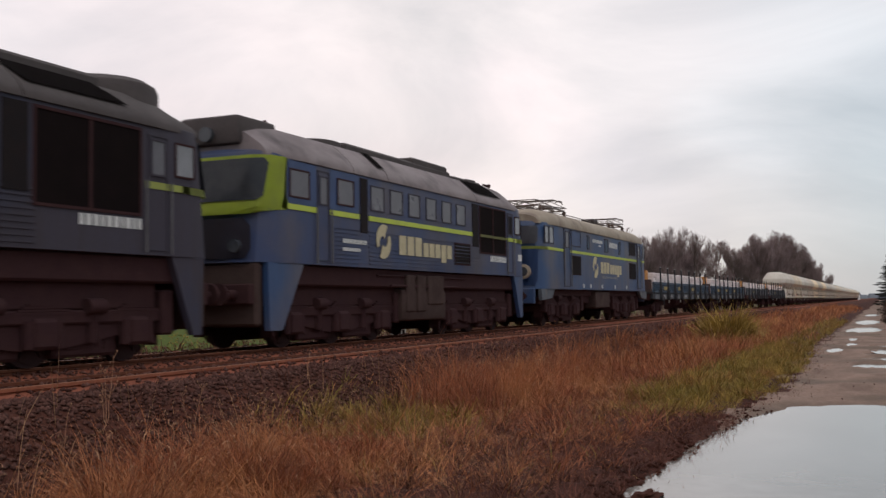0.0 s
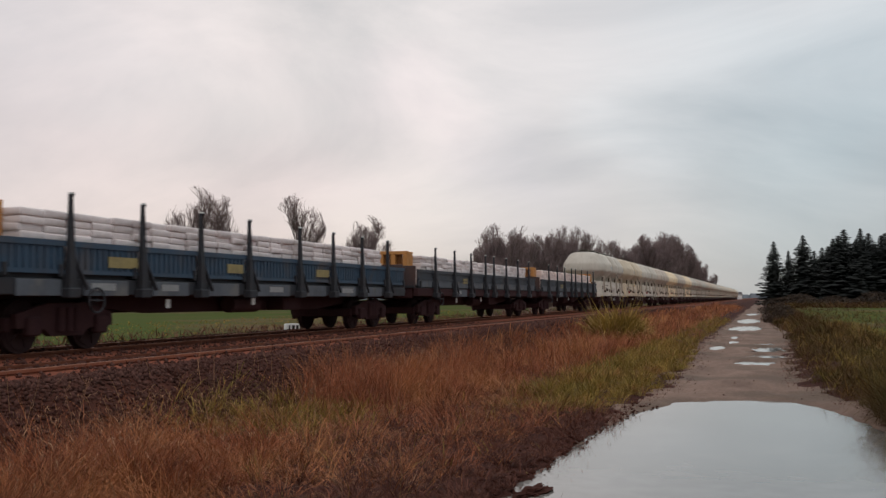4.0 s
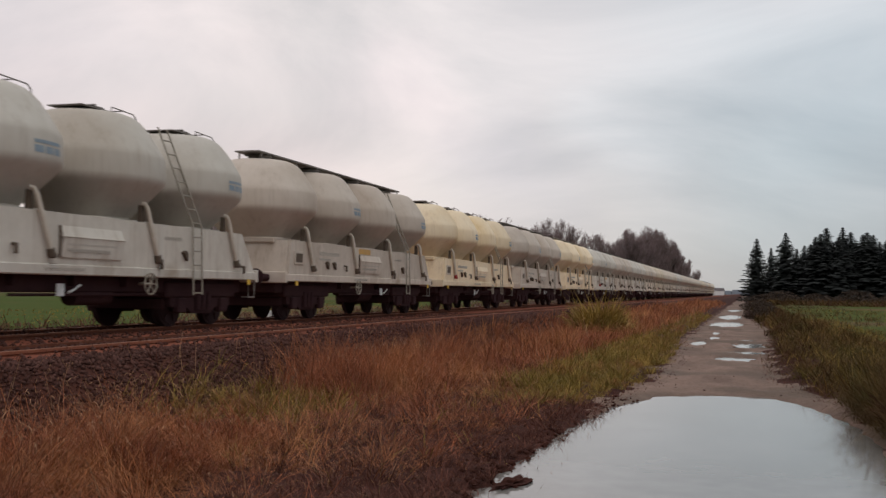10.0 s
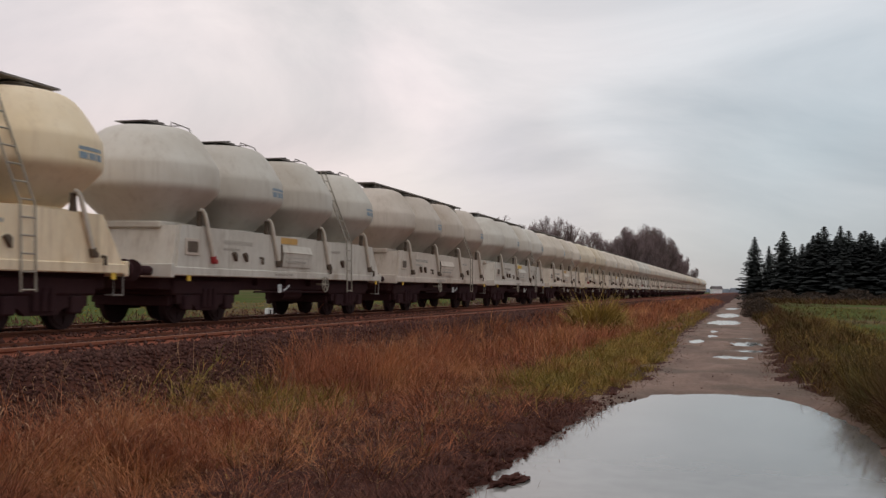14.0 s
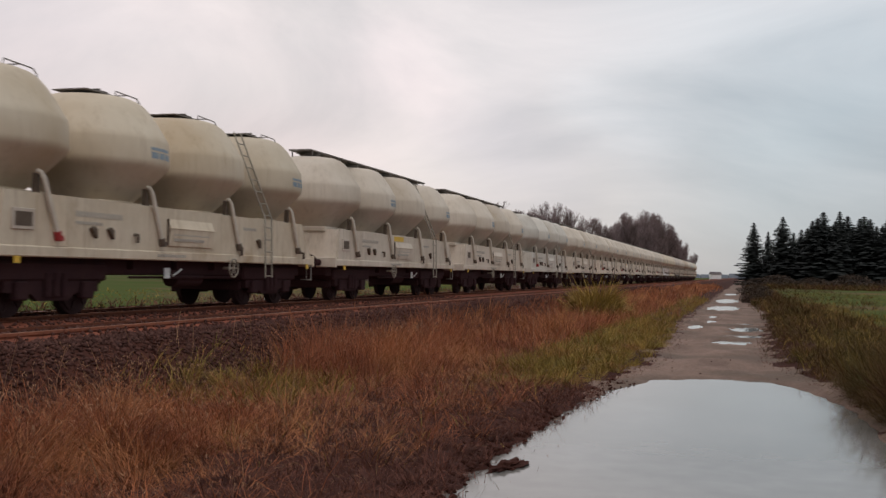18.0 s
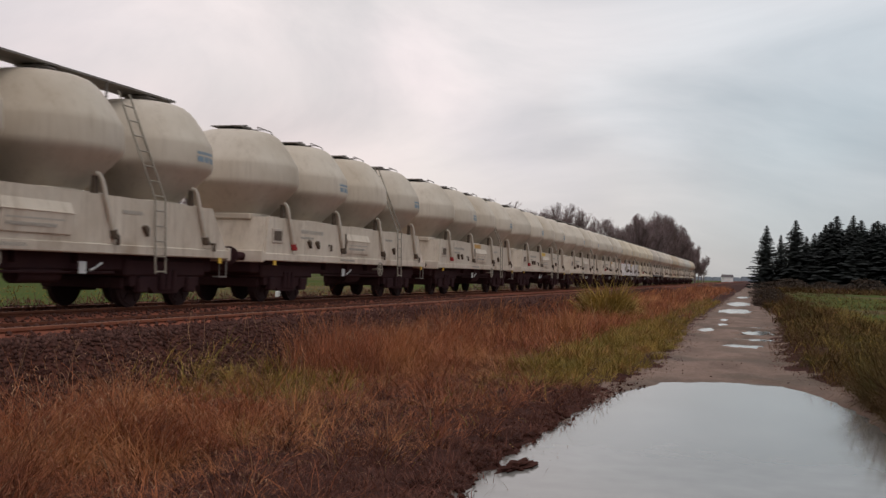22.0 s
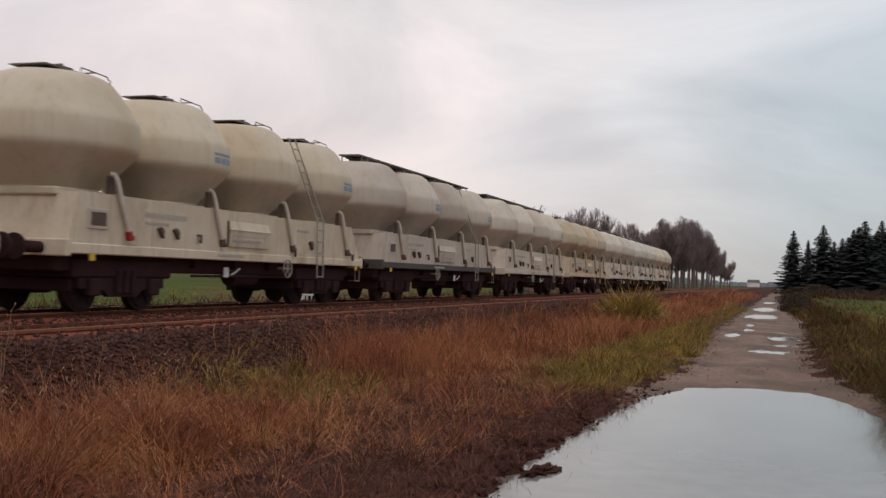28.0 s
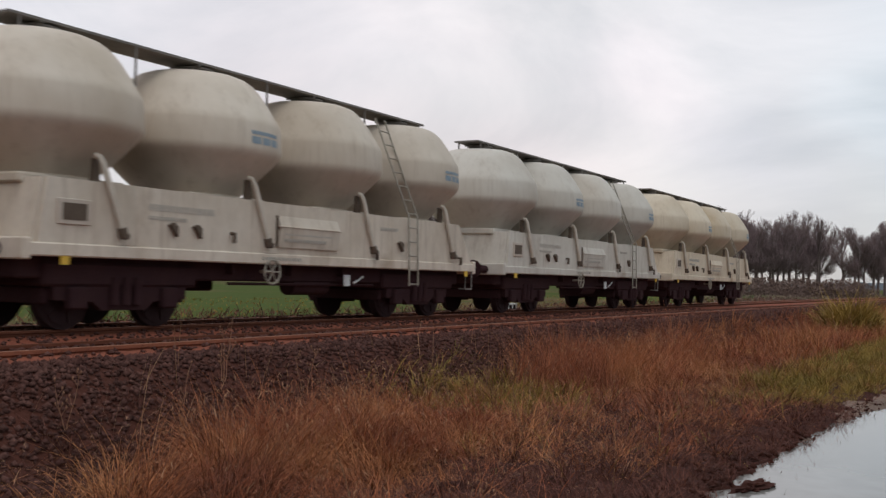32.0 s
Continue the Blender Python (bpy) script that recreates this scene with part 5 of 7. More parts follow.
def cement_wagon(kind):
    """A bogie wagon with four double-cone cement vessels. kind: a, with one long walkway on top; b, with railed hatches."""
    w = vehicle("cement_wagon", "dusty white four-vessel cement wagon on black bogies", "rail wagon", "cement wagons of the train")
    # frame
    bm = bmesh.new()
    for s in (1, -1):
        soft_box(bm, min(s * 1.20, s * 1.42), max(s * 1.20, s * 1.42), 0.75, 13.25, 0.97, 1.16, w=0.02)
    for y in (0.68, 13.2):
        soft_box(bm, -1.42, 1.42, y, y + 0.14, 0.92, 1.22, w=0.02)
    part("sill", bm, PAINTS["white"], w, "dusty pale frame sill")
    bm = bmesh.new()
    soft_box(bm, -1.05, 1.05, 0.85, 13.1, 0.66, 1.0, w=0.03)
    for y in (2.75, 11.25):
        soft_box(bm, -1.12, 1.12, y - 1.5, y + 1.5, 0.55, 0.9, w=0.04)
    part("centre_beam", bm, M["under"], w, "sooty centre beam")
    for y in (5.0, 6.6, 8.2):
        simple("cross_member", w, M["under"], (-1.2, 1.2, y, y + 0.08, 0.78, 0.965))
    simple("brake_box", w, M["under"], (-1.15, -0.5, 5.2, 6.4, 0.45, 0.9), w=0.05)
    bm = bmesh.new()
    tube(bm, [(0.85, 6.9, 0.6), (0.85, 8.0, 0.6)], 0.19, 14)
    part("air_reservoir", bm, M["under"], w)
    bm = bmesh.new()
    tube(bm, [(1.1, 5.0, 0.62), (1.1, 9.4, 0.62)], 0.03, 6)
    part("brake_rod", bm, M["under"], w)
    # side walls with sloped ends
    for s in (1, -1):
        bm = bmesh.new()
        x = s * 1.39
        xi = s * 1.33
        outline = [(0.92, 1.16), (13.16, 1.16), (12.50, 2.06), (1.06, 2.06)]
        prism(bm, outline, min(x, xi), max(x, xi))
        part("side_wall", bm, PAINTS["white"], w, "dusty pale side wall")
    for low, high, t in ((0.84, 1.0, 0.1), (13.18, 12.52, -0.1)):
        bm = bmesh.new()
        prism(bm, [(low, 1.16), (low + t, 1.16), (high + t, 2.05), (high, 2.05)], -1.325, 1.325)
        part("end_wall", bm, PAINTS["white"], w, "dusty end wall")
    bm = bmesh.new()
    loft(bm, [[(-1.33, y, 1.9), (1.33, y, 1.9), (1.33, y, 1.98), (-1.33, y, 1.98)] for y in (1.12, 12.40)])
    part("deck", bm, M["deck"], w, "dirty deck between the side walls")
    # panels and small fittings of the camera side
    bm = bmesh.new()
    loft(bm, [[(1.39, y, 1.28), (1.43, y, 1.28), (1.47, y, 1.64), (1.39, y, 1.84)] for y in (5.92, 7.70)])
    part("panel", bm, PAINTS["white"], w, "sloped data board", angle=20)
    simple("panel_flap", w, PAINTS["grey"], (1.39, 1.485, 5.88, 7.74, 1.635, 1.66), label="dark seam of the board's hood", w=0.006)
    simple("panel_edge", w, M["far_rust"], (1.39, 1.435, 5.86, 5.90, 1.28, 1.84), label="dark board edge", w=0.006)
    bars(w, "lettering", M["faded_mark"], 1.452, marks(3, 6.05, 7.5, 1.50, 1.57) + marks(4, 6.05, 7.3, 1.38, 1.44), "grey lettering too small to read", kind="stuff")
    simple("recess_frame", w, PAINTS["grey"], (1.39, 1.42, 1.22, 1.78, 1.42, 1.78), w=0.01)
    simple("recess", w, M["far_rust"], (1.42, 1.424, 1.29, 1.71, 1.48, 1.72))
    for y, z in ((4.72, 1.46), (9.0, 1.30), (12.5, 1.28)):
        bm = bmesh.new()
        tube(bm, [(1.38, y, z), (1.47, y, z), (1.47, y, z - 0.16)], 0.035, 6)
        part("hook", bm, M["far_rust"], w, "dark lashing hook")
    for y in (3.28, 3.80, 9.85):
        bm = bmesh.new()
        prism(bm, [(y, 1.52), (y + 0.16, 1.34), (y + 0.16, 1.50), (y + 0.08, 1.56)], 1.39, 1.47)
        part("gusset", bm, M["far_rust"], w, "small dark gusset")
    for y in VESSEL_Y:
        bm = bmesh.new()
        loft(bm, [[(1.385, y + 0.35, 1.17), (1.405, y + 0.40, 1.17), (1.405, y + 0.75, 1.17), (1.385, y + 0.80, 1.17)], [(1.385, y + 0.25, 2.055), (1.402, y + 0.30, 2.055), (1.402, y + 0.70, 2.055), (1.385, y + 0.75, 2.055)]])
        part("wall_stiffener", bm, PAINTS["white"], w, "shallow pressed stiffener")
    bars(w, "stencil", M["faded_mark"], 1.391, marks(11, 2.9, 4.3, 1.72, 1.82) + marks(12, 2.9, 3.7, 1.58, 1.64) + marks(5, 9.2, 9.9, 1.75, 1.82), "faded grey lettering", kind="stuff")
    bars(w, "sill_stencil", M["faded_mark"], 1.42, marks(7, 5.5, 6.6, 1.04, 1.10), "faded grey lettering on the sill", kind="stuff")
    # vessels
    for i, y in enumerate(VESSEL_Y):
        bm = bmesh.new()
        revolve(bm, VESSEL, 0, y, 44)
        v = part("vessel", bm, PAINTS["white"], w, "dusty double-cone cement vessel", angle=22)
        bm = bmesh.new()
        soft_box(bm, -0.95, 0.95, y - 0.95, y + 0.95, 1.98, 2.13, w=0.03)
        part("saddle", bm, PAINTS["cream"], v, "pale saddle under the vessel")
        bm = bmesh.new()
        tube(bm, [(0, y, 4.30), (0, y, 4.37)], 0.30, 18)
        tube(bm, [(0, y, 4.37), (0, y, 4.40)], 0.34, 18)
        tube(bm, [(-0.36, y - 0.2, 4.41), (0.36, y - 0.2, 4.41)], 0.02, 6)
        part("hatch", bm, M["walk_steel"], v, "grey steel filling hatch")
        if kind == "b":
            bm = bmesh.new()
            pts = [(0.45, y + 0.15, 4.28), (0.45, y + 0.2, 4.43), (0.45, y + 0.95, 4.40), (0.45, y + 1.05, 4.32), (0.45, y + 1.12, 4.06)]
            tube(bm, pts, 0.014, 5)
            tube(bm, [(-p[0], p[1], p[2]) for p in pts], 0.014, 5)
            tube(bm, [(0.45, y + 0.62, 4.42), (-0.45, y + 0.62, 4.42)], 0.014, 5)
            part("handrail", bm, M["walk_steel"], v, "thin bent handrail")
            bm = bmesh.new()
            box(bm, -0.4, 0.4, y - 0.7, y + 0.72, 4.33, 4.352)
            part("hatch_platform", bm, M["walk_steel"], v, "small grating beside the hatch")
        if i in (1, 3):
            # blue plain emblem on the widest belt
            bm = bmesh.new()
            for z0, z1 in ((3.00, 3.12), (3.16, 3.22)):
                for a0, a1 in ((-7, 1), (2.5, 10.5), (12, 20)) if z0 < 3.05 else ((-7, 20),):
                    ring = []
                    for z in (z0, z1):
                        rr = 1.606 - (z - 2.97) * 0.067
                        ring.append([(rr * math.cos(radians(a)), y + rr * math.sin(radians(a)), z) for a in np.linspace(a0, a1, 6)])
                    vs = [[bm.verts.new(p) for p in r_] for r_ in ring]
                    for k in range(5):
                        bm.faces.new((vs[0][k], vs[0][k + 1], vs[1][k + 1], vs[1][k]))
            part("emblem", bm, M["logo_blue"], v, "plain blue emblem bars")
        # a dark bracket under the vessel, then the discharge pipe
        bm = bmesh.new()
        prism(bm, [(y - 0.03, 2.06), (y + 0.10, 2.06), (y + 0.06, 2.38), (y + 0.0, 2.40)], 1.27, 1.36)
        part("pipe_bracket", bm, M["far_rust"], v, "dark pipe bracket")
        bm = bmesh.new()
        tube(bm, [(1.36, y + 0.0, 2.43), (1.42, y + 0.02, 2.41), (1.45, y + 0.06, 2.33), (1.46, y + 0.46, 1.36)], 0.047, 10)
        p = part("discharge_pipe", bm, M["pipe"], w, "pale slanted discharge pipe")
        bm = bmesh.new()
        tube(bm, [(1.46, y + 0.44, 1.42), (1.46, y + 0.48, 1.28)], 0.07, 10)
        tube(bm, [(1.40, y + 0.48, 1.30), (1.54, y + 0.48, 1.30)], 0.05, 8)
        part("pipe_valve", bm, M["red_spot"] if i == 0 and kind == "b" else M["far_rust"], p, "dark pipe valve")
    # ladder
    bm = bmesh.new()
    for dy in (0.0, 0.36):
        tube(bm, [(1.49, 10.22 + dy, 0.62), (1.48, 10.14 + dy, 2.1), (0.62, 10.03 + dy, 4.24)], 0.019, 6)
    for k in range(12):
        z = 0.66 + k * 0.3
        x = 1.49 if z < 2.1 else 1.48 - (z - 2.1) * 0.402
        y = 10.22 - 0.052 * (z - 0.62)
        tube(bm, [(x, y, z), (x, y + 0.36, z)], 0.016, 5)
    part("ladder", bm, M["ladder"], w, "thin grey steel ladder")
    if kind == "a":
        bm = bmesh.new()
        loft(bm, [[(-0.36, y, 4.43), (0.36, y, 4.43), (0.36, y, 4.47), (-0.36, y, 4.47)] for y in (1.1, 7.0, 12.5)])
        part("walkway", bm, M["walk_steel"], w, "long grey grating walkway on top")
        for y in (1.3, 3.50, 6.77, 10.04, 12.3):
            for x in (-0.33, 0.33):
                bm = bmesh.new()
                tube(bm, [(x, y, 3.7 if y in (3.50, 6.77, 10.04) else 4.2), (x, y, 4.44)], 0.022, 6)
                part("walkway_post", bm, M["walk_steel"], w)
    # brake wheel, tag plates, step
    wy, py = (5.72, 8.15) if kind == "a" else (8.62, 6.02)
    bm = bmesh.new()
    ring = [(1.47, wy + 0.21 * math.cos(a * math.tau / 18), 0.84 + 0.21 * math.sin(a * math.tau / 18)) for a in range(19)]
    tube(bm, ring, 0.018, 6, caps=False)
    for a in range(3):
        c, s = math.cos(a * math.pi / 3), math.sin(a * math.pi / 3)
        tube(bm, [(1.47, wy - 0.21 * c, 0.84 - 0.21 * s), (1.47, wy + 0.21 * c, 0.84 + 0.21 * s)], 0.014, 5)
    tube(bm, [(1.2, wy, 0.84), (1.49, wy, 0.84)], 0.03, 8)
    part("brake_wheel", bm, M["ladder"], w, "pale spoked handbrake wheel")
    simple("brake_plate", w, M["white_mark"], (1.25, 1.27, py, py + 0.2, 0.60, 0.82), label="small white brake plate")
    bm = bmesh.new()
    tube(bm, [(1.28, py + 0.30, 0.66), (1.29, py + 0.46, 0.72), (1.29, py + 0.62, 0.80)], [0.025, 0.016, 0.02], 6)
    part("change_lever", bm, M["white_mark"], w, "white brake lever")
    for y in (1.28, 12.75):
        simple("tag", w, M["yellow_label"], (1.42, 1.44, y, y + 0.14, 0.86, 0.98), label="small yellow marker plate")
    bm = bmesh.new()
    tube(bm, [(1.38, 12.9, 1.0), (1.38, 12.9, 0.55), (1.38, 13.2, 0.55), (1.38, 13.2, 1.0)], 0.02, 6)
    box(bm, 1.2, 1.4, 12.9, 13.2, 0.55, 0.58)
    part("step", bm, M["walk_steel"], w, "shunter's step")
    buffers(w, 0.68, -1)
    buffers(w, 13.34, 1)
    bogie(w, 2.75)
    bogie(w, 11.25)
    return w


def repaint(wagon, paint):
    for o in wagon.children_recursive:
        kind = o.name.split(".")[0]
        if kind in ("sill", "side_wall", "end_wall", "vessel", "panel", "panel_flap", "saddle", "wall_stiffener"):
            o.material_slots[0].link = "OBJECT"
            o.material_slots[0].material = PAINTS["cream" if paint == "clean" else paint] if kind in ("vessel", "saddle") else WALLS[paint]


TONES = {"white": "dusty white", "blue": "cold bluish-white", "grey": "grimy grey-white", "cream": "dusty cream", "yellow": "yellowed and stained", "ochre": "rust-stained tan", "clean": "freshly painted white"}
# kind, paint and name plate of each cement wagon in turn
WAGONS = [("a", "blue", 0), ("b", "cream", 2), ("b", "blue", 0), ("a", "grey", 2), ("b", "yellow", 0), ("a", "grey", 0), ("a", "yellow", 2), ("b", "blue", 2), ("a", "grey", 0), ("a", "blue", 1),
          ("a", "white", 2), ("b", "cream", 0), ("a", "white", 1), ("a", "white", 0), ("b", "blue", 0), ("a", "white", 0), ("b", "white", 0), ("b", "white", 2), ("b", "white", 1), ("a", "white", 0),
          ("b", "white", 2), ("a", "clean", 1), ("b", "cream", 0), ("a", "grey", 0), ("a", "white", 0), ("b", "ochre", 2), ("a", "white", 0), ("a", "blue", 0), ("a", "cream", 0)]
FIRST_CEMENT, CEMENT_LONG = 135.6, 14.17


def place(ob, y):
    ob.matrix_basis = pose(TRACK_X, y, BODY_Z)
    MOVING.append((ob, y))


def cement_rake():
    proto = {k: cement_wagon(k) for k in ("a", "b")}
    used, names = set(), []
    for i, (kind, paint, plate) in enumerate(WAGONS):
        y = FIRST_CEMENT + i * CEMENT_LONG
        w = proto[kind] if kind not in used else copy_thing(proto[kind], pose(TRACK_X, y, BODY_Z))
        used.add(kind)
        top = "long roof walkway" if kind == "a" else "railed roof hatches"
        tagged(w, f"{TONES[paint]} four-vessel cement wagon, {top}" + (", yellow plate" if plate else ""))
        MOVING.append((w, y))
        names.append(w.name)
        w["paint"], w["plate"] = paint, plate
    clean, dark = names[21], names[23]
    tagged(bpy.data.objects[clean], "freshly painted white cement wagon with orange saddles, yellow plate")
    for ob, y in [m for m in MOVING if m[0].name.startswith("cement_wagon")]:
        repaint(ob, ob["paint"])
        if ob["plate"]:
            key = "yellow_label" if ob["plate"] == 1 else "orange_label"
            simple("name_plate", ob, M[key], (1.39, 1.40, 5.70, 6.86, 1.87, 2.03), label="yellow plate")
        ob.matrix_basis = pose(TRACK_X, y, BODY_Z)
        if ob.name == clean:
            for o in ob.children_recursive:
                if o.name.split(".")[0] == "saddle":
                    o.material_slots[0].material = M["orange_saddle"]
        if ob.name == dark:
            for o in ob.children:
                if o.name.split(".")[0] == "sill":
                    o.material_slots[0].material = M["sill_dark"]
        del ob["paint"], ob["plate"]


cement_rake()


# ---------------------------------------------------------------- locomotives
def body_outline(w, z0, gutter, top, n=9):
    """Section of a locomotive body: straight sides, rounded shoulder, arched roof."""
    pts = [(w, z0), (w, gutter - 0.25), (w - 0.03, gutter)]
    for k in range(1, n):
        a = k / n * math.pi / 2
        pts.append(((w - 0.03) * math.cos(a) ** 0.75, gutter + (top - gutter) * math.sin(a)))
    return pts + [(-x, z) for x, z in pts[::-1]]


def shell(parent, name, material, stations, z0, gutter, top, label, lean=0.0, knee=2.7):
    """A body skinned over stations (y, half-width, sign of the end: -1 front, 1 rear, 0 none); ends lean in above the knee."""
    bm = bmesh.new()
    secs = []
    for y, w, end in stations:
        secs.append([(x, y - end * lean * max(0, z - knee), z) for x, z in body_outline(w, z0, gutter, top)])
    loft(bm, secs, caps=False)
    bm.verts.ensure_lookup_table()
    n = len(secs[0])
    for first in (0, (len(secs) - 1) * n):
        for k in range(n // 2 - 1):
            bm.faces.new([bm.verts[first + q] for q in (k, k + 1, n - 2 - k, n - 1 - k)])
    return part(name, bm, material, parent, label, angle=30)


def framed(parent, name, x, y0, y1, z0, z1, pane, rim, label="", t=0.035):
    """A window or grille on a side wall: a rim with a pane set in it."""
    s = 1 if x > 0 else -1
    bm = bmesh.new()
    a, b = sorted((x, x + s * 0.022))
    for r in ((y0, y1, z0, z0 + t), (y0, y1, z1 - t, z1), (y0, y0 + t, z0 + t, z1 - t), (y1 - t, y1, z0 + t, z1 - t)):
        box(bm, a, b, *r)
    f = part(name, bm, rim, parent, label)
    bm = bmesh.new()
    a, b = sorted((x, x + s * 0.008))
    box(bm, a, b, y0 + t, y1 - t, z0 + t, z1 - t)
    part("pane" if "window" in name else "mesh", bm, pane, f)
    return f


def louvres(parent, name, x, y0, y1, z0, z1, n, upright=False):
    f = framed(parent, name, x, y0, y1, z0, z1, M["grille"], M["under"], "dark louvred grille")
    s = 1 if x > 0 else -1
    bm = bmesh.new()
    for k in range(n):
        a, b = sorted((x + s * 0.008, x + s * 0.03))
        if upright:
            y = y0 + (k + 0.5) * (y1 - y0) / n
            box(bm, a, b, y - 0.02, y + 0.02, z0 + 0.04, z1 - 0.04)
        else:
            z = z0 + (k + 0.5) * (z1 - z0) / n
            box(bm, a, b, y0 + 0.04, y1 - 0.04, z - 0.014, z + 0.014)
    tagged(part("slats", bm, M["grille"], f), kind="stuff")


def emblem(parent, x, y0, y1, z0, z1, letters, material):
    """A plain swirl-shaped badge and a row of blocks in place of a maker's or carrier's writing."""
    s = 1 if x > 0 else -1
    cy, cz, r = (y0 + y1) / 2, (z0 + z1) / 2, (z1 - z0) / 2
    bm = bmesh.new()
    for turn in (0.0, math.pi):
        out, inn = [], []
        for k in range(11):
            a = turn + 1.1 + k / 10 * 2.5
            grow = 1.2 - 0.2 * (k / 10)
            out.append((cy + 1.02 * r * grow * math.cos(a), cz + r * grow * math.sin(a)))
            inn.append((cy + (0.22 + 0.05 * k) * r * math.cos(a), cz + (0.22 + 0.05 * k) * r * math.sin(a)))
        ring = out + inn[::-1]
        prism(bm, ring, min(x, x + s * 0.014), max(x, x + s * 0.014))
    part("emblem", bm, material, parent, "plain cream swirl badge")
    for a, b, lo, hi in letters:
        u, v = sorted((x, x + s * 0.006))
        simple("emblem_block", parent, material, (u, v, a, b, lo, hi), label="plain cream block in place of writing")


def wrap_sheet(parent, plan, lean, knee, length, name, material, rows, label, out, rear):
    """A painted sheet wrapped round a cab: rows of (height, how far round from the middle in plan points)."""
    bm = bmesh.new()
    grid = []
    last = len(plan) - 1
    for z, far in rows:
        line = []
        for k in range(-14, 15):
            u = abs(k) / 14 * far
            i = min(last - 1, int(u))
            (xa, ya), (xb, yb) = plan[i], plan[i + 1]
            x, y = xa + (xb - xa) * (u - i), ya + (yb - ya) * (u - i)
            y += lean * max(0, z - knee) * (1.0 if u < last - 1 else last - u)
            x, y = x + (out if u > 2 else 0), y - (out if u < 4 else 0)
            line.append(bm.verts.new((x if k > 0 else -x, length - y if rear else y, z)))
        grid.append(line)
    for a, b in zip(grid, grid[1:]):
        for k in range(28):
            bm.faces.new((a[k], a[k + 1], b[k + 1], b[k]))
    bmesh.ops.solidify(bm, geom=bm.faces[:], thickness=0.008)
    return part(name, bm, material, parent, label, angle=40)


# half outline of a diesel's roof: share of the half width, share of the rise over the gutter
ROOF_HALF = ((1.0, 0.0), (0.985, 0.13), (0.93, 0.30), (0.77, 0.60), (0.61, 0.87), (0.46, 0.965), (0.24, 1.0), (0.08, 1.0))


def diesel_locomotive(paint, stripe, sooty):
    d = vehicle("diesel_locomotive", "sooty blue diesel locomotive with lime stripe and grey roof" if not sooty else "very sooty dark blue diesel locomotive with large grilles", "locomotive", "locomotives of the train")
    roof = M["roof_dark"] if sooty else M["roof_grey"]
    crest, deck = (4.64, 4.90) if sooty else (4.74, 4.90)
    plan = [(0.0, 0.60), (0.5, 0.605), (1.0, 0.62), (1.27, 0.70), (1.40, 0.90), (1.45, 1.3), (1.45, 1.62)]
    wrapped = functools.partial(wrap_sheet, d, plan, 0.22, 2.75, 17.59)
    st = [(0.62, 1.0, -1), (0.70, 1.27, -1), (0.90, 1.40, -1), (1.3, 1.45, -1), (1.7, 1.45, 0), (8.8, 1.45, 0), (16.0, 1.45, 0), (16.35, 1.45, 1), (16.72, 1.40, 1), (16.90, 1.27, 1), (16.97, 1.0, 1)]
    shell(d, "body", M[paint], st, 1.72, 4.0, 4.1, "ribbed blue body sides", lean=0.22, knee=2.75)
    # arched roof of plates with joints
    cuts = [(0.98, 4.5), (4.5, 6.3), (6.3, 12.35), (12.35, 16.6)]
    for i, (a, b) in enumerate(cuts):
        bm = bmesh.new()
        secs = []
        for k in range(7):
            y = a + 0.015 + (b - a - 0.03) * k / 6
            end = max(0.0, 1 - min(y - 0.85, 16.75 - y) / 1.5)
            w, top = 1.47 - 0.16 * end ** 2, crest - 0.28 * end ** 2
            prof = [(w, 3.93), (w, 4.0)] + [((w - 0.02) * q, 4.0 + (top - 4.0) * u) for q, u in ROOF_HALF[1:]]
            prof = prof + [(-x, z) for x, z in prof[::-1]]
            secs.append([(x, y, z) for x, z in prof])
        loft(bm, secs)
        part("roof_plate", bm, roof, d, "sooty grey roof plate")
    # raised fan deck, exhaust, lamp hood, horns
    bm = bmesh.new()
    for a, b, w, h in ((5.6, 12.3, 0.62, deck), (12.5, 14.9, 0.62, deck - 0.07)):
        soft_box(bm, -w, w, a, b, 4.5, h, w=0.06)
    part("roof_deck", bm, M["roof_dark"], d, "sooty raised deck along the roof")
    bm = bmesh.new()
    soft_box(bm, -0.6, 0.6, 9.6, 12.1, 4.6, crest + 0.30, w=0.05)
    part("exhaust", bm, M["roof_dark"], d, "sooty exhaust box")
    for y in (15.55 if sooty else 13.9, 4.9):
        bm = bmesh.new()
        if sooty and y > 10:
            revolve(bm, [(1.0, 4.3), (1.0, 4.70), (0.96, 4.80), (0.80, 4.90), (0.45, 4.95), (0.05, 4.96)], 0, y, 28)
        else:
            tube(bm, [(0, y, 4.5), (0, y, crest + 0.07), (0, y, crest + 0.10)], [0.78, 0.76, 0.66], 24)
        part("roof_fan", bm, M["roof_dark"], d, "round dark fan housing")
    for y0, y1 in ((0.85, 2.3),):
        bm = bmesh.new()
        soft_box(bm, -0.75, 0.75, y0, y1, 4.2, 4.82 if y0 < 5 else 4.66, w=0.09, seg=2)
        part("lamp_hood", bm, M["roof_dark"], d, "sooty lamp hood on the cab roof")
    for y, way in ((1.9, -1),) if sooty else ((1.9, -1), (15.6, 1)):
        bm = bmesh.new()
        tube(bm, [(0.5, y, 4.45), (0.5, y, 4.84)], 0.03, 6)
        tube(bm, [(0.5, y - 0.2, 4.84), (0.5, y + 0.2, 4.84), (0.5, y + 0.3, 4.84)], [0.035, 0.035, 0.08], 8)
        part("horn", bm, M["under"], d, "black air horn")
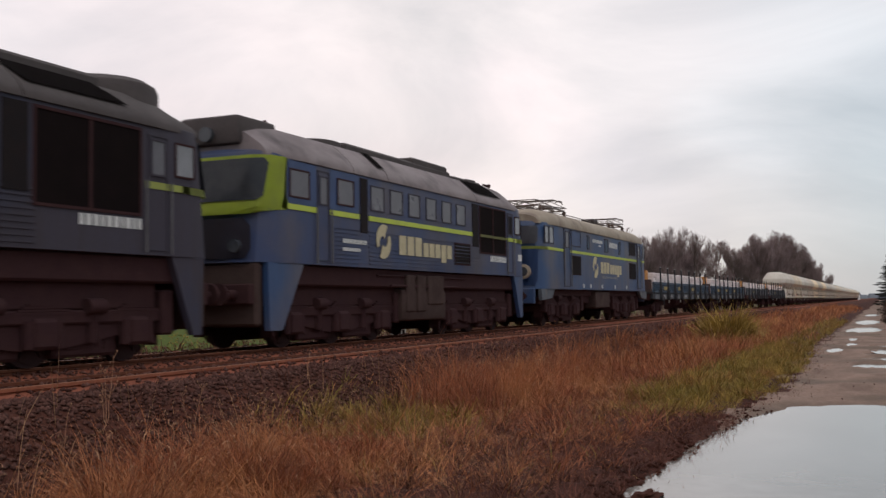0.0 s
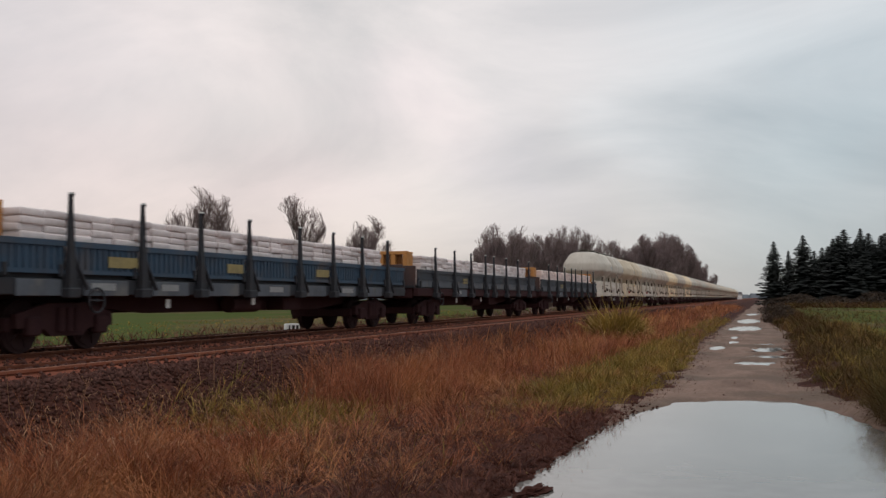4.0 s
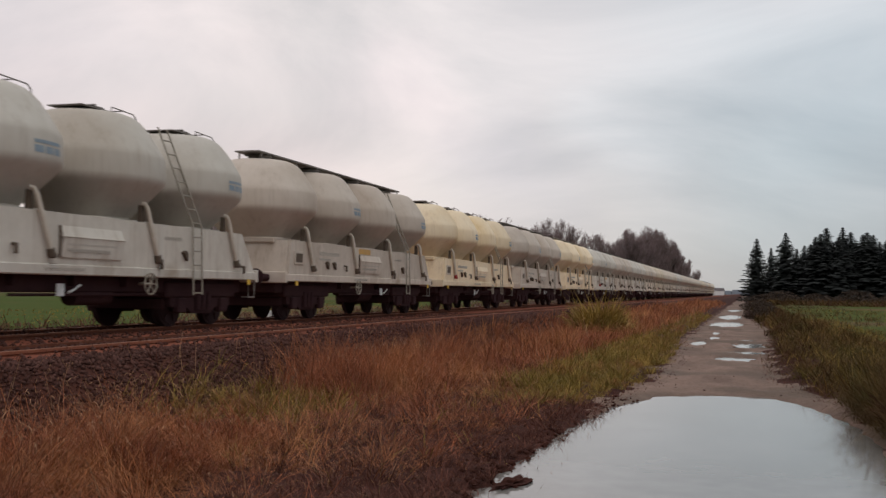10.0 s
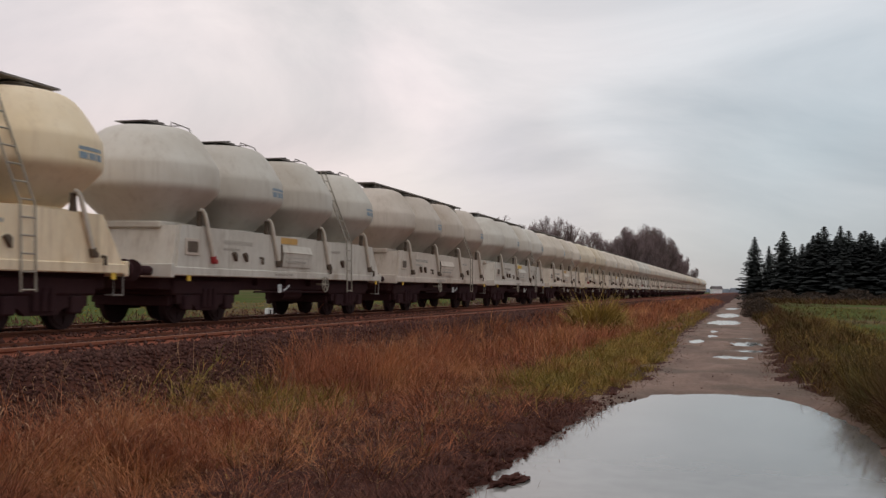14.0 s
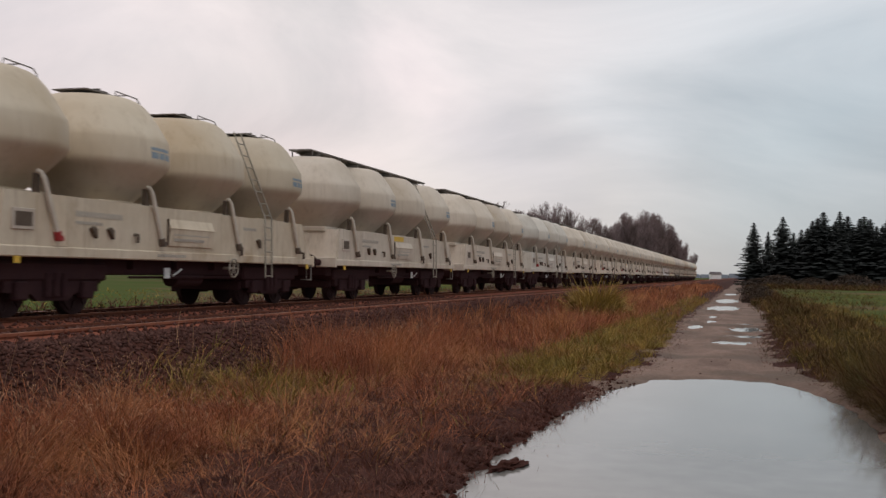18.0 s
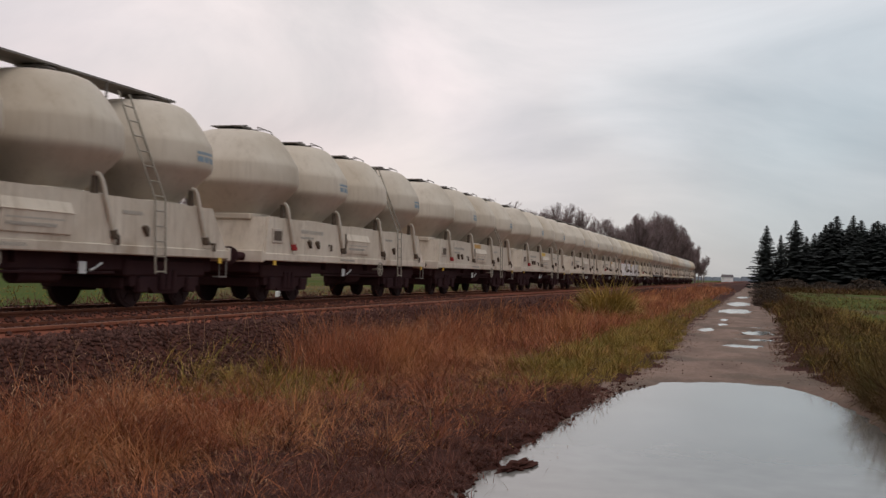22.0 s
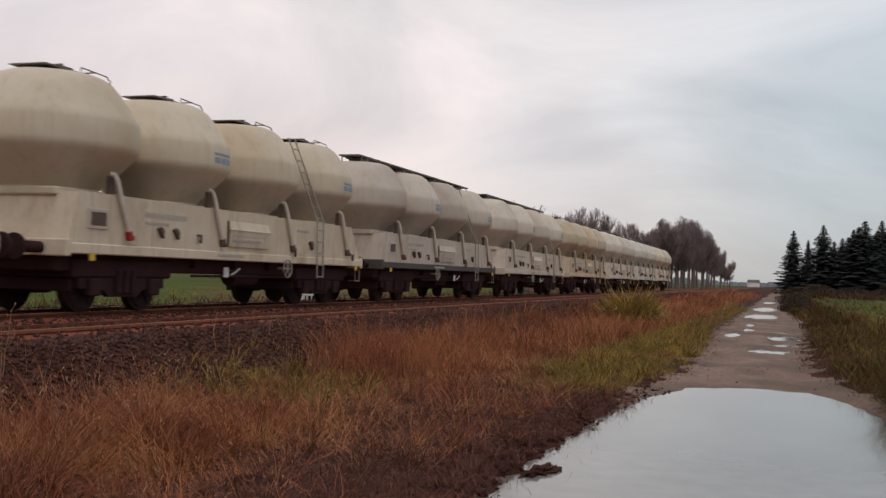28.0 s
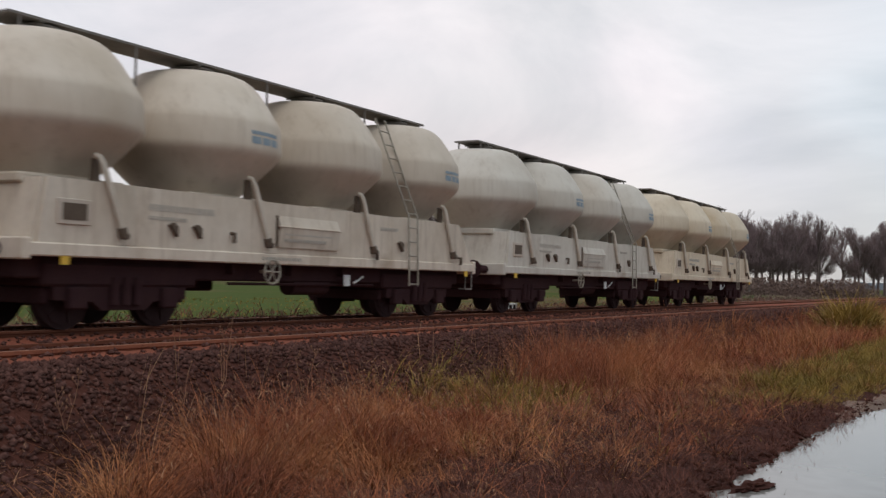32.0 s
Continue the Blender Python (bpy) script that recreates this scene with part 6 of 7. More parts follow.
    # aprons at both ends
    for y0, y1, y2, y3 in ((0.66, 2.3, 1.45, 0.72), (16.9, 15.75, 16.35, 16.84)):
        for s in (1, -1):
            bm = bmesh.new()
            a, b = sorted((s * 1.30, s * 1.43))
            prism(bm, [(y0 + (0.25 if y0 < 5 else -0.25), 1.72), (y1, 1.72), (y2, 0.32), (y3 + (0.25 if y0 < 5 else -0.25), 0.32)], a, b)
            part("apron", bm, M["loco_blue"] if not sooty else M["loco_sooty"], d, "blue apron under the cab")
        lo, hi = sorted((y0 + (0.02 if y0 < 5 else -0.02), y0 + (0.26 if y0 < 5 else -0.26)))
        bm = bmesh.new()
        soft_box(bm, -1.3, 1.3, lo, hi, 0.42, 1.72, w=0.05)
        part("apron_front", bm, M["under_dust"], d, "sooty front sheet of the apron")
    # side ribs
    for s in (1, -1):
        bm = bmesh.new()
        for k in range(9):
            z = 1.80 + k * 0.098
            a, b = sorted((s * 1.45, s * 1.466))
            for y0, y1 in ((3.45, 4.75), (5.25, 12.6)):
                box(bm, a, b, y0, y1, z, z + 0.032)
        tagged(part("side_ribs", bm, M[paint], d, "pressed ribs of the body side"), kind="stuff")
        # stripe
        bars(d, "stripe", M[stripe], s * 1.452, [(1.60, 2.78, 2.86, 2.98), (3.38, 4.75, 2.86, 2.98), (15.02, 16.0, 2.86, 2.98)] + ([] if sooty else [(5.25, 11.95, 2.86, 2.98)]), "lime stripe", depth=0.018, side=s)
        for y0, y1 in ((1.68, 2.5), (3.7, 4.5)):
            framed(d, "cab_window", s * 1.455, y0, y1, 3.12, 3.74, M["grey_pane"], M["under"], "grey cab side window")
        for y0, y1 in ((5.35, 6.08), (6.41, 7.14), (7.5, 8.2), (8.6, 9.28), (9.68, 10.34), (10.72, 11.42)):
            framed(d, "side_window", s * 1.452, y0, y1, 3.12, 3.74, M["grey_pane"], M["loco_sooty"], "grey engine-room window", t=0.028)
        for y0, y1 in ((1.66, 2.78), (3.40, 4.74)):
            simple("window_panel", d, M["loco_navy"] if not sooty else M[paint], (min(s * 1.448, s * 1.454), max(s * 1.448, s * 1.454), y0, y1, 3.0, 3.9), label="clean blue panel round the cab window")
        framed(d, "door", s * 1.45, 2.83, 3.34, 1.80, 3.82, M[paint], M["loco_sooty"], "blue cab door")
        framed(d, "door_window", s * 1.462, 2.90, 3.27, 3.05, 3.7, M["grey_pane"], M["loco_sooty"])
        simple("air_duct", d, M["grille"], (min(s * 1.45, s * 1.47), max(s * 1.45, s * 1.47), 4.82, 5.18, 2.55, 3.86), label="black upright slot")
        # no hole in the wall: the pane's black stands for inner shade
        f = framed(d, "side_grille", s * 1.452, 12.55, 14.92, 2.36, 3.86, M["opening_shade"], M["under"], "large radiator opening, its inner shade painted as a black pane", t=0.05)
        for y in (13.73,):
            simple("grille_post", f, M["under"], (min(s * 1.452, s * 1.474), max(s * 1.452, s * 1.474), y - 0.03, y + 0.03, 2.41, 3.81))
        if not sooty:
            bars(d, "grille_stripe", M["lime_old"], s * 1.475, [(12.6, 14.88, 2.88, 2.96)], "worn lime stripe across the opening", side=s)
        framed(d, "rear_window", s * 1.452, 15.80, 16.34, 3.12, 3.74, M["glass"], M["under"], "pale rear cab window")
        framed(d, "door_window", s * 1.464, 15.14, 15.54, 3.08, 3.72, M["grey_pane"] if sooty else M["grille"], M["loco_sooty"])
        louvres(d, "lower_grille", s * 1.452, 10.55, 11.75, 1.95, 2.6, 6)
        simple("air_duct", d, M["grille"], (min(s * 1.45, s * 1.47), max(s * 1.45, s * 1.47), 11.98, 12.46, 2.55, 3.86), label="black upright slot")
        framed(d, "rear_door", s * 1.45, 15.08, 15.60, 1.8, 3.8, M[paint], M["loco_sooty"], "blue rear door")
        for y in (2.76, 3.41, 15.01, 15.67):
            bm = bmesh.new()
            tube(bm, [(s * 1.5, y, 1.75), (s * 1.5, y, 3.0)], 0.018, 6)
            part("grab_rail", bm, M["grab"], d, "thin upright grab rail")
        # roof shoulder grilles
        for y0, y1 in ((12.5, 14.7), (5.9, 6.28)):
            bm = bmesh.new()
            first, last = (2, 4) if y0 > 10 else (2, 5)
            lines = []
            for y, cut in ((y0, -0.22 if y0 > 10 else 0.0), (y1, -0.38 if y0 > 10 else 0.0)):
                line = []
                steps = ROOF_HALF[first:last + 1]
                for i, (q, u) in enumerate(steps):
                    line.append(bm.verts.new((s * (1.45 * q + 0.022), y + cut * i / (len(steps) - 1), 4.0 + (crest - 4.0) * u + 0.022)))
                lines.append(line)
            for k in range(last - first):
                bm.faces.new((lines[0][k], lines[1][k], lines[1][k + 1], lines[0][k + 1]))
            bmesh.ops.solidify(bm, geom=bm.faces[:], thickness=0.01)
            # a closed sheet; the depth behind the grille is only its black colour
            part("roof_grille", bm, M["opening_shade"], d, "roof-shoulder grille as a sheet with its shade painted near-black")
        if not sooty:
            blocks = [(6.90 + 0.48 * k, 7.30 + 0.48 * k, 2.10, 2.60) for k in range(3)] + [(8.38 + 0.40 * k, 8.71 + 0.40 * k, 2.10 - 0.12 * (k == 3), 2.48) for k in range(5)]
            emblem(d, s * 1.468, 5.5, 6.5, 2.02, 2.76, blocks, M["logo_cream"])
            bars(d, "number", M["white_mark"], s * 1.468, marks(23, 3.95, 5.1, 2.26, 2.36) + marks(24, 3.95, 4.8, 2.08, 2.16), "white figures", side=s, kind="stuff")
        bars(d, "number", M["white_mark"], s * 1.452, marks(25, 13.5, 14.95, 2.14, 2.32) + ([] if sooty else [(16.15, 16.5, 2.24, 2.46)]), "white figures on the side", side=s, kind="stuff")
    # cab faces: lime surround, windscreen, lamps
    for y, way in ((0.62, -1), (16.95, 1)):
        rear = way > 0
        if not sooty or rear:
            wrapped("face_band", M["lime"] if not sooty else M["lime_dirty"], [(2.70, 2.4), (2.77, 4.0), (2.845, 6.0), (2.99, 6.0), (3.1, 5.75), (3.5, 5.6), (3.85, 5.6), (3.94, 5.5)] if not sooty and not rear else [(2.85, 6.0), (2.98, 6.0)], "lime band wrapped round the cab", 0.016, rear)
        wrapped("nose_panel", M["loco_sooty"], [(1.80, 2.2), (2.0, 2.6), (2.45, 2.6), (2.62, 2.1)], "sooty dark nose panel", 0.018, rear)
        wrapped("windscreen", M["glass_dark"], [(2.98, 2.9), (3.07, 3.5), (3.76, 3.65), (3.87, 3.2)], "dark dusty windscreen", 0.036, rear)
        for x in (-0.85, 0.85):
            bm = bmesh.new()
            tube(bm, [(x, y - way * 0.1, 2.05), (x, y + way * 0.10, 2.05)], [0.16, 0.14], 16)
            part("headlight", bm, M["glass_dark"], d, "round headlight")
        bm = bmesh.new()
        tube(bm, [(0, y - way * 0.3, 4.42), (0, y - way * 0.12, 4.42)], 0.16, 14)
        part("top_light", bm, M["glass_dark"], d, "round top light")
        simple("headstock", d, M["under"], (-1.25, 1.25, y - 0.1, y + 0.1, 0.86, 1.28), label="black buffer beam", w=0.03)
    # underframe, tank, bogies
    bm = bmesh.new()
    soft_box(bm, -1.3, 1.3, 1.6, 16.0, 1.25, 1.72, w=0.04)
    soft_box(bm, -1.12, 1.12, 1.9, 15.7, 0.8, 1.3, w=0.04)
    part("underframe", bm, M["under"], d, "sooty frame")
    bm = bmesh.new()
    soft_box(bm, -1.35, 1.35, 7.3, 10.2, 0.38, 1.24, w=0.12, seg=2)
    part("fuel_tank", bm, M["under_dust"], d, "dusty fuel tank")
    for s in (1, -1):
        for y0, y1 in ((7.5, 8.0), (8.15, 8.7), (8.85, 9.9)):
            simple("equipment_box", d, M["under_dust"], (min(s * 1.2, s * 1.4), max(s * 1.2, s * 1.4), y0, y1, 0.62 if y1 < 9 else 0.8, 1.6), label="dusty equipment box", w=0.03)
        for x, y0, y1, z, r in ((1.36, 6.6, 10.9, 1.3, 0.04), (1.33, 5.9, 11.6, 1.55, 0.025)):
            bm = bmesh.new()
            tube(bm, [(s * x, y0, z), (s * x, y1, z)], r, 6)
            part("air_pipe", bm, M["under"], d)
    bogie(d, 4.45, base=2.1, r=0.525, axles=3, heavy=True)
    bogie(d, 13.1, base=2.1, r=0.525, axles=3, heavy=True)
    buffers(d, 0.6, -1)
    buffers(d, 16.97, 1)
    return d


def pantograph(parent, y0, y1):
    p0 = (y0 + y1) / 2
    bm = bmesh.new()
    tube(bm, [(-0.62, y0 + 0.7, 4.64), (-0.62, y1 - 0.7, 4.64), (0.62, y1 - 0.7, 4.64), (0.62, y0 + 0.7, 4.64), (-0.62, y0 + 0.7, 4.64)], 0.035, 6)
    f = part("pantograph", bm, M["insulator"], parent, "lowered brown pantograph frame")
    for x in (-0.62, 0.62):
        for a, b, r in (((x, y0 + 0.75, 4.64), (x * 0.9, y1 - 0.2, 4.80), 0.022), ((x, y1 - 0.75, 4.64), (x * 0.9, y0 + 0.2, 4.82), 0.022),
                        ((x * 0.9, y1 - 0.2, 4.80), (x * 0.8, p0, 4.92), 0.016), ((x * 0.9, y0 + 0.2, 4.82), (x * 0.8, p0, 4.92), 0.016)):
            bm = bmesh.new()
            tube(bm, [a, b], r, 6)
            part("arm", bm, M["insulator"], f)
    # cross members, springs and the raised end of the frame
    for a, b, r in (((-0.56, y1 - 0.2, 4.80), (0.56, y1 - 0.2, 4.80), 0.02), ((-0.56, y0 + 0.2, 4.82), (0.56, y0 + 0.2, 4.82), 0.02), ((-0.56, y0 + 0.2, 4.82), (0.5, p0, 4.92), 0.012), ((0.56, y1 - 0.2, 4.80), (-0.5, p0, 4.92), 0.012),
                    ((-0.62, p0, 4.64), (0.62, p0, 4.64), 0.03), ((-0.2, y0 + 0.8, 4.66), (-0.2, p0, 4.70), 0.045), ((0.2, p0, 4.70), (0.2, y1 - 0.8, 4.66), 0.045), ((-0.62, y0 + 0.75, 4.64), (0.62, p0 - 0.4, 4.84), 0.014)):
        bm = bmesh.new()
        tube(bm, [a, b], r, 6)
        part("cross_bar", bm, M["insulator"], f)
    for x in (-0.95, 0.95):
        bm = bmesh.new()
        tube(bm, [(x * 0.92, p0 - 0.5, 4.80), (x, p0 - 0.2, 4.90), (x, p0 + 0.2, 4.90), (x * 0.92, p0 + 0.5, 4.80)], 0.018, 6)
        part("horn_bar", bm, M["insulator"], f)
    for dy in (-0.18, 0.18):
        bm = bmesh.new()
        tube(bm, [(-0.95, p0 + dy, 4.86), (-0.7, p0 + dy, 4.96), (0.7, p0 + dy, 4.96), (0.95, p0 + dy, 4.86)], 0.028, 6)
        part("contact_strip", bm, M["walk_steel"], f, "curved contact strip")
    for x in (-0.62, 0.62):
        for y in (y0 + 0.7, y1 - 0.7):
            bm = bmesh.new()
            tube(bm, [(x, y, 4.34), (x, y, 4.42), (x, y, 4.48), (x, y, 4.54), (x, y, 4.62)], [0.06, 0.09, 0.06, 0.09, 0.06], 10)
            part("insulator", bm, M["insulator"], f, "ribbed brown insulator")


def electric_locomotive():
    e = vehicle("electric_locomotive", "faded blue electric locomotive with lime stripe and beige roof", "locomotive", "locomotives of the train")
    st = [(0.62, 1.0, -1), (0.72, 1.22, -1), (1.0, 1.40, -1), (1.5, 1.47, 0), (9.7, 1.47, 0), (17.9, 1.47, 0), (18.4, 1.40, 1), (18.68, 1.22, 1), (18.78, 1.0, 1)]
    shell(e, "body", M["loco_blue"], st, 1.32, 3.78, 3.86, "faded blue body", lean=0.18, knee=2.6)
    bm = bmesh.new()
    secs = []
    for k in range(25):
        y = 0.92 + (18.48 - 0.92) * k / 24
        end = max(0.0, 1 - min(y - 0.85, 18.55 - y) / 1.6)
        w, top = 1.49 - 0.2 * end ** 2, 4.42 - 0.32 * end ** 2
        prof = [(w, 3.74), (w, 3.82)] + [((w - 0.01) * math.cos(q / 8 * math.pi / 2) ** 0.7, 3.82 + (top - 3.82) * math.sin(q / 8 * math.pi / 2)) for q in range(1, 8)]
        secs.append([(x, y, z) for x, z in prof + [(-x, z) for x, z in prof[::-1]]])
    loft(bm, secs)
    part("roof", bm, M["roof_beige"], e, "dusty beige roof")
    bm = bmesh.new()
    soft_box(bm, -0.5, 0.5, 8.0, 12.8, 4.3, 4.48, w=0.04)
    soft_box(bm, 0.1, 0.7, 11.0, 11.8, 4.4, 4.64, w=0.04)
    part("roof_box", bm, M["roof_dark"], e, "dark resistor housing on the roof")
    for x in (0.55, -0.55):
        bm = bmesh.new()
        tube(bm, [(x, 2.0, 4.40), (x, 7.5, 4.52), (x, 13.5, 4.52), (x, 17.6, 4.4)], 0.02, 6)
        part("roof_bar", bm, M["insulator"], e, "thin roof conductor")
    pantograph(e, 2.7, 7.3)
    pantograph(e, 13.4, 17.6)
    for s in (1, -1):
        x = s * 1.472
        bars(e, "stripe", M["lime"], x, [(1.5, 3.55, 2.78, 2.885), (4.55, 16.2, 2.78, 2.885), (17.2, 17.9, 2.78, 2.885)], "lime stripe", side=s, depth=0.012)
        for y0, y1 in ((1.18, 1.66), (1.72, 2.26), (17.5, 18.0)):
            framed(e, "cab_window", s * 1.478, y0, y1, 3.02, 3.66, M["glass"], M["loco_sooty"], "pale cab side window")
        for y0, y1 in ((3.62, 4.42), (16.3, 17.08)):
            framed(e, "door", x, y0, y1, 1.42, 3.74, M["loco_blue"], M["loco_sooty"], "blue cab door", t=0.035)
            framed(e, "door_window", s * 1.484, y0 + 0.15, y1 - 0.15, 2.95, 3.6, M["grey_pane"], M["loco_sooty"])
            for y in (y0 - 0.08, y1 + 0.08):
                bm = bmesh.new()
                tube(bm, [(s * 1.53, y, 1.45), (s * 1.53, y, 3.1)], 0.02, 6)
                part("grab_rail", bm, M["grab"], e, "grey upright grab rail")
        for y0, y1 in ((4.62, 5.98), (14.62, 15.98)):
            framed(e, "upper_grille", x, y0, y1, 3.05, 3.7, M["loco_navy"] if y0 < 10 else M["grille"], M["loco_sooty"], "dark blue louvred panel")
            louvres(e, "lower_grille", x, y0, y1, 1.9, 2.68, 10)
        for y0, y1 in ((7.0, 7.32), (9.9, 10.5), (12.52, 12.86)):
            framed(e, "side_window", x, y0, y1, 3.02, 3.62, M["flat_blue"], M["loco_sooty"], "grey side panel")
        blocks = [(9.2 + 0.52 * k, 9.62 + 0.52 * k, 2.06, 2.56) for k in range(3)] + [(10.84 + 0.44 * k, 11.2 + 0.44 * k, 2.06 - 0.1 * (k == 3), 2.48) for k in range(5)]
        emblem(e, x, 7.75, 8.85, 1.90, 2.70, blocks, M["logo_cream"])
        bars(e, "small_blocks", M["grey_mark"], x, marks(33, 9.45, 12.2, 1.84, 1.93, 0.9), "grey blocks in place of writing", side=s, kind="stuff")
        bars(e, "number", M["white_mark"], x, marks(34, 10.75, 12.2, 3.26, 3.50, 0.3) + marks(35, 7.9, 9.6, 3.36, 3.50, 0.3) + marks(36, 8.9, 9.3, 3.22, 3.28, 0.3), "white figures", side=s, kind="stuff")
        for y in (7.4, 9.3, 11.6, 13.9, 6.3):
            simple("jack_plate", e, M["white_mark"], (min(x, x + s * 0.02), max(x, x + s * 0.02), y, y + 0.12, 1.4, 1.55), label="small pale jacking plate")
        # valances
        a, b = sorted((s * 1.30, s * 1.44))
        for outline in ([(0.85, 1.32), (2.5, 1.32), (2.3, 1.16), (2.1, 0.98), (0.92, 0.90)], [(16.9, 1.32), (18.55, 1.32), (18.48, 0.90), (17.3, 0.98), (17.1, 1.16)]):
            bm = bmesh.new()
            prism(bm, outline, a, b)
            part("valance", bm, M["sole_pale"], e, "grimy grey-blue valance under the cab")
    for y, way in ((0.62, -1), (18.78, 1)):
        sheet = functools.partial(wrap_sheet, e, [(0.0, 0.60), (0.5, 0.605), (1.0, 0.62), (1.22, 0.72), (1.40, 1.0), (1.47, 1.5), (1.47, 1.6)], 0.18, 2.6, 19.4)
        # the sky's reflection on this windscreen is put into its grey pane colour
        sheet("windscreen", M["grey_pane"], [(2.98, 3.0), (3.06, 3.3), (3.56, 3.3), (3.64, 3.0)], "dark dusty windscreen", 0.03, way > 0)
        sheet("nose_panel", M["loco_navy"], [(1.45, 3.0), (1.6, 3.4), (2.70, 3.5), (2.775, 3.3)], "dark blue nose panel", 0.012, way > 0)
        sheet("front_stripe", M["lime_dirty"], [(2.78, 5.5), (2.885, 5.5)], "lime stripe across the cab front", 0.014, way > 0)
        for x in (-0.85, 0.85):
            bm = bmesh.new()
            tube(bm, [(x, y - way * 0.35, 1.95), (x, y + way * 0.08, 1.95), (x, y + way * 0.10, 1.95)], [0.27, 0.27, 0.22], 20)
            lamp = part("headlight", bm, M["roof_beige"], e, "round headlight in a beige ring")
            bm = bmesh.new()
            tube(bm, [(x, y + way * 0.09, 1.95), (x, y + way * 0.115, 1.95)], [0.19, 0.14], 16)
            part("lens", bm, M["glass_dark"], lamp, "dusty glass lens")
        simple("headstock", e, M["loco_blue"], (-1.25, 1.25, y - 0.1, y + 0.1, 0.78, 1.34), label="blue buffer beam", w=0.03)
    bm = bmesh.new()
    soft_box(bm, -1.2, 1.2, 2.0, 17.4, 1.05, 1.34, w=0.03)
    soft_box(bm, -1.1, 1.1, 1.6, 17.8, 0.75, 1.1, w=0.03)
    part("underframe", bm, M["under"], e, "sooty frame")
    simple("battery_box", e, M["under_dust"], (0.9, 1.4, 8.5, 10.9, 0.55, 1.25), label="dusty grey battery box", w=0.03)
    simple("tank_box", e, M["under"], (-1.3, 0.85, 8.2, 11.2, 0.5, 1.1), label="sooty equipment box", w=0.03)
    bogie(e, 4.55, base=1.75, r=0.62, axles=3, heavy=True)
    bogie(e, 14.85, base=1.75, r=0.62, axles=3, heavy=True)
    buffers(e, 0.58, -1)
    buffers(e, 18.82, 1)
    return e


place(diesel_locomotive("loco_sooty", "lime_dirty", True), -1.5)
place(diesel_locomotive("loco_dirty", "lime", False), 16.35)
place(electric_locomotive(), 34.2)


# ---------------------------------------------------------------- stake wagons and their load
FLAT_AT = (54.25, 74.4, 94.65, 115.0)


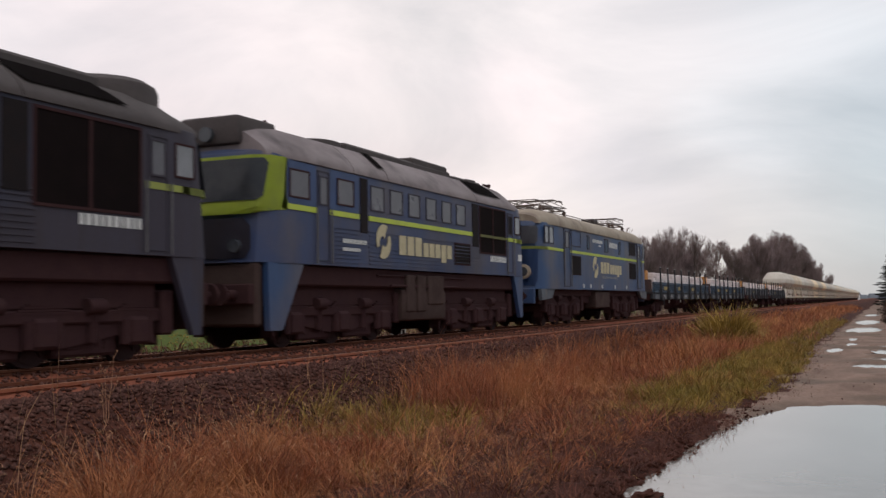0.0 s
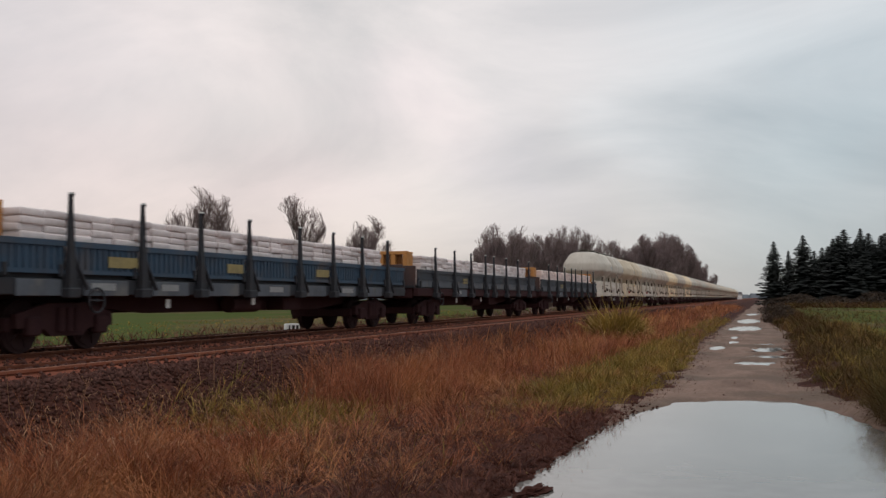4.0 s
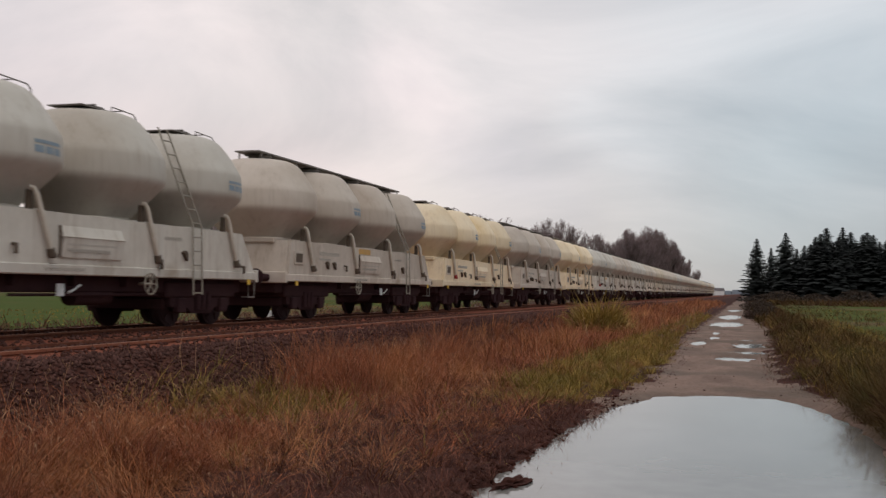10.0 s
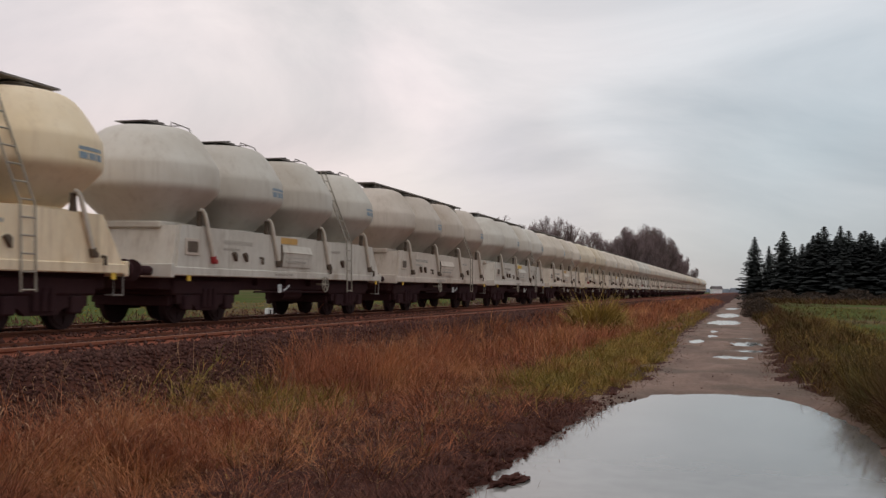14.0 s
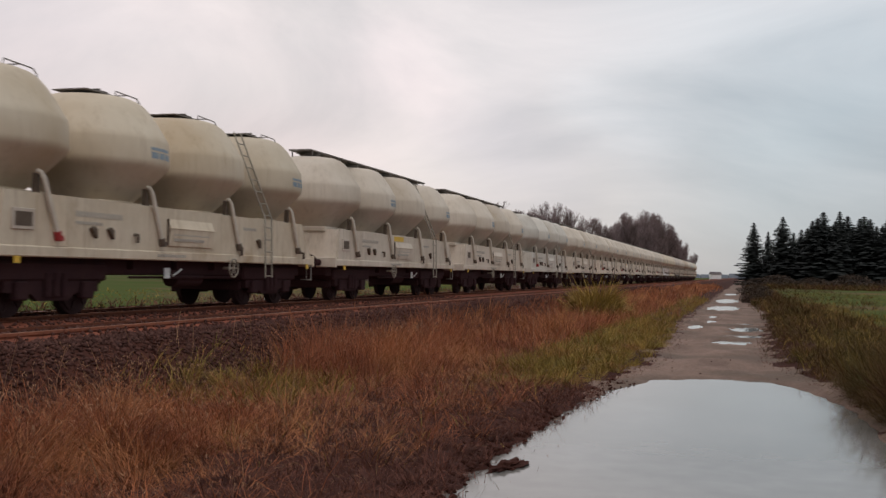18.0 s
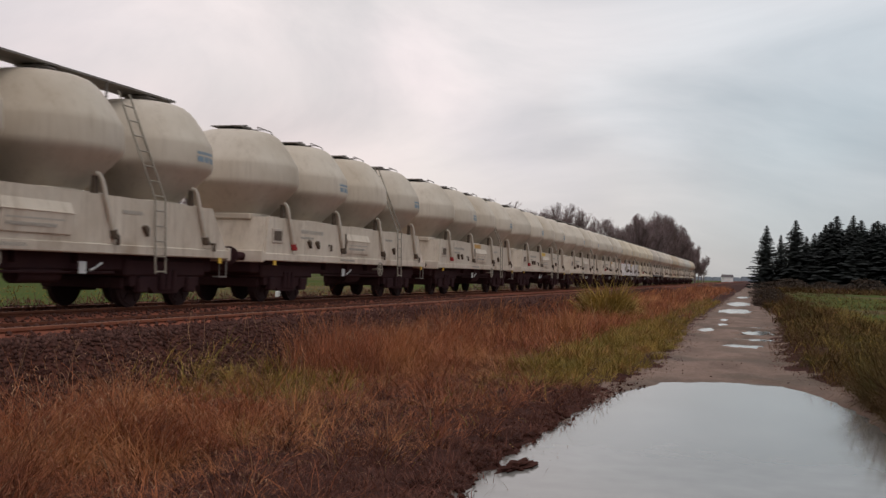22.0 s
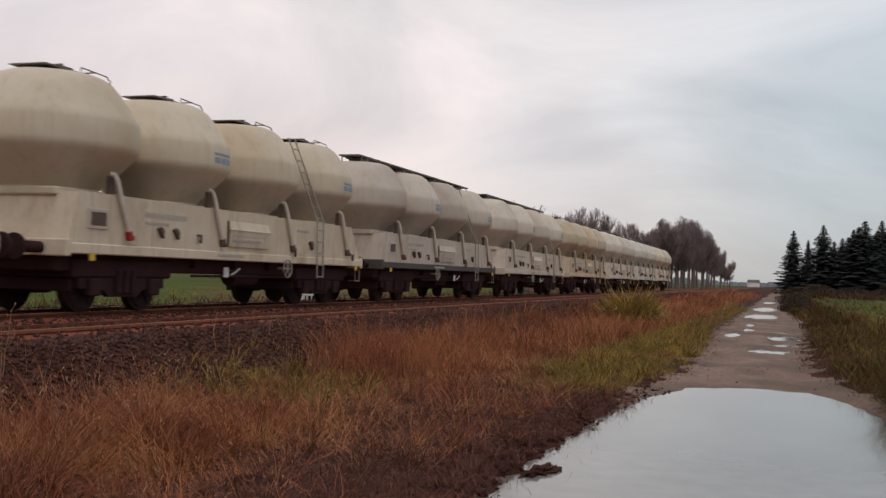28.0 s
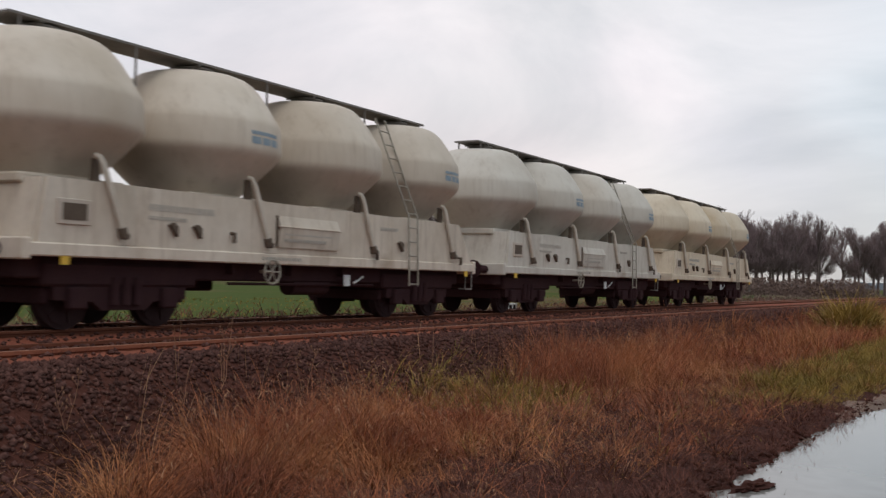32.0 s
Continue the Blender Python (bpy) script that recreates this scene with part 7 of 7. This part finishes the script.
def stake_wagon(ribbed):
    """A bogie flat wagon with drop sides and stakes; its sides are ribbed, or plain boards with a ledge."""
    paint = M["flat_blue"] if ribbed else M["flat_dark"]
    w = vehicle("stake_wagon", "weathered blue-grey flat wagon with ribbed sides and stakes" if ribbed else "dark blue-grey flat wagon with plain sides and stakes", "rail wagon", "stake wagons of the train")
    bm = bmesh.new()
    soft_box(bm, -1.30, 1.30, 0.34, 19.38, 1.20, 1.30, w=0.01)
    part("floor", bm, M["stake"], w, "worn dark plank floor")
    for s in (1, -1):
        bm = bmesh.new()
        a, b = sorted((s * 1.24, s * 1.40))
        soft_box(bm, a, b, 0.38, 19.34, 0.92, 1.20, w=0.015)
        part("sole_bar", bm, M["stake"] if ribbed else M["under"], w, "dark side sole bar")
        ys = [0.42, 2.17, 4.29, 6.40, 8.52, 11.2, 13.32, 15.43, 17.55, 19.3] if ribbed else [0.42, 2.21, 4.61, 6.91, 9.16, 10.56, 12.81, 15.11, 17.51, 19.3]
        for y0, y1 in zip(ys, ys[1:]):
            bm = bmesh.new()
            a, b = sorted((s * 1.33, s * 1.38))
            box(bm, a, b, y0 + 0.06, y1 - 0.06, 1.28, 1.85)
            k = y0 + 0.16
            while ribbed and k < y1 - 0.16:
                u, v = sorted((s * 1.38, s * 1.405))
                box(bm, u, v, k, k + 0.06, 1.36, 1.74)
                k += 0.17
            u, v = sorted((s * 1.38, s * 1.42))
            box(bm, u, v, y0 + 0.06, y1 - 0.06, 1.75, 1.85)
            if ribbed:
                box(bm, u, v, y0 + 0.06, y1 - 0.06, 1.28, 1.35)
            if not ribbed:
                simple("lower_board", w, M["sole_pale"], (min(s * 1.382, s * 1.398), max(s * 1.382, s * 1.398), y0 + 0.1, y1 - 0.1, 1.24, 1.485), label="paler lower strip of the side")
                box(bm, u, v, y0 + 0.06, y1 - 0.06, 1.49, 1.53)
            part("side_board", bm, paint, w, "ribbed blue-grey drop side" if ribbed else "plain dark drop side with a ledge")
            for e in (y0 + 0.16, y1 - 0.24):
                bm = bmesh.new()
                u, v = sorted((s * 1.40, s * 1.46))
                soft_box(bm, u, v, e, e + 0.08, 1.22, 1.44, w=0.01)
                part("hinge", bm, M["stake"], w, "dark drop-side hinge")
        for y in ys[1:-1]:
            bm = bmesh.new()
            secs = []
            for z, d, t in ((0.92, 0.10, 0.10), (1.3, 0.11, 0.085), (1.8, 0.085, 0.06), (2.6, 0.055, 0.036), (2.66, 0.09, 0.036)):
                secs.append([(s * 1.42, y - t, z), (s * (1.42 + d), y - t, z), (s * (1.42 + d), y + t, z), (s * 1.42, y + t, z)])
            loft(bm, secs)
            st = part("stake", bm, M["stake"], w, "dark upright steel stake")
            bm = bmesh.new()
            a, b = sorted((s * 1.38, s * 1.58))
            soft_box(bm, a, b, y - 0.16, y + 0.16, 0.86, 1.04, w=0.02)
            part("stake_pocket", bm, M["stake"], st)
            bm = bmesh.new()
            tube(bm, [(s * 1.47, y + 0.10, 1.55), (s * 1.50, y + 0.42, 1.02)], 0.035, 6)
            part("stake_brace", bm, M["stake"], st)
            bm = bmesh.new()
            a, b = sorted((s * 1.42, s * 1.50))
            box(bm, a, b, y - 0.03, y + 0.03, 2.655, 2.69)
            part("stake_tip", bm, M["white_mark"], st, "white painted tip")
        for y0, y1 in ((3.3, 4.2), (7.6, 8.3), (12.3, 13.1)) if ribbed else ((5.9, 6.5),):
            simple("label_board", w, M["label_board"], (min(s * 1.405, s * 1.42), max(s * 1.405, s * 1.42), y0, y1, 1.42, 1.62), label="pale yellow label board")
        for y0, y1 in ((0.9, 2.0), (2.6, 3.9), (4.7, 6.0), (6.8, 8.1), (9.0, 10.7), (11.7, 12.9), (13.7, 15.0), (15.8, 17.1)) if ribbed else ((5.0, 6.4),):
            simple("sole_panel", w, M["sole_pale"], (min(s * 1.40, s * 1.425), max(s * 1.40, s * 1.425), y0, y1, 0.90, 1.18), label="faded blue-grey sole panel", w=0.008)
        for y0, y1 in ((2.8, 3.5), (5.0, 5.6), (9.6, 10.3), (14.0, 14.8)) if ribbed else ((5.1, 5.6),):
            bars(w, "stencil", M["grey_mark"], s * 1.425, [(y0, y1, 1.0, 1.13)], "grey data panel", side=s)
    for y0 in (0.345, 19.3):
        bm = bmesh.new()
        soft_box(bm, -1.32, 1.32, y0, y0 + 0.075, 1.2, 1.98, w=0.015)
        for x in (-0.9, -0.3, 0.3, 0.9):
            soft_box(bm, x - 0.05, x + 0.05, y0 - 0.06, y0 + 0.12, 1.2, 1.94, w=0.01)
        part("end_wall", bm, M["end_rust"], w, "rusty dark end wall with ribs")
    simple("brake_plate", w, M["white_mark"], (1.25, 1.27, 5.4, 5.55, 0.66, 0.84), label="small white brake plate")
    simple("brake_plate", w, M["white_mark"], (1.25, 1.27, 9.0, 9.15, 0.70, 0.88), label="small white brake plate")
    bm = bmesh.new()
    ring = [(1.47, 2.9 + 0.22 * math.cos(a * math.tau / 18), 0.82 + 0.22 * math.sin(a * math.tau / 18)) for a in range(19)]
    tube(bm, ring, 0.02, 6, caps=False)
    tube(bm, [(1.2, 2.9, 0.82), (1.49, 2.9, 0.82)], 0.03, 8)
    tube(bm, [(1.47, 2.69, 0.82), (1.47, 3.11, 0.82)], 0.015, 5)
    part("brake_wheel", bm, M["stake"], w, "dark handbrake wheel")
    bm = bmesh.new()
    for x in (-0.55, 0.55):
        prism(bm, [(1.0, 1.2), (18.7, 1.2), (18.7, 0.9), (14.0, 0.55), (5.7, 0.55), (1.0, 0.9)], x - 0.05, x + 0.05)
    soft_box(bm, -1.2, 1.2, 0.38, 0.52, 0.85, 1.25, w=0.02)
    soft_box(bm, -1.2, 1.2, 19.2, 19.34, 0.85, 1.25, w=0.02)
    tube(bm, [(0.9, 8.5, 0.72), (0.9, 9.8, 0.72)], 0.2, 12)
    soft_box(bm, 0.6, 1.1, 11.0, 12.0, 0.55, 0.9, w=0.03)
    part("underframe", bm, M["under"], w, "sooty fish-belly frame")
    buffers(w, 0.38, -1)
    buffers(w, 19.34, 1)
    bogie(w, 2.6)
    bogie(w, 17.1)
    return w


def bag_mesh(seed, material, tall=0.26):
    """One bulging bag row under loose film."""
    rnd = random.Random(seed)
    bm = bmesh.new()
    soft_box(bm, -1.25 + rnd.uniform(-0.02, 0.02), 1.27 + rnd.uniform(-0.03, 0.02), 0.0, 0.60, 0.0, tall, w=min(0.05, tall * 0.24), seg=2)
    bmesh.ops.subdivide_edges(bm, edges=[e for e in bm.edges if e.calc_length() > 1], cuts=7)
    for v in bm.verts:
        p = v.co * 3.0
        v.co += Vector((noise.noise(p + Vector((seed, 0, 0))), noise.noise(p + Vector((0, seed, 5))), noise.noise(p + Vector((9, 0, seed))) * 1.3)) * (0.024 if tall > 0.2 else 0.017)
    return finish(bm, "bag", material, 60)


def bag_stack(thick, thin, rnd, label):
    """A film-wrapped stack: two thick layers down between the sides, four thin ones above."""
    ob = tagged(new("wrapped_bag_stack"), label, "cargo", "bag stacks of the load")
    z = 0.0
    for layer in range(6):
        for half in (0, 1):
            if layer == 5 and rnd.random() < 0.07:
                continue
            share("bag", rnd.choice(thick if layer < 2 else thin), ob, pose(rnd.uniform(-0.03, 0.03), half * 0.615 + rnd.uniform(-0.01, 0.01), z + rnd.uniform(0, 0.008), 0, 0, rnd.uniform(-0.8, 0.8)))
        z += 0.262 if layer < 2 else 0.131
    return ob


def timber_bulkhead(half=0.98):
    ob = tagged(new("timber_bulkhead"), "orange slatted timber bulkhead standing at the wagon's end", "bulkhead", "bulkheads of the load")
    bm = bmesh.new()
    soft_box(bm, 0, 2 * half / 8 - 0.017, 0.0, 0.05, 0, 1.14, w=0.01)
    plank = finish(bm, "plank", M["timber_brown"])
    for k in range(8):
        share("plank", plank, ob, pose(-half + k * half / 4, 0.2, 0.01 * math.sin(k * 2.3) + 0.02))
    for z in (0.04, 1.08):
        simple("rail", ob, M["timber"], (-half, half, 0.0, 0.197, z, z + 0.12), w=0.01)
    for k in range(5):
        x = -half + k * (2 * half - 0.16) / 4
        simple("post", ob, M["timber"], (x, x + 0.16, 0.0, 0.197, 0.162, 1.078), w=0.01)
    for x in (-half, half - 0.05):
        simple("cheek_board", ob, M["timber"], (x, x + 0.05, 0.253, 0.62, 0.03, 1.18), w=0.01)
    return ob


def stake_rake():
    kinds = {r: stake_wagon(r) for r in (True, False)}
    used = set()
    white = [[bag_mesh(k, M["wrap"]) for k in range(3)], [bag_mesh(20 + k, M["wrap"], 0.14) for k in range(6)]]
    pink = [[bag_mesh(10 + k, M["wrap_pink"]) for k in range(3)], [bag_mesh(30 + k, M["wrap_pink"], 0.14) for k in range(6)]]
    rnd = random.Random(8)
    for i, y in enumerate(FLAT_AT):
        ribbed = i < 2
        place(copy_thing(kinds[ribbed], pose(TRACK_X, y, BODY_Z)) if ribbed in used else kinds[ribbed], y)
        used.add(ribbed)
        LOADS.append((timber_bulkhead(), y + 0.46, 1.3))
        if i == 3:
            LOADS.append((timber_bulkhead(1.2), y + 17.7, 1.3))
        for k in range(13):
            LOADS.append((bag_stack(*(pink if i == 3 else white), rnd, "pinkish film-wrapped stack of bags on a stake wagon" if i == 3 else "white film-wrapped stack of bags on a stake wagon"), y + 1.12 + k * 1.26, 1.3))


LOADS = []
stake_rake()


# ---------------------------------------------------------------- what moves
def motions():
    for ob, y in MOVING:
        walk(ob, [(0.0, pose(TRACK_X, y, BODY_Z)), (32.0, pose(TRACK_X, y - SPEED * 32.0, BODY_Z))])
    for ob, y, z in LOADS:
        walk(ob, [(0.0, pose(TRACK_X, y, BODY_Z + z)), (32.0, pose(TRACK_X, y - SPEED * 32.0, BODY_Z + z))])
    # every wheelset rolls with the ground it covers; those of one size share their keys
    rolling = {}
    for ob in list(scene.objects):
        if ob.data is None or not ob.name.startswith("wheelset"):
            continue
        r = next(q for q, me in WHEELSETS.items() if me == ob.data)
        if r not in rolling:
            walk(ob, [(k / FPS, pose(0, 0, 0, math.degrees(SPEED * k / FPS / r) % 360)) for k in range(32 * FPS + 1)])
            rolling[r] = ob.animation_data
        else:
            keys = ob.animation_data_create()
            ob.rotation_mode = "QUATERNION"
            keys.action = rolling[r].action
            keys.action_slot = rolling[r].action_slot


motions()
